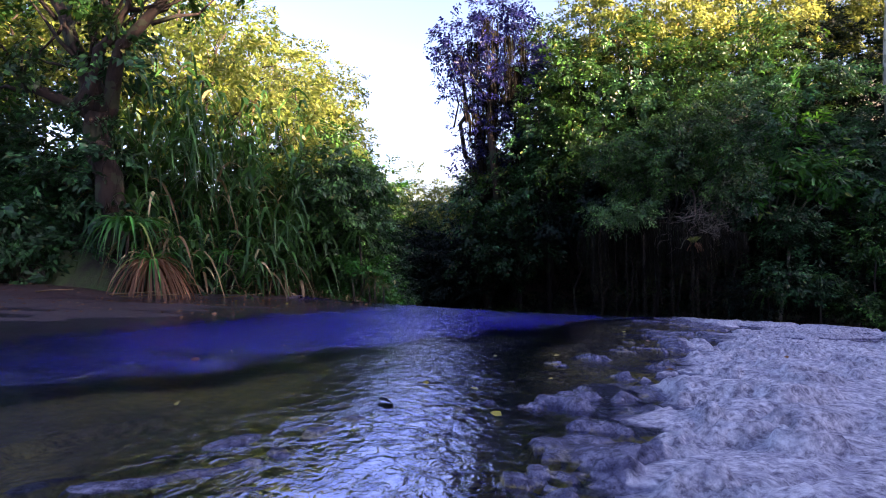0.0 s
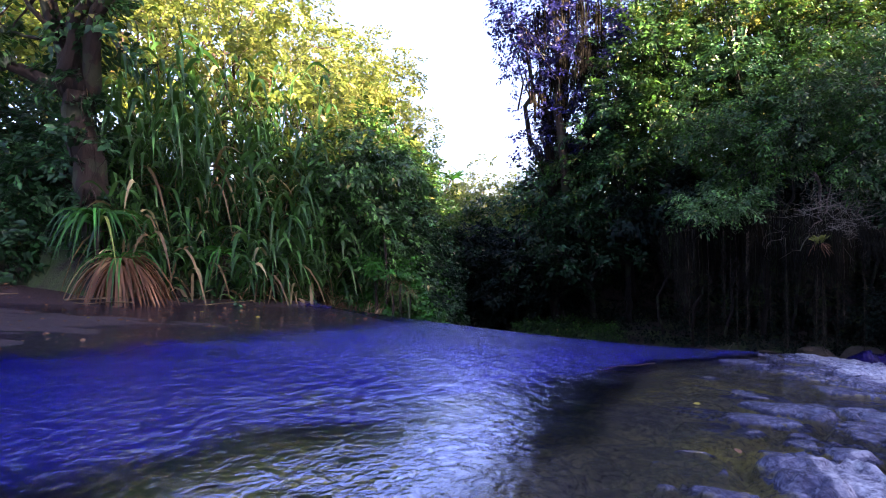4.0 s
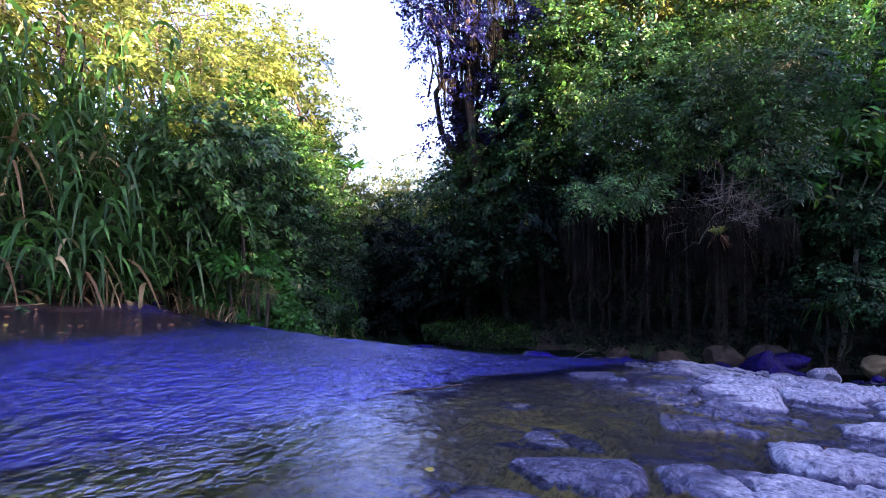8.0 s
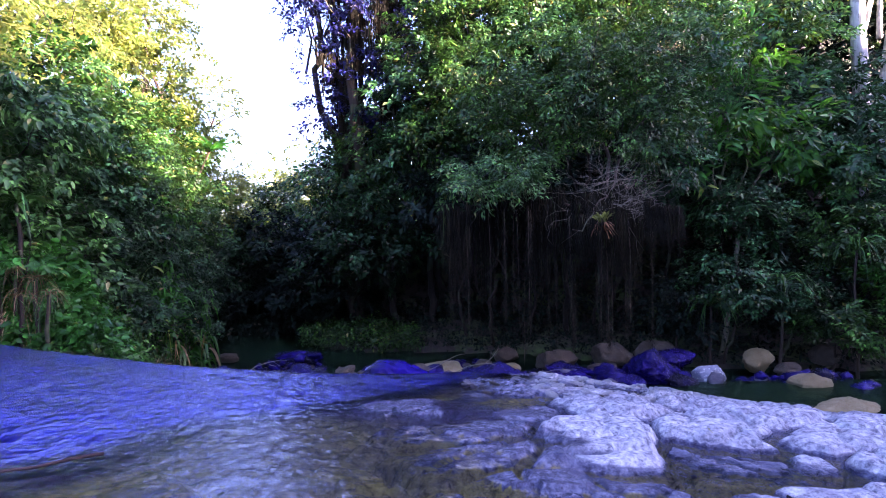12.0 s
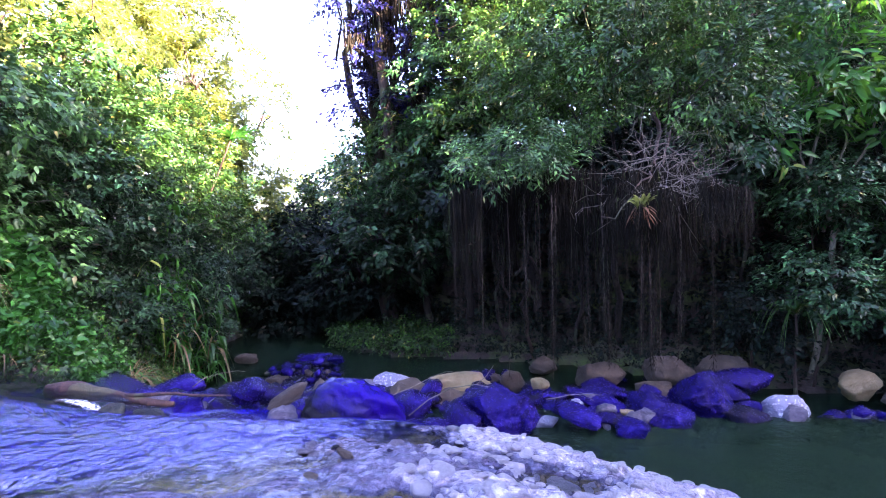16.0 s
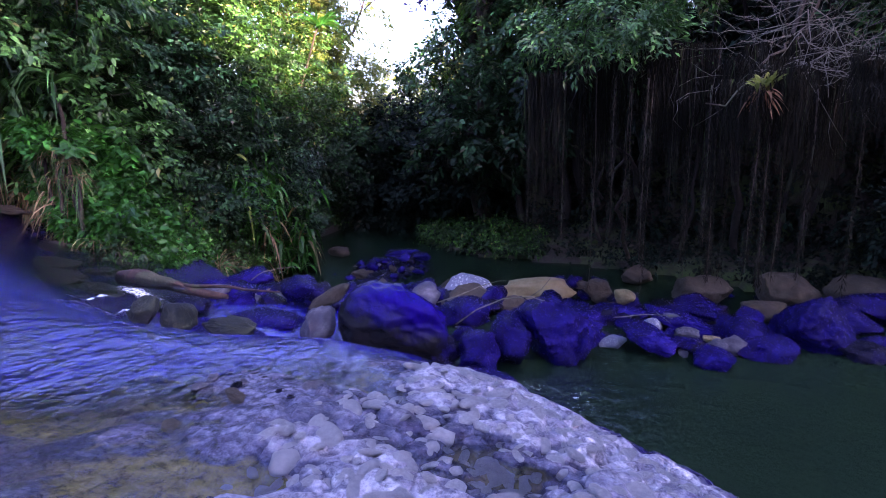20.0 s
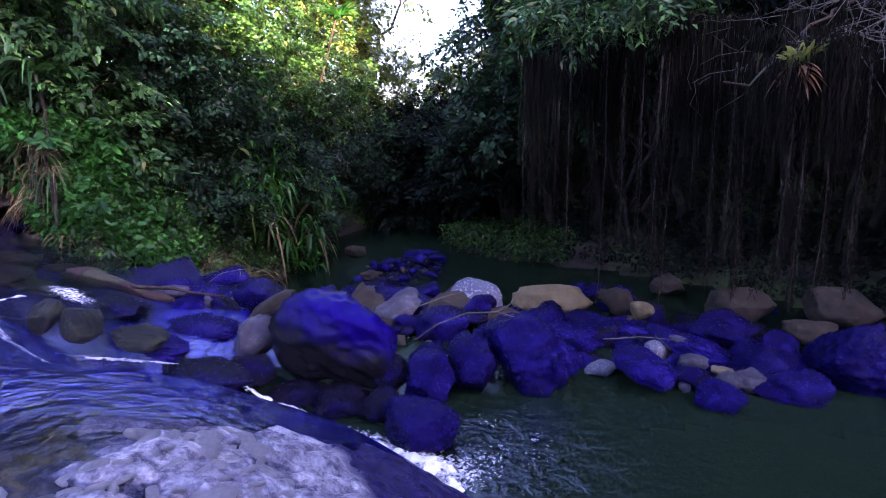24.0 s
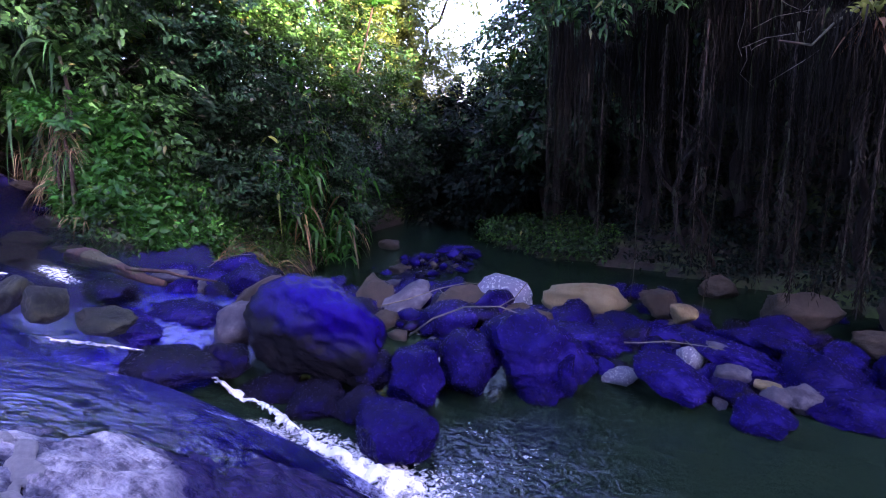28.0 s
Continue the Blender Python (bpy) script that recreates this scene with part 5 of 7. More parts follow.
# right bank
tall = plant("tree", "tall dark tree hung with moss and lianas", "tree", (2.5, 27.4),
      [(a + 0.6, b, c, d, e, f) for a, b, c, d, e, f in [(0.9, 26.3, 10.8, 1.3, 1.3, 1.2), (0.7, 26.0, 8.6, 0.8, 0.9, 1.2), (2.4, 26.2, 11.6, 1.8, 1.5, 1.3), (3.6, 26.6, 9.6, 1.3, 1.3, 1.6), (1.3, 26.2, 6.9, 0.9, 0.8, 1.1), (0.3, 26.0, 9.8, 0.8, 0.8, 0.9), (2.2, 26.0, 8.8, 1.0, 0.8, 1.6), (3.2, 26.3, 7.2, 1.0, 0.9, 1.4), (0.9, 26.2, 5.2, 0.7, 0.7, 0.9), (2.2, 26.2, 5.6, 1.0, 0.8, 1.0)]], "violet", 0.3, thick=1.0)
part("limb", tube(bent((0.1, -1.8, 3.0 - tall.location.z), (-0.1, -1.8, 9.4 - tall.location.z), 12, 0.12), np.linspace(0.2, 0.11, 12), 9), BARK, tall, "brown mossy trunk", smooth=True)
# lower crowns take dark and deep leaves: gorge shade put into the colour
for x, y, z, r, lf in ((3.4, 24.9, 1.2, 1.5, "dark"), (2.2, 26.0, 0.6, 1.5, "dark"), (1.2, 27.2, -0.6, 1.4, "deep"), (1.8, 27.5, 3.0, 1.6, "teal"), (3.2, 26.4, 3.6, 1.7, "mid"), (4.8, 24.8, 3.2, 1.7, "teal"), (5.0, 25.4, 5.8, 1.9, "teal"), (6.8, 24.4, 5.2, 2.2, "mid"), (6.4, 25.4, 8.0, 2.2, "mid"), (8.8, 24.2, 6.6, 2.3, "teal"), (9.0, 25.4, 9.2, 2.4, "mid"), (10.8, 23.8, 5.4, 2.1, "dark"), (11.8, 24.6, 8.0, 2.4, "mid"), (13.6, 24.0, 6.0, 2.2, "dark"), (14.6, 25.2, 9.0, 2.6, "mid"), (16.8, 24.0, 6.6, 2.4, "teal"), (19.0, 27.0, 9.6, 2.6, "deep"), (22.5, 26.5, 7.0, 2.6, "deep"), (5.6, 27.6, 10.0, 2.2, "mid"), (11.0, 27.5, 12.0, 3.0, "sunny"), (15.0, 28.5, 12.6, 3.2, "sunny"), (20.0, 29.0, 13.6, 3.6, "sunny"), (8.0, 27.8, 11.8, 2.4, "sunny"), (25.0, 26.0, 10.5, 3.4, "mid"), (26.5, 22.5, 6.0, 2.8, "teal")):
    plant("tree", "sunlit crown high on the gorge side" if lf == "sunny" else "dense leafy tree on the steep gorge side", "tree", (x + 0.4, y + 1.6), [ball(x, y, z, r), ball(x + r * 0.6, y - r * 0.5, z - r * 0.55, r * 0.65), ball(x - r * 0.6, y - r * 0.3, z - r * 0.45, r * 0.62), ball(x - r * 0.2, y - r * 0.5, z + r * 0.35, r * 0.5)], lf, 0.14, BARK_SHADE, group="gorge side trees", thick=0.6)
plant("tree", "low spreading tree with an umbrella of fine leaves", "tree", (7.0, 23.6), [(5.8, 17.3, 2.1, 0.95, 0.8, 0.45), (5.25, 17.0, 1.75, 0.6, 0.5, 0.3), (6.5, 17.6, 1.8, 0.7, 0.6, 0.35)], "pale", 0.06, thick=1.2, size=0.10, width=0.36)
plant("tree", "leaning tree with dense drooping foliage over the pool", "tree", (9.6, 24.0), [(8.0, 18.4, 4.0, 1.7, 1.4, 1.3), (9.4, 18.0, 3.3, 1.3, 1.1, 1.0), (7.0, 18.8, 3.2, 1.3, 1.1, 1.0), (8.6, 18.6, 5.6, 1.5, 1.3, 1.1), (6.2, 19.6, 4.4, 1.4, 1.2, 1.2)], "mid", 0.1, BARK_SHADE, thick=0.7, size=0.105, width=0.42)
plant("tree", "leaning tree with dense drooping foliage over the pool", "tree", (11.0, 24.2), [(10.6, 19.2, 4.6, 1.5, 1.3, 1.3), (10.2, 18.6, 2.6, 1.0, 0.9, 0.8), (11.4, 19.8, 6.0, 1.5, 1.3, 1.2)], "teal", 0.1, BARK_SHADE, thick=0.7, size=0.12)
plant("tree", "slender young tree with bright upright leaves", "tree", (13.0, 20.6), [(13.0, 20.1, 5.6, 1.0, 0.9, 1.2), (13.1, 20.1, 4.0, 1.4, 1.1, 1.2), (12.0, 20.2, 3.0, 1.0, 0.9, 0.8), (14.4, 20.3, 3.6, 1.2, 1.0, 0.8), (15.4, 20.6, 3.0, 1.2, 1.0, 0.7)], "bright", 0.08, TWIG, thick=0.85, size=0.3, width=0.34, rich=True)
for x, y, z, r, lf in ((12.4, 19.4, -0.4, 1.1, "teal"), (13.9, 19.2, -0.8, 1.1, "dark"), (11.3, 20.2, -1.2, 0.8, "deep"), (15.6, 19.2, 0.6, 1.4, "mid"), (17.4, 18.8, 1.4, 1.6, "teal"), (12.8, 20.4, 1.6, 1.2, "teal"), (19.6, 18.6, 2.6, 2.0, "mid"), (14.4, 18.4, -1.5, 0.8, "mid"), (16.4, 18.0, -0.6, 1.1, "bright")):
    plant("shrub", "shrub crowding the waterside under the trees", "shrub", (x + 0.2, y + 0.7), [ball(x, y, z, r), ball(x + r * 0.6, y - 0.3, z - r * 0.5, r * 0.6)], lf, 0.04, group="waterside shrubs", thick=0.8, size=0.12)
for x, y, z in ((13.2, 18.2, -0.6), (15.0, 17.9, 0.2), (11.9, 19.0, -1.2)):
    rosette("grass_tuft", "arching waterside reed tuft", (x, y + 0.6), z, 1.3, 40, "cane", 0.035, 0.8, 0.9)
for i, (x, y) in enumerate(((19.6, 23.2), (20.5, 23.4))):
    ob = thing("tree", "pale bare trunk standing against dark forest", "tree", (x, y, ground_at(x, y) - 0.1), "pale trunks")
    h = 12.0 - ob.location.z
    part("trunk", tube(bent((0, 0, 0), (-0.2 + i * 1.0, 0, h), 9, 0.05), np.linspace(0.3, 0.17, 9), 8), BARK_PALE, ob, smooth=True)
    part("limb", tube(bent((0.0, 0, h * 0.55), (0.7 - i * 1.2, -0.2, h * 0.9), 6, 0.1), np.linspace(0.1, 0.04, 6), 6), BARK_PALE, ob, smooth=True)
# far down the valley and the slopes above
for x, y, z, r in ((1.5, 44, 1.5, 3.0), (4.5, 48, 3.0, 3.2), (-3, 50, 2.5, 3.4), (0.5, 62, 3.5, 4.0), (7, 60, 5, 4.5), (-7, 58, 4.5, 4.5), (3, 40, 0.0, 2.4), (-3.4, 41, 1.4, 2.6), (3.2, 34, 1.2, 2.0), (4.6, 31, 4.0, 2.2), (0.5, 46, 4.2, 2.6), (3.6, 44, 5.0, 2.4), (-2.2, 47, 4.6, 2.6)):
    plant("tree", "leafy tree far down the valley", "tree", (x, y + 1), [ball(x, y, z, r), ball(x + r, y, z - r * 0.4, r * 0.8), ball(x - r, y + 1, z - r * 0.3, r * 0.8)], "sunny" if y > 40 else "dark", 0.2, group="valley trees", thick=0.4, size=0.26)

# canopy behind the canes, the closing of the stream and the unseen ridge added for shade
for x, y, z, r, lf in ((-9.0, 15.6, 3.2, 1.5, "teal"), (-11.0, 15.0, 4.4, 1.7, "teal"), (-13.6, 15.4, 5.4, 2.0, "mid"), (-7.0, 17.6, 3.8, 1.5, "mid"), (-5.6, 18.6, 5.0, 1.6, "sunny"), (-9.4, 17.8, 5.6, 1.8, "sunny"), (-17.5, 14.0, 5.0, 2.4, "teal"), (-18.5, 15.0, 9.0, 3.0, "mid"), (-4.6, 20.2, 5.0, 1.5, "mid"), (-5.2, 22.2, 4.8, 1.7, "mid"), (-14.2, 19.4, 10.6, 2.6, "sunny")):
    plant("shrub", "thick sunlit bank growth" if lf == "sunny" else "thick leafy growth on the bank slope", "shrub", (x - 0.3, y + 0.7), [ball(x, y, z, r), ball(x + r * 0.7, y - 0.4, z - r * 0.6, r * 0.7), ball(x - r * 0.7, y - 0.3, z - r * 0.7, r * 0.75), ball(x, y - 0.5, z - r * 1.2, r * 0.8)], lf, 0.06, group="bank growth", thick=0.6)
# deep leaves here carry the shade over the stream in their colour
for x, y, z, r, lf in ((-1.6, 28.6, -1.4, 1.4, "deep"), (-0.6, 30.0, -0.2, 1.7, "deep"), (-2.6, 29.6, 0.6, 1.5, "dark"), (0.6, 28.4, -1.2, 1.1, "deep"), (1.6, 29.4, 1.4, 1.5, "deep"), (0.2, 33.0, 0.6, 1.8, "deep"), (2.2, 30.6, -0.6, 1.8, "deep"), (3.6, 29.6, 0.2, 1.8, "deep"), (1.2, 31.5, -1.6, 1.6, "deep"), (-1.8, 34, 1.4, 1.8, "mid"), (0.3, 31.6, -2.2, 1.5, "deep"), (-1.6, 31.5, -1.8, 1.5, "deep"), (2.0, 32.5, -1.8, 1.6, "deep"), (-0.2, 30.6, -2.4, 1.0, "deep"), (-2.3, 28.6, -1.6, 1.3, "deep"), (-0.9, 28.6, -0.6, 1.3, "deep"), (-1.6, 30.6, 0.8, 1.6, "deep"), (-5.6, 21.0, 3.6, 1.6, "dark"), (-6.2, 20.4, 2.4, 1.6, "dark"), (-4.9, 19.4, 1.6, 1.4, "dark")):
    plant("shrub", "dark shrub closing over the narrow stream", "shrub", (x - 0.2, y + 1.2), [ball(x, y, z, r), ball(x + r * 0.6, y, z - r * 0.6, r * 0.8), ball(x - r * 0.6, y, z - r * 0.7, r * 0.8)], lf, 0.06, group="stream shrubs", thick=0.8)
for x, y, z, r, lf in ((17.6, 20.6, 3.4, 1.8, "teal"), (20.6, 20.8, 3.0, 1.6, "bright"), (23.5, 20.0, 3.6, 2.4, "teal"), (16.0, 22.2, 4.4, 1.8, "teal"), (17.4, 21.6, 4.4, 1.5, "teal"), (10.2, 22.6, 3.2, 1.5, "deep"), (12.4, 22.2, 3.2, 1.5, "dark"), (14.4, 21.8, 2.2, 1.5, "dark"), (8.2, 23.0, 3.4, 1.5, "deep"), (6.0, 23.4, 2.6, 1.4, "deep"), (28, 24, 9, 3.2, "mid"), (24, 30, 14.5, 3.6, "sunny"), (30, 29, 14, 3.8, "mid")):
    plant("tree", "leafy tree crowding the shaded gorge side", "tree", (x + 0.3, y + 1.3), [ball(x, y, z, r), ball(x + r * 0.7, y - r * 0.4, z - r * 0.55, r * 0.7), ball(x - r * 0.7, y - r * 0.3, z - r * 0.5, r * 0.7), ball(x, y - r * 0.3, z - r * 0.9, r * 0.6)], lf, 0.06, BARK_SHADE, group="gorge side trees", thick=0.6)
for i in range(16):
    u, v = 44 + 6 * RNG.random(), -30 + 6.2 * i
    x, y = 0.85 * u + 0.53 * v, -0.53 * u + 0.85 * v
    if y < 9 - 0.16 * x:
        z, r = ground_at(x, y) + 2.6, 2.6 + 1.2 * RNG.random()
        plant("tree", "bushy tree on the unseen ridge added for shade", "tree", (x, y), [ball(x, y, z, r), ball(x + r * 0.8, y, z - r * 0.4, r * 0.8), ball(x - r * 0.8, y, z - r * 0.4, r * 0.8)], "mid", 0.25, group="ridge trees", thick=0.2, size=0.4)
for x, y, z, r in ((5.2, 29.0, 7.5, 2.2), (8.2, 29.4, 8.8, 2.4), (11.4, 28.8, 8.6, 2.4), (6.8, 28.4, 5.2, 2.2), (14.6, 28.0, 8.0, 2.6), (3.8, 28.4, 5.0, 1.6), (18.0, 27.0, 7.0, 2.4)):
    plant("tree", "shade-darkened tree filling the gorge side behind the leafy crowns", "tree", (x, y + 1.4), [ball(x, y, z, r), ball(x + r * 0.7, y, z - r * 0.6, r * 0.8), ball(x - r * 0.7, y, z - r * 0.6, r * 0.8)], "deep", 0.12, group="gorge side trees", thick=0.7, size=0.3)
# unseen trees upstream of the rock shelf, added for reflections
for x, y in ((-14, -8), (-6, -14), (3, -16), (11, -13), (18, -7)):
    z, r = ground_at(x, y) + 4.0, 3.6
    plant("tree", "unseen bushy tree upstream, added for reflections", "tree", (x, y), [ball(x, y, z, r), ball(x + r * 0.8, y, z - r * 0.5, r * 0.8), ball(x - r * 0.8, y, z - r * 0.5, r * 0.8)], "mid", 0.25, group="upstream trees", thick=0.2, size=0.36)


# ---- rocks ----
def boulder_mesh(name, mat, seed, flat=0.7, long=1.3, rough=0.22, cut=10, detail=4):
    """A worn stone of about one metre: a lumpy ball with a few flattened faces."""
    bm = bmesh.new()
    bmesh.ops.create_icosphere(bm, subdivisions=detail, radius=0.5)
    rnd = random.Random(seed)
    planes = []
    for _ in range(cut):
        d = Vector((rnd.gauss(0, 1), rnd.gauss(0, 1), rnd.gauss(0, 0.8))).normalized()
        planes.append((d, 0.29 + 0.14 * rnd.random()))
    off = Vector((seed * 3.7, seed * 1.3, seed * 2.1))
    for v in bm.verts:
        p = v.co.copy()
        for d, k in planes:
            over = p.dot(d) - k
            if over > 0:
                p -= d * over * 0.97
        n = noise.noise(p * 2.2 + off) * 0.34 + noise.noise(p * 5.0 + off) * 0.24 + (0.5 - abs(noise.noise(p * 9.0 + off))) * 0.3 + noise.noise(p * 22.0 + off) * 0.14
        n *= rough
        p += v.co.normalized() * n
        v.co = Vector((p.x * long, p.y, p.z * flat))
    me = bpy.data.meshes.new(name)
    bm.to_mesh(me)
    bm.free()
    me.polygons.foreach_set("use_smooth", np.ones(len(me.polygons), dtype=bool))
    me.materials.append(mat)
    return me


LABELS = {"indigo": "wet indigo boulder in the stream", "dark": "big smooth dark wet boulder", "skylit_top": "big smooth dark boulder with sky blue painted on top", "tan": "dry tan boulder among wet rocks", "brown": "brown boulder under the overhang",
          "grey": "dry grey rock on wet boulders", "white": "boulder spotted with white lichen", "mossy": "dark mossy wet rock at the cascade"}


def boulder(x, y, z, w, kind, seed, flat=0.7, long=1.3, deep=None, turn=0.0, tilt=(0, 0), rough=0.26, label="", cut=14):
    """z: the level about which it lies half sunk; w: its width."""
    ob = new("boulder" if w > 0.35 else "stone", boulder_mesh("boulder", ROCK[kind], seed, flat, long, rough, cut, 5 if w > 0.7 and y < 16 else 4))
    s = w / long
    ob.scale = (s, deep / 1.0 if deep else s, s)
    ob.location, ob.rotation_euler = (x, y, z), (radians(tilt[0]), radians(tilt[1]), radians(turn))
    return tagged(ob, label or LABELS[kind], "rock", "stream boulders")


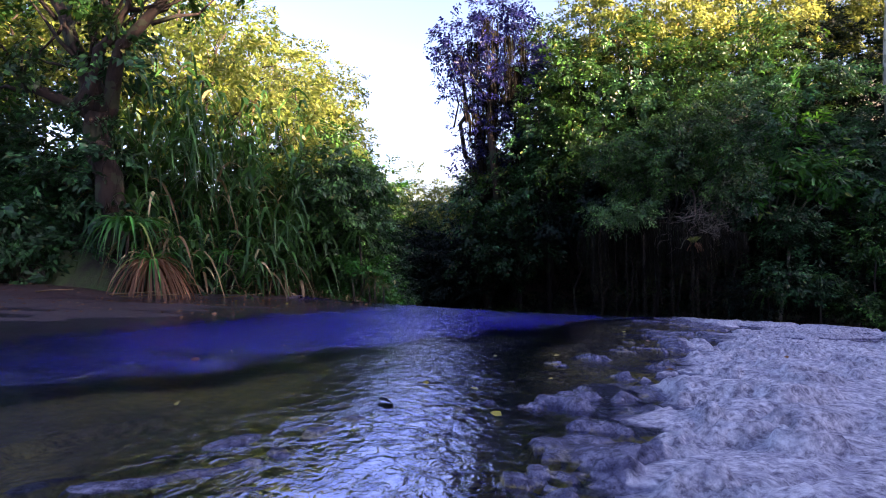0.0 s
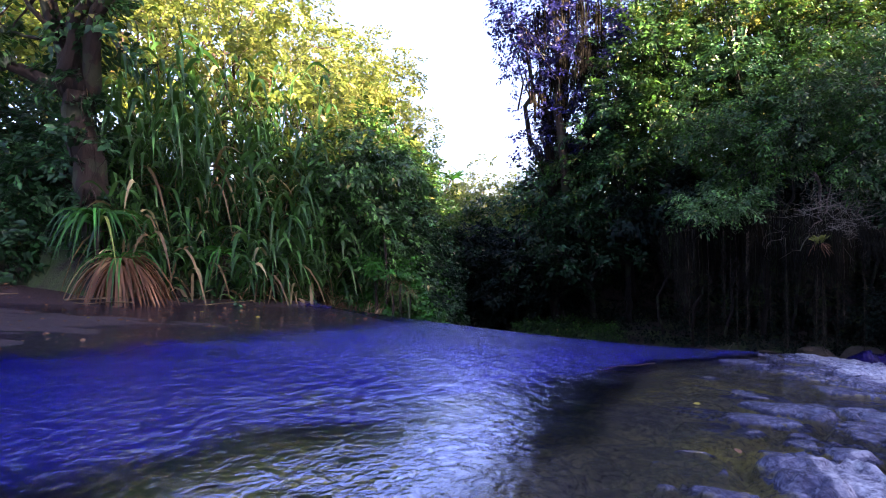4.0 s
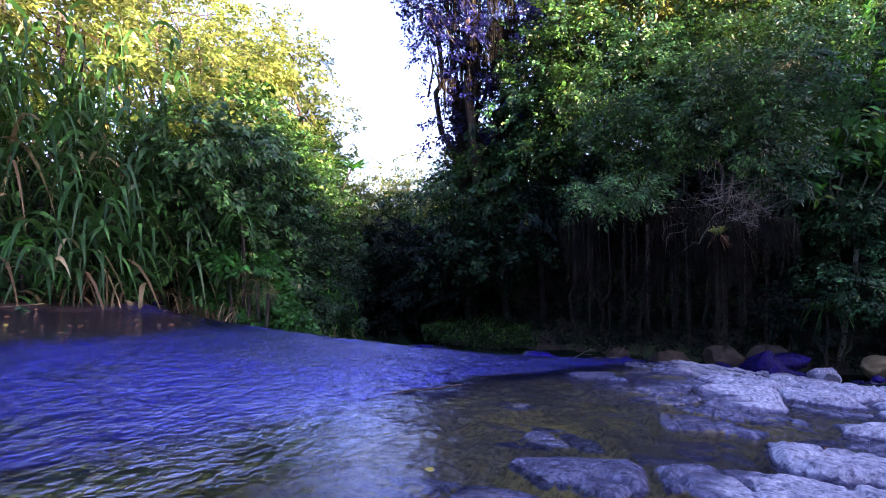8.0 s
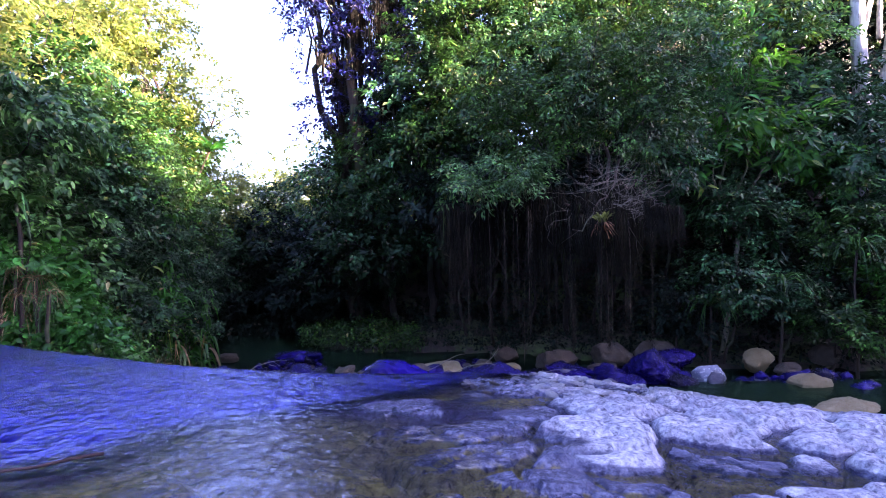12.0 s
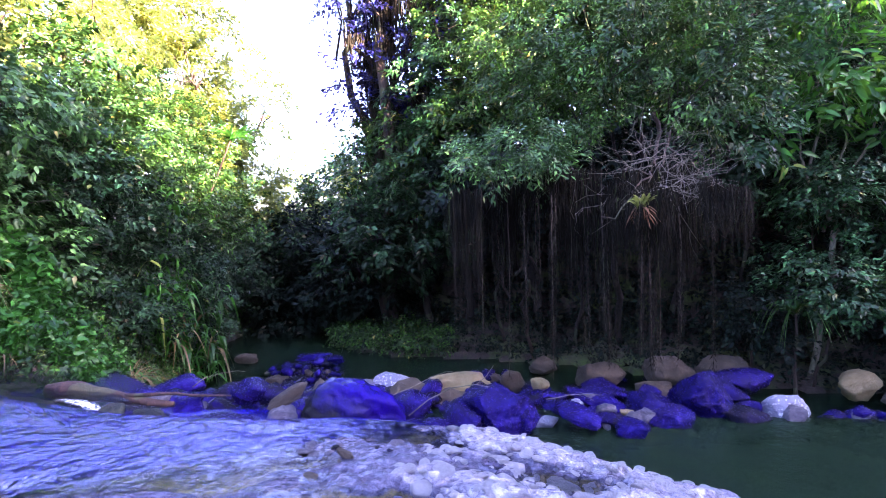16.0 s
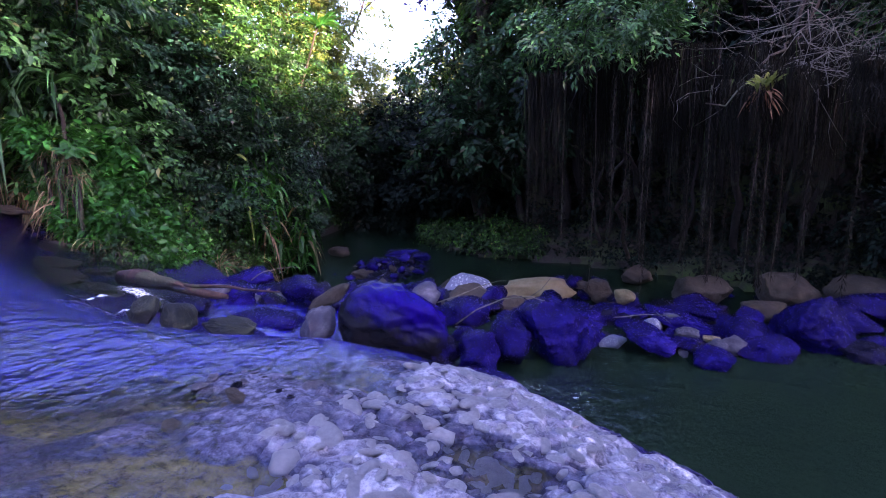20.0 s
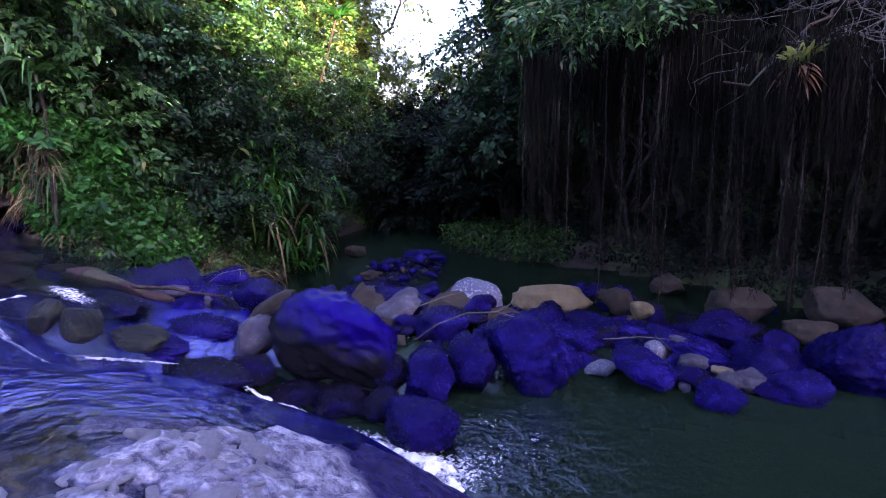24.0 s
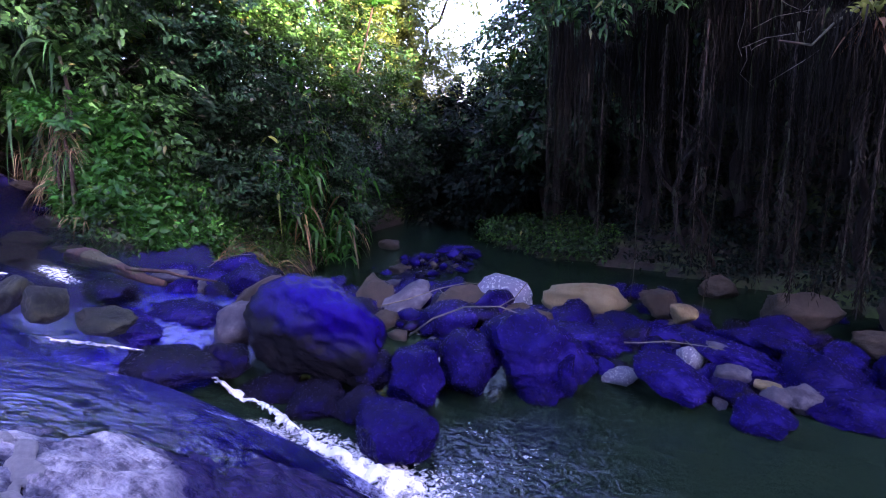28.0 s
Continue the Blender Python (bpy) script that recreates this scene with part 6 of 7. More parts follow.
for i, row in enumerate((
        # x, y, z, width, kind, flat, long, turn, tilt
        (3.74, 14.2, -1.45, 1.25, "skylit_top", 0.9, 1.25, 20, (0, 25)),
        (2.85, 14.05, -1.5, 0.42, "grey", 1.3, 1.0, 10, (0, 30)),
        (2.86, 14.4, -1.22, 0.62, "brown", 0.45, 1.7, 25, (0, -28)),
        (3.45, 13.85, -1.86, 0.6, "dark", 0.7, 1.3, 20, (0, 0)),
        (3.95, 13.85, -1.88, 0.6, "dark", 0.7, 1.2, -15, (0, 8)),
        (4.3, 13.85, -1.86, 0.5, "dark", 0.8, 1.2, 40, (0, 0)),
        (4.25, 14.2, -1.7, 0.4, "dark", 0.9, 1.1, 0, (0, 0)),
        (7.2, 19.0, -2.65, 0.7, "dark", 0.7, 1.3, 0, (0, 0)),
        (7.95, 19.2, -2.7, 0.8, "dark", 0.6, 1.5, 20, (0, 0)),
        (8.9, 19.3, -2.7, 0.9, "brown", 0.6, 1.4, -10, (0, 0)),
        (6.5, 19.9, -2.8, 0.7, "dark", 0.7, 1.2, 0, (0, 0)),
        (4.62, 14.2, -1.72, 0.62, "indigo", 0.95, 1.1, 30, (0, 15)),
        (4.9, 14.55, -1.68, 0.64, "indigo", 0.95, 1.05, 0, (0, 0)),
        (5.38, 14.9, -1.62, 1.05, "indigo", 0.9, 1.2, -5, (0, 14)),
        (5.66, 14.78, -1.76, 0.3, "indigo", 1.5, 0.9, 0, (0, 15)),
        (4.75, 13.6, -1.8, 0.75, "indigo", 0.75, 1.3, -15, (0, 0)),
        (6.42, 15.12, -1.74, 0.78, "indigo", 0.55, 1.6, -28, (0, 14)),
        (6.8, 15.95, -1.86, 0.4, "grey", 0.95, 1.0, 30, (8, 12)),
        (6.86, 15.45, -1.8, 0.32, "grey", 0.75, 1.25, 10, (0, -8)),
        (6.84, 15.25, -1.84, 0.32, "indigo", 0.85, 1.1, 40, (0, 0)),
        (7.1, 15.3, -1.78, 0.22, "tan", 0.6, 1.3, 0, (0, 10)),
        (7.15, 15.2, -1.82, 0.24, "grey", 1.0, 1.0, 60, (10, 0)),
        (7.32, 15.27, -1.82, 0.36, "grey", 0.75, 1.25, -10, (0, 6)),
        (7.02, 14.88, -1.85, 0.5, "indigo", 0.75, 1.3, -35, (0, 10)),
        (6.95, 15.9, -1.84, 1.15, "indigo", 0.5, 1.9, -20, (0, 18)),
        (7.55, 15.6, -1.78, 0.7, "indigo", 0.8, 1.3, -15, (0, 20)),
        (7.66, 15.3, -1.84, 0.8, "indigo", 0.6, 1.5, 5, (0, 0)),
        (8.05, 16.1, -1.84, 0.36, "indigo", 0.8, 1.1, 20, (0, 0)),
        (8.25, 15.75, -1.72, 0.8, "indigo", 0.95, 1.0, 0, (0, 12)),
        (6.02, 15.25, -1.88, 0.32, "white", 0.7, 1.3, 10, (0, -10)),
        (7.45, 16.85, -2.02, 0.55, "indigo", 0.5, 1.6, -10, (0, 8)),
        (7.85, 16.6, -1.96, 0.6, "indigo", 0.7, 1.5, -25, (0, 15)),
        (6.56, 15.8, -1.84, 0.26, "white", 0.9, 1.1, 0, (0, 0)),
        (2.2, 14.85, -1.3, 0.55, "indigo", 0.75, 1.2, 10, (0, 0)),
        (2.45, 14.95, -1.36, 0.5, "dark", 0.7, 1.2, -20, (0, 0)),
        (0.9, 14.9, -1.4, 0.5, "grey", 0.4, 1.6, 15, (0, 0)),
        (5.5, 15.95, -1.9, 1.3, "indigo", 0.45, 1.8, 5, (0, 3)),
        (3.45, 19.7, -2.75, 1.15, "white", 0.85, 1.2, 15, (0, 10)),
        (4.85, 20.0, -2.75, 1.65, "tan", 0.62, 1.7, 0, (0, 0)),
        (6.4, 18.6, -2.35, 0.42, "tan", 0.9, 1.1, 20, (0, 10)),
        (8.0, 20.5, -2.75, 1.2, "brown", 0.8, 1.3, -20, (0, 0)),
        (6.9, 21.6, -2.75, 0.8, "brown", 0.8, 1.2, 0, (0, 0)),
        (9.5, 20.2, -2.6, 1.3, "brown", 0.72, 1.35, 10, (0, 8)),
        (10.7, 20.2, -2.6, 1.3, "brown", 0.8, 1.2, -20, (0, -10)),
        (10.0, 18.2, -2.2, 1.7, "indigo", 0.5, 1.8, 10, (0, 4)),
        (9.2, 17.2, -2.1, 1.0, "indigo", 0.7, 1.4, -20, (0, 0)),
        (8.7, 15.5, -1.9, 0.8, "dark", 0.5, 1.6, -10, (0, 8)),
        (9.45, 15.8, -1.9, 0.72, "white", 0.8, 1.2, 0, (0, 0)),
        (10.8, 15.0, -1.95, 0.75, "tan", 0.75, 1.3, 10, (0, 0)),
        (12.6, 18.8, -2.5, 0.85, "tan", 0.8, 1.2, 0, (0, 0)),
        (12.8, 18.0, -2.5, 0.8, "brown", 0.7, 1.4, 20, (0, 0)),
        (14.6, 19.0, -2.5, 0.8, "brown", 0.8, 1.2, 0, (0, 0)),
        (10.2, 13.6, -1.85, 1.7, "tan", 0.3, 2.4, 20, (0, 0)),
        (10.6, 12.9, -1.8, 0.8, "indigo", 0.6, 1.4, 0, (0, 0)),
        (1.65, 12.95, -1.0, 0.36, "mossy", 0.9, 1.1, 30, (0, -30)),
        (1.98, 13.05, -1.05, 0.42, "mossy", 0.9, 1.2, -20, (0, 30)),
        (2.4, 13.2, -1.2, 0.6, "mossy", 0.5, 1.5, 0, (0, 6)),
        (2.9, 13.35, -1.55, 1.0, "dark", 0.4, 1.6, 15, (0, 8)),
        (2.1, 13.5, -1.4, 1.1, "indigo", 0.3, 1.8, -10, (0, 4)),
        (3.1, 13.75, -1.6, 0.5, "dark", 0.8, 1.2, 0, (0, 0)),
        (0.5, 16.3, -1.65, 0.9, "indigo", 0.6, 1.4, 0, (0, 0)),
        (0.55, 15.3, -1.45, 0.6, "indigo", 0.4, 1.6, 20, (0, 0)),
        (1.6, 15.7, -1.6, 0.75, "dark", 0.7, 1.3, 10, (0, -8)),
        (2.2, 15.4, -1.65, 0.7, "dark", 0.4, 1.8, 0, (0, 0)),
        (2.2, 14.1, -1.45, 1.2, "indigo", 0.35, 1.9, 8, (0, 4)),
        (1.2, 14.0, -1.3, 0.9, "dark", 0.35, 1.7, -10, (0, 0)),
        (3.4, 16.6, -1.9, 0.8, "indigo", 0.6, 1.4, 0, (0, 0)),
        (3.0, 17.6, -2.3, 0.7, "indigo", 0.7, 1.3, 40, (0, 0)),
        (4.3, 16.2, -1.85, 0.6, "dark", 0.6, 1.3, 0, (0, 0)),
        (4.6, 17.4, -2.25, 0.9, "indigo", 0.6, 1.5, 15, (0, 0)),
        (6.2, 17.0, -2.1, 1.1, "indigo", 0.45, 1.8, -5, (0, 0)),
        (7.2, 17.2, -2.1, 1.0, "indigo", 0.55, 1.6, 10, (0, 0)),
        (7.6, 18.6, -2.45, 0.8, "indigo", 0.7, 1.4, 0, (0, 0)),
        (6.0, 20.2, -2.7, 0.7, "brown", 0.9, 1.1, 0, (0, 0)),
        (2.4, 19.6, -2.7, 0.7, "indigo", 0.8, 1.2, 0, (0, 0)),
        (-1.5, 23.6, -2.95, 0.75, "brown", 0.7, 1.3, 0, (0, 0)),
        (0.4, 24.0, -3.0, 1.4, "indigo", 0.35, 2.0, 10, (0, 0)),
        (1.1, 23.4, -2.95, 0.8, "indigo", 0.6, 1.4, -20, (0, 0)),
        (-4.35, 15.75, -0.02, 0.62, "brown", 0.6, 1.6, 0, (0, 0)))):
    x, y, z, w, kind, flat, long, turn, tilt = row
    boulder(x, y, z, w, kind, i + 1, flat, long, None, turn, tilt, 0.14 if i == 0 else 0.19)

COBBLES = [(kind, boulder_mesh("cobble", ROCK[kind], 100 + i, 0.6 + 0.05 * (i % 4), 1.15 + 0.1 * (i % 3), 0.42, 13, 3)) for i, kind in enumerate(("indigo", "indigo", "indigo", "dark", "grey", "brown", "indigo", "dark"))]
crnd = random.Random(5)
for cx, cy, rx, ry, n, s in ((5.6, 16.4, 2.4, 1.0, 34, 0.42), (3.2, 16.4, 1.6, 1.2, 22, 0.42), (8.6, 17.0, 1.8, 1.2, 24, 0.46), (2.0, 19.4, 2.0, 1.6, 22, 0.5), (6.4, 19.0, 2.6, 1.0, 24, 0.46), (1.3, 15.4, 1.2, 0.6, 14, 0.4), (6.9, 15.6, 1.0, 0.6, 26, 0.16), (4.2, 15.9, 1.6, 0.9, 40, 0.2), (1.6, 17.4, 1.8, 1.6, 46, 0.26), (6.0, 17.8, 2.6, 1.2, 46, 0.26), (8.6, 16.6, 1.6, 0.9, 30, 0.24), (6.5, 20.6, 3.4, 1.0, 40, 0.3), (10.6, 16.4, 2.0, 1.4, 30, 0.26), (0.8, 20.0, 1.6, 1.6, 24, 0.3), (1.6, 14.9, 1.2, 0.6, 24, 0.2), (12.5, 17.0, 2.0, 1.4, 20, 0.3)):
    for _ in range(int(n * 0.6)):
        a, r = crnd.random() * 6.28, math.sqrt(crnd.random())
        x, y = cx + rx * r * math.cos(a), cy + ry * r * math.sin(a)
        kind, me = crnd.choice(COBBLES)
        k = s * (0.6 + crnd.random() * 1.1)
        c = new("stone", me)
        c.scale = (k, k, k)
        base = float(stream_level(np.array([x]), np.array([y]))[0])
        c.location, c.rotation_euler = (x, y, base + k * 0.16), (crnd.gauss(0, 0.3), crnd.gauss(0, 0.3), crnd.random() * 6.28)
        tagged(c, "wet purple-blue stone in the stream" if kind == "indigo" else "small river stone among wet boulders", "rock", "stream stones")


for i, (x, y, w, turn) in enumerate(((-3.7, 15.75, 0.9, 10), (-3.0, 15.65, 1.1, -15), (-2.2, 15.3, 0.9, -25), (-1.5, 15.0, 0.8, -20), (-0.8, 14.75, 0.6, -10), (-4.4, 15.5, 0.7, 30), (-1.3, 14.5, 1.0, -25), (0.35, 14.15, 0.5, 10), (-0.65, 14.0, 1.1, -20), (-0.1, 14.5, 0.6, 0), (0.05, 13.95, 0.7, -10))):
    z = float(slab_height(np.array([x]), np.array([y]))[0])
    boulder(x, y, z + 0.02, w, "brown" if i % 2 == 0 else "dark", 70 + i, 0.3, 1.7, None, turn, (0, 5), 0.3, "flat brown rock ledge at the foot of the bank" if i % 2 == 0 else "flat dark wet ledge rock at the foot of the bank")

# ---- the stony bar between cascade and overhang ----
BAR = [(1.6, 15.6, 1.6, 0.7), (3.4, 16.2, 1.8, 1.3), (5.6, 16.6, 2.0, 1.5), (7.6, 16.6, 1.8, 1.1), (9.6, 17.0, 1.8, 1.2), (3.0, 18.6, 2.0, 1.6), (5.6, 19.0, 2.2, 1.3), (11.4, 16.2, 1.6, 1.6), (1.2, 19.6, 1.6, 1.4), (0.6, 22.2, 1.4, 1.6)]


def bar_mask(x, y):
    m = np.zeros(np.shape(x))
    for cx, cy, rx, ry in BAR:
        m = np.maximum(m, np.exp(-(((x - cx) / rx) ** 2 + ((y - cy) / ry) ** 2) ** 2))
    return m


def bar_height(x, y):
    return stream_level(x, y) - 0.34 + bar_mask(x, y) * 0.36 + 0.20 * (fbm(x * 1.6, y * 1.6, 4, 210) - 0.47)


bv, bf = sheet(np.arange(-1, 14, 0.1), np.arange(14.4, 24.6, 0.1), bar_height, lambda X, Y: bar_mask(X, Y) > 0.12)
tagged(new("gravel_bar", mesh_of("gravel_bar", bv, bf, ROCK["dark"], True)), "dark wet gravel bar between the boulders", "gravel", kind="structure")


def pebbles(name, label, mat, count, small, large, seed):
    """Angular little stones strewn over the bar."""
    bm = bmesh.new()
    bmesh.ops.create_icosphere(bm, subdivisions=1, radius=0.5)
    bm.verts.ensure_lookup_table()
    shape = np.array([v.co[:] for v in bm.verts])
    tris = np.array([[v.index for v in f.verts] for f in bm.faces])
    bm.free()
    g = np.random.default_rng(seed)
    x, y = -0.6 + 13.6 * g.random(count * 5), 14.5 + 9.5 * g.random(count * 5)
    ok = bar_mask(x, y) > 0.35
    x, y = x[ok][:count], y[ok][:count]
    n = len(x)
    v = np.repeat(shape[None], n, 0)
    for _ in range(7):
        d = unit(g.normal(size=(n, 3)))
        over = np.maximum((v * d[:, None]).sum(-1) - (0.22 + 0.16 * g.random(n))[:, None], 0)
        v = v - over[..., None] * d[:, None]
    k = small + (large - small) * g.random(n) ** 2.5
    v = v * (k[:, None] * (0.8 + 0.7 * g.random((n, 3))))[:, None]
    v[..., 2] *= 0.75
    v += np.stack([x, y, bar_height(x, y) + k * 0.22], 1)[:, None]
    f = (tris[None] + (np.arange(n) * len(shape))[:, None, None]).reshape(-1, 3)
    tagged(new(name, mesh_of(name, v.reshape(-1, 3), f, mat)), label, "stones", kind="stuff")


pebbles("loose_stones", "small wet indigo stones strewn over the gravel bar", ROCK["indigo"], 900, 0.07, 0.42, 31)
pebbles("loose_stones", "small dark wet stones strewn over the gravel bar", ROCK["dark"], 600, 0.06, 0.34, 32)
pebbles("loose_stones", "small grey and lilac stones on the gravel bar", ROCK["grey"], 260, 0.05, 0.22, 33)
pebbles("loose_stones", "small brown stones on the gravel bar", ROCK["brown"], 180, 0.05, 0.26, 34)


def fern(x, y, z, length, count, leaf, label):
    """Arching fronds of paired narrow leaflets."""
    ob = thing("fern", label, "fern", (x, y, z), "bank ferns")
    stems, P, D, L = [], [], [], []
    for i in range(count):
        a = 6.28 * (i + RNG.random() * 0.6) / count
        s = np.linspace(0, 1, 15)
        out = np.array([math.cos(a), math.sin(a) - 0.3, 0])
        line = out * (length * s)[:, None] * 0.85 + np.array([0, 0, 1]) * (length * (1.15 * s - 1.25 * s ** 2.1))[:, None]
        stems.append(tube(line, np.linspace(0.008, 0.002, 15), 3))
        across = unit(np.cross(out, [0, 0, 1]))
        for k in range(2, 15):
            for sgn in (-1, 1):
                P.append(line[k])
                D.append(across * sgn + out * 0.45 + np.array([0, 0, -0.15]))
                L.append(length * 0.26 * math.sin(0.35 + 2.6 * (1 - s[k]) ** 0.8))
    part("stalk", joined(stems), LEAF[leaf], ob)
    L = np.array(L)
    part("foliage", leaves(np.array(P), np.array(D), L, np.maximum(L * 0.24, 0.012), 0.1, 0.1), LEAF[leaf], ob)


for x, y, z, l, n, lf in ((9.17, 20.2, -2.2, 0.42, 7, "teal"), (8.5, 20.45, -2.0, 0.36, 6, "dark"), (9.4, 20.7, -2.0, 0.36, 6, "dark"), (8.1, 20.5, -2.1, 0.3, 5, "moss"), (11.6, 19.9, -1.9, 0.45, 7, "dark"), (12.9, 19.3, -1.9, 0.45, 7, "teal"), (7.3, 21.6, -2.2, 0.4, 6, "dark"), (-1.0, 17.3, -1.0, 0.5, 8, "teal")):
    fern(x, y, ground_at(x, y) - 0.01, l, n, lf, "small fern with arching fronds on the shaded bank")


# ---- hanging growth, wood ----
def vine(x, y, top, length, thick, moss, label="thin mossy vine hanging from the overhang"):
    ob = thing("vine", label, "vine", (x, y, top), "hanging vines")
    n = max(6, int(length * 5))
    line = bent((0, 0, 0), (RNG.normal() * 0.04, RNG.normal() * 0.04, -length), n, 0.035)
    part("stem", tube(line, np.linspace(thick, thick * 0.5, n), 4), VINE, ob, smooth=True)
    k = int(length * moss * 0.6)
    if k:
        s = RNG.random(k) ** 0.8
        P = line[(s * (n - 1)).astype(int)] + RNG.normal(size=(k, 3)) * [0.022, 0.022, 0.09]
        D = RNG.normal(size=(k, 3)) * [0.35, 0.35, 0.2] - [0, 0, 1]
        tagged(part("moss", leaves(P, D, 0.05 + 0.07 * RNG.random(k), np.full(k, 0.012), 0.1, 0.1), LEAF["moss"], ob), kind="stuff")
    return ob


def curtain(x, y, top, length, width, strands, label="ragged curtain of fine hanging moss under the branches", group="moss curtains", thin=0.007):
    """Hair-thin hanging strands of uneven length, in locks."""
    ob = thing("moss_curtain", label, "moss", (x, y, top), group)
    lock = RNG.integers(0, 5, strands)
    at = (RNG.random(5) - 0.5)[lock] * width
    n = 7
    L = length * (0.45 + 0.55 * RNG.random(5))[lock] * (0.5 + 0.5 * RNG.random(strands))
    P = np.stack([at + RNG.normal(size=strands) * width * 0.09, RNG.normal(size=strands) * 0.06, RNG.random(strands) * 0.12], 1)
    s = np.linspace(0, 1, n)
    line = np.repeat(P[:, None], n, 1)
    line[..., 2] -= L[:, None] * s
    line[..., :2] += np.cumsum(RNG.normal(size=(strands, n, 2)), 1) * 0.022
    w = (thin * (0.6 + 0.9 * RNG.random(strands)))[:, None] * (1.05 - s)
    a = RNG.random(strands) * 3.14
    side = np.stack([np.cos(a), np.sin(a), np.zeros(strands)], 1)[:, None] * w[..., None]
    v = np.stack([line - side, line + side], 2).reshape(-1, 3)
    q = np.array([[2 * i, 2 * i + 1, 2 * i + 3] for i in range(n - 1)] + [[2 * i, 2 * i + 3, 2 * i + 2] for i in range(n - 1)])
    f = (q[None] + (np.arange(strands) * 2 * n)[:, None, None]).reshape(-1, 3)
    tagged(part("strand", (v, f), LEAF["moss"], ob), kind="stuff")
    return ob


for i in range(20):
    vine(5.0 + 4.4 * RNG.random(), 17.3 + 1.6 * RNG.random(), 1.2 + 0.6 * RNG.random(), 1.0 + 2.7 * RNG.random(), 0.004 + 0.006 * RNG.random() ** 2, 60 + 220 * RNG.random() ** 2)
vine(5.32, 18.0, 1.5, 2.7, 0.018, 260, "shaggy mossy root hanging from the overhang")
for x, y, top, length in ((7.72, 16.5, 0.9, 2.2), (7.82, 16.55, 0.85, 2.4), (6.47, 17.2, 1.25, 2.6), (7.2, 16.9, 1.1, 2.1), (8.35, 16.7, 1.0, 2.0), (6.05, 17.6, 1.3, 2.4), (7.45, 17.4, 1.2, 2.9)):
    vine(x, y, top, length, 0.013, 420, "shaggy mossy root hanging from the overhang")
for i in range(44):
    curtain(4.9 + 4.4 * RNG.random(), 17.2 + 1.9 * RNG.random(), 1.15 + 0.6 * RNG.random(), 0.6 + 2.4 * RNG.random() ** 1.6, 0.25 + 0.4 * RNG.random(), 150, thin=0.006)
for i in range(18):
    curtain(7.4 + 1.7 * RNG.random(), 16.2 + 0.9 * RNG.random(), 0.9 + 0.5 * RNG.random(), 0.5 + 1.0 * RNG.random(), 0.3, 110, thin=0.006)
for i in range(6):
    vine(1.4 + 2.6 * RNG.random(), 25.6 + 0.8 * RNG.random(), 6.5 + 4.5 * RNG.random(), 1.5 + 3.5 * RNG.random(), 0.012, 160, "long moss-hung liana on the tall tree")
for i in range(30):
    curtain(1.2 + 3.0 * RNG.random(), 25.4 + 0.8 * RNG.random(), 5.5 + 6.0 * RNG.random(), 1.5 + 3.0 * RNG.random(), 0.6, 70, "long grey moss hanging from the tall dark tree", "tree moss", 0.014)


def twig_bush(at, z, reach, label, n=60):
    """Bare grey branches, forking outwards."""
    x, y = at
    g = ground_at(x, y)
    ob = thing("bare_branches", label, "branch", (x, y, g))
    heart = np.array([-0.2, -1.6, z - g])
    root = heart + np.array([0.6, 1.9, 1.5])
    out = []
    part("trunk", tube(bent(root, heart, 9, 0.15), np.linspace(0.05, 0.025, 9), 6), BARK, ob, smooth=True)
    for _ in range(n):
        d = unit(RNG.normal(size=3) * [1.2, 0.7, 0.6] + [0.1, -0.4, 0.1])
        a = bent(heart + RNG.normal(size=3) * 0.25, heart + d * reach * (0.5 + 0.6 * RNG.random()), 7, 0.35)
        out.append(tube(a, np.linspace(0.006, 0.002, 7), 4))
        for _ in range(5):
            s = a[RNG.integers(2, 6)]
            out.append(tube(bent(s, s + unit(RNG.normal(size=3) * [1, 0.6, 0.8]) * 0.4, 4, 0.4), np.linspace(0.0035, 0.0015, 4), 3))
    tagged(part("twig_tangle", joined(out), TWIG, ob, smooth=True), kind="stuff")
    return ob


twig_bush((8.4, 18.9), 1.55, 1.5, "tangle of bare grey twigs over the pool", 44)
twig_bush((11.2, 21.6), 5.2, 1.2, "tangle of bare grey twigs in the canopy", 40)
perch = thing("branch", "mossy bare branch reaching out over the pool", "branch", (8.9, 18.6, 2.6))
part("limb", tube(bent((0, 0, 0), (-1.9, -2.5, -1.75), 16, 0.42, 0.15), np.linspace(0.026, 0.009, 16), 6), VINE, perch, smooth=True)
bro = rosette("bromeliad", "green and red bromeliad perched on a mossy branch", (7.65, 16.3), 0.98, 0.3, 44, "sunny", 0.055, 1.3, 0.2, ("rust", 22), stem=False, hang=(-0.45, 0.1))
log_line = bent((0, 0, 0), (1.5, 0.08, -0.2), 10, 0.16)
lg = thing("driftwood_log", "weathered brown driftwood log lodged above the cascade", "log", (-0.05, 14.35, -1.12))
part("trunk", tube(log_line, np.array([0.085, 0.11, 0.11, 0.095, 0.08, 0.07, 0.065, 0.055, 0.045, 0.03]), 10), WOOD, lg, smooth=True)
part("branch", tube(bent((0.9, 0.05, -0.08), (2.15, 0.2, -0.14), 7, 0.08), np.linspace(0.03, 0.010, 7), 5), WOOD, lg, smooth=True)
br = thing("fallen_branch", "pale bare fallen branch arching over boulders", "branch", (4.6, 14.75, -1.35))
part("stem", tube(np.array([(-0.35, 0.0, -0.25), (-0.1, 0.0, -0.05), (0.2, 0.02, 0.09), (0.5, 0.05, 0.12), (0.75, 0.05, 0.06), (0.85, 0.0, -0.1), (0.88, 0.0, -0.3)]), np.linspace(0.009, 0.004, 7), 5), TWIG, br)
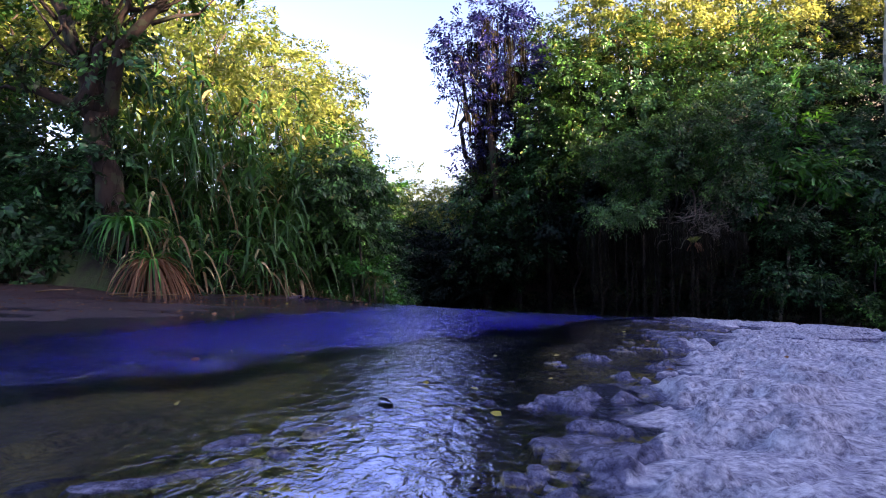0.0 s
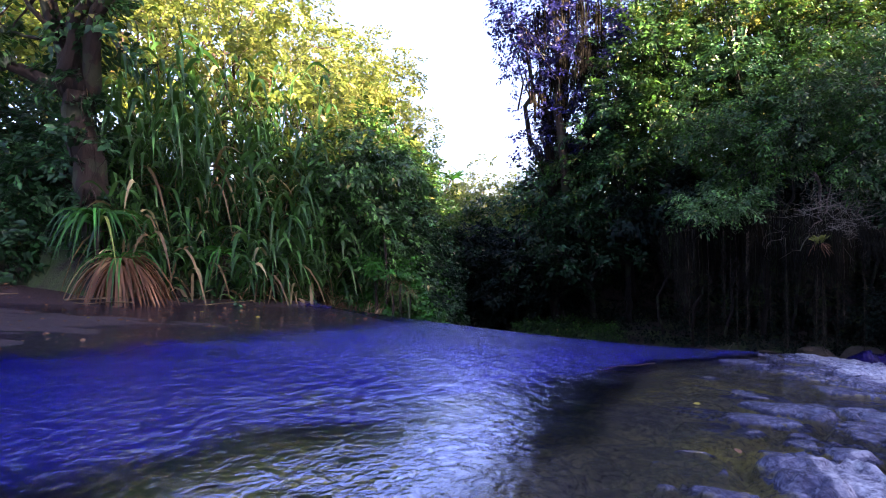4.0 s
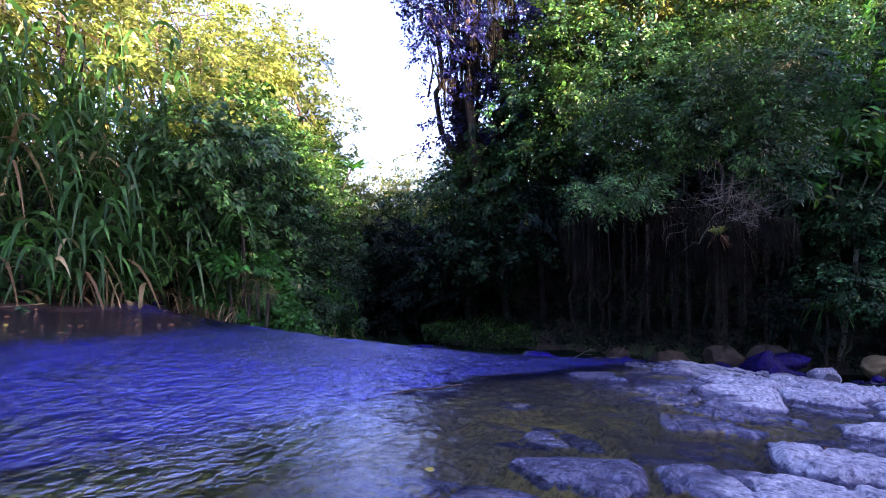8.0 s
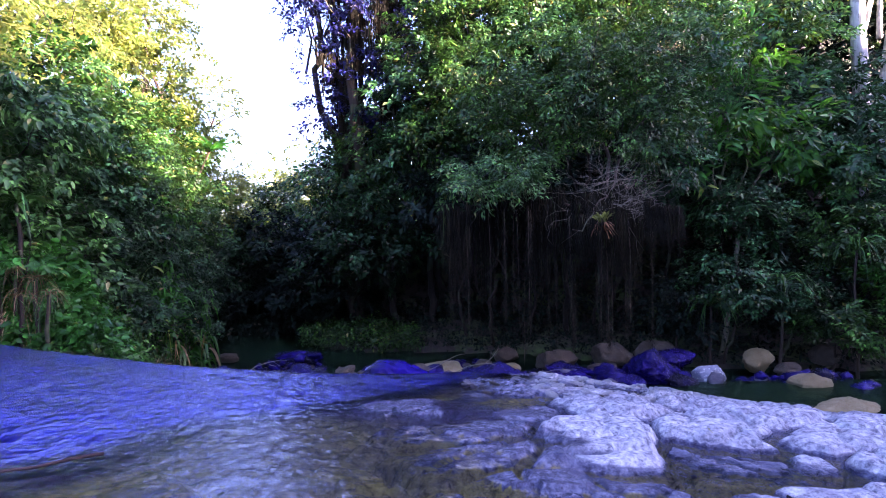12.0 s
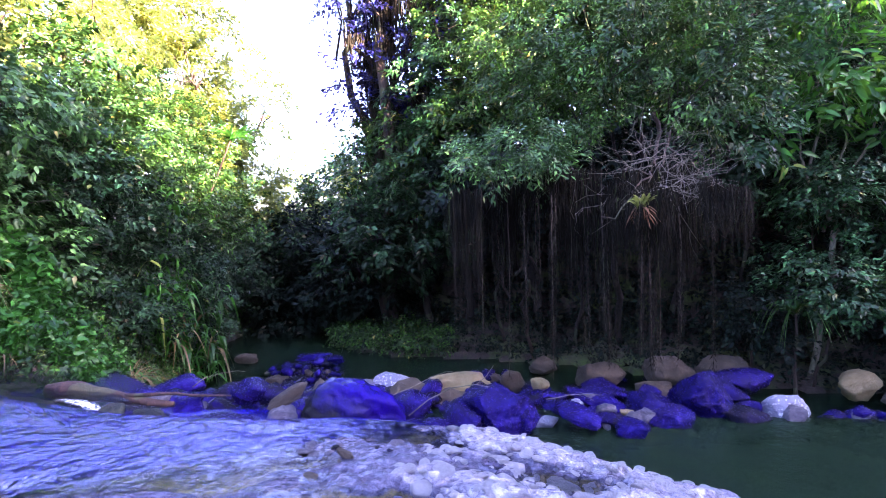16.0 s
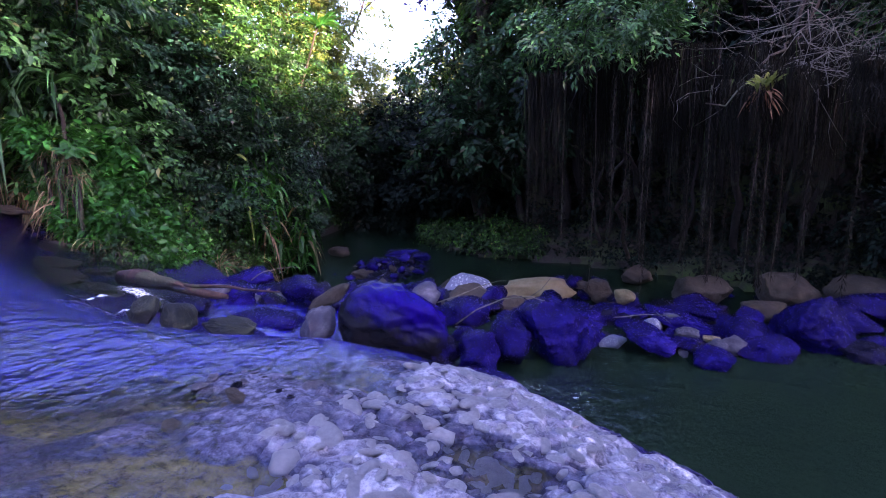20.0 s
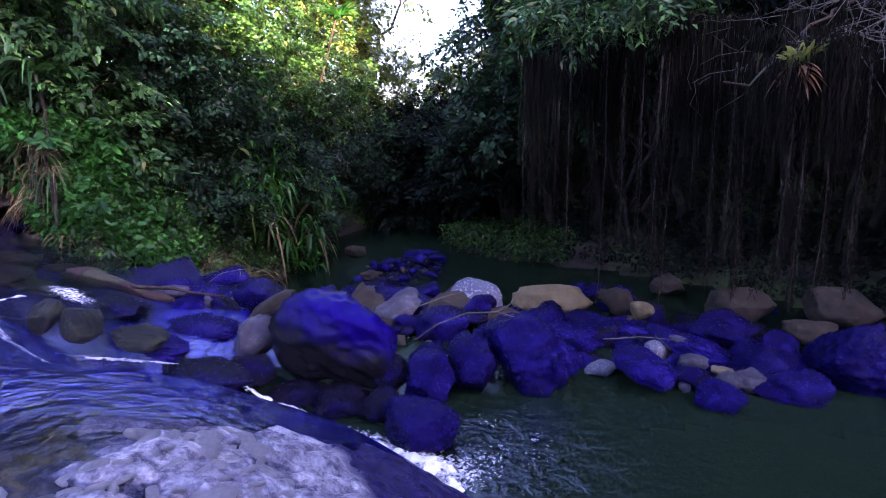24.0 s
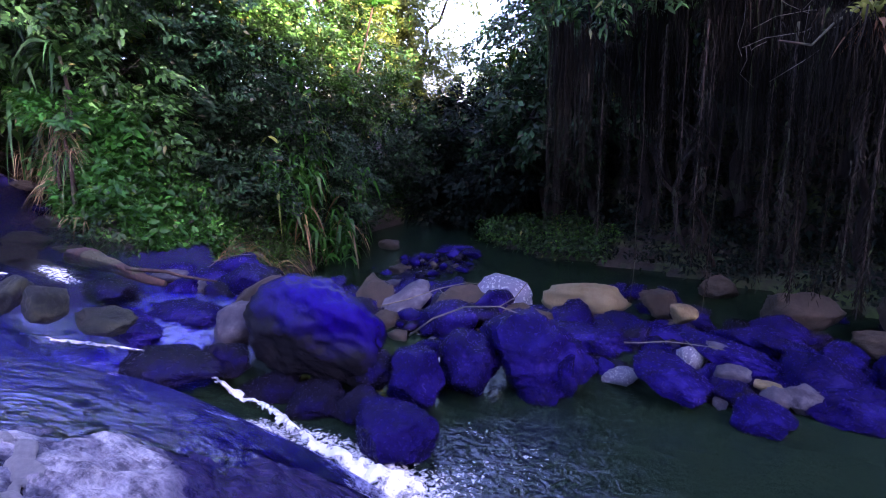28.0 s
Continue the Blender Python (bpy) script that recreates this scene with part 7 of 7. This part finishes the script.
part("fork", tube(np.array([(0.5, 0.05, 0.12), (0.62, 0.1, 0.2), (0.72, 0.1, 0.34)]), np.linspace(0.006, 0.003, 3), 4), TWIG, br)
st = thing("stick", "pale stick lying in the shallow water", "stick", (2.3, 8.75, float(slab_plane(2.3, 8.75)) + 0.03))
part("stem", tube(bent((-0.45, -0.28, 0.02), (0.14, 0.05, 0.0), 7, 0.05), np.linspace(0.004, 0.008, 7), 5), WOOD, st, smooth=True)


# ---- litter ----
def slab_at(x, y):
    return float(max(slab_height(np.array([x]), np.array([y]))[0], film_height(np.array([x]), np.array([y]))[0]))


lrnd = random.Random(11)
for x0, y0, x1, y1, r in ((-6.9, 11.0, -5.9, 11.15, 0.018), (-6.6, 10.9, -5.4, 10.8, 0.012), (-5.2, 12.4, -4.4, 12.9, 0.012), (-7.9, 10.3, -7.3, 10.5, 0.015)):
    s = thing("stick", "pale straw-coloured stick lying on wet mud", "stick", (x0, y0, max(slab_at(x0, y0), slab_at(x1, y1)) + r), "mud sticks")
    part("stem", tube(bent((0, 0, 0), (x1 - x0, y1 - y0, 0.01), 7, 0.06), np.linspace(r, r * 0.6, 7), 5), LEAF["straw"], s)
for x, y, z, dx, dy, dz in ((6.05, 15.3, -1.55, 0.75, 0.1, -0.02), (4.1, 14.55, -1.25, 0.7, 0.5, 0.12), (1.3, 15.1, -1.3, 0.6, 0.35, 0.1)):
    s = thing("fallen_branch", "thin pale fallen twig caught on the rocks", "branch", (x, y, z), "fallen twigs")
    part("stem", tube(bent((0, 0, 0), (dx, dy, dz), 8, 0.16, -0.05), np.linspace(0.007, 0.003, 8), 5), TWIG, s)
    part("fork", tube(bent((dx * 0.6, dy * 0.6, dz * 0.6 + 0.03), (dx * 0.8, dy * 0.6 - 0.15, dz - 0.02), 4, 0.2), np.linspace(0.004, 0.002, 4), 4), TWIG, s)


def fallen_leaf(x, y, z, size, mat, label):
    v, f = leaves(np.array([[0.0, 0, 0.004]]), np.array([[math.cos(x * 91), math.sin(x * 91), 0.08]]), np.array([size]), np.array([size * 0.5]), 0.12, 0.06, True)
    tagged(new("fallen_leaf", mesh_of("fallen_leaf", v, f, mat)), label, "leaf", "fallen leaves").location = (x, y, z + 0.006)


YELLOW = leaf_material("leaf_fallen_yellow", (0.42, 0.34, 0.04), (0.5, 0.42, 0.06), (0.3, 0.2, 0.05), (0.5, 0.4, 0.05), 0.1, 0.5)
for i in range(46):
    k = lrnd.random()
    if k < 0.55:
        y = 7.5 + 6 * lrnd.random()
        x = -2.6 - 4.6 * lrnd.random()
        if beyond(LEFT_FOOT, np.array([x]), np.array([y]))[0] > -0.1:
            continue
    elif k < 0.8:
        y = 2.4 + 7.5 * lrnd.random()
        x = float(np.interp(y, *zip(*DRY_LINE))) - 1.2 + 2.6 * lrnd.random()
    else:
        x, y = -1.8 + 2.4 * lrnd.random(), 2.3 + 2.2 * lrnd.random()
    yellow = lrnd.random() < 0.55
    fallen_leaf(x, y, slab_at(x, y), 0.03 + 0.04 * lrnd.random(), YELLOW if yellow else LEAF["rust"], "yellow fallen leaf on the wet rock" if yellow else "brown fallen leaf on the wet rock")

litter_x, litter_y = -9.5 + 8.2 * RNG.random(2600), 6.5 + 8.5 * RNG.random(2600)
keep = (off_mud(litter_x, litter_y) < 0.0) & (beyond(LEFT_FOOT, litter_x, litter_y) < 0.2)
litter_x, litter_y = litter_x[keep][:900], litter_y[keep][:900]
litter_z = np.maximum(slab_height(litter_x, litter_y), film_height(litter_x, litter_y)) + 0.008
litter_n = len(litter_x)
litter_l = 0.025 + 0.07 * RNG.random(litter_n) ** 2
tagged(new("leaf_litter", mesh_of("leaf_litter", *leaves(np.stack([litter_x, litter_y, litter_z], 1), RNG.normal(size=(litter_n, 3)) * [1, 1, 0.1], litter_l, litter_l * 0.45, 0.1, 0.05), LEAF["rust"])), "brown leaf litter scattered over the wet mud", "leaves", kind="stuff")

def lay_stone(x, y, k, me, sink=0.12):
    c = new("stone", me)
    c.scale = (k, k * (0.75 + 0.4 * lrnd.random()), k * (0.38 + 0.25 * lrnd.random()))
    c.location, c.rotation_euler = (x, y, float(slab_height(np.array([x]), np.array([y]))[0]) + k * sink), (lrnd.gauss(0, 0.2), lrnd.gauss(0, 0.2), lrnd.random() * 6.28)
    return c


for i in range(44):
    a, r = lrnd.random() * 6.28, math.sqrt(lrnd.random())
    x, y = (4.38 + 0.3 * r * math.cos(a), 10.72 + 0.2 * r * math.sin(a)) if i < 34 else (3.2 + 2.4 * lrnd.random(), 8.2 + 2.2 * lrnd.random())
    tagged(lay_stone(x, y, 0.025 + 0.055 * lrnd.random() ** 2, COBBLES[lrnd.choice((3, 4, 4, 7, 5))][1]), "small loose stone lying on the wet rock shelf", "rock", "shelf stones")

# rounded stones set into the tongue of rock over the pool
SET_STONES = [boulder_mesh("set_stone", ROCK["pale"], 300 + i, 0.62, 1.1 + 0.12 * (i % 3), 0.2, 6, 2) for i in range(6)]
tongue = []
for _ in range(6000):
    x, y = 4.6 + 1.5 * lrnd.random(), 10.15 + 1.3 * lrnd.random()
    k = 0.045 + 0.085 * lrnd.random() ** 1.6
    if float(dry(np.array([x]), np.array([y]))[0]) < 0.12 + 0.25 * lrnd.random() or float(beyond(LIP, np.array([x]), np.array([y]))[0]) > -0.42 or (x - 4.75) ** 2 + (y - 11.0) ** 2 < 0.03:
        continue
    if all((x - u) ** 2 + (y - v) ** 2 > (0.40 * (k + q)) ** 2 for u, v, q in tongue):
        tongue.append((x, y, k))
    if len(tongue) == 280:
        break
for x, y, k in tongue:
    c = lay_stone(x, y, k, lrnd.choice(SET_STONES), -0.10)
    c.parent = slab_ob
dark_leaf = leaf_material("leaf_fallen_dark", (0.012, 0.010, 0.012), (0.03, 0.024, 0.02), (0.03, 0.02, 0.01), (0.03, 0.02, 0.01), 0.05, 0.4)
fallen_leaf(-0.25, 2.45, slab_at(-0.25, 2.45), 0.11, dark_leaf, "dark curled leaf drifting on the water")
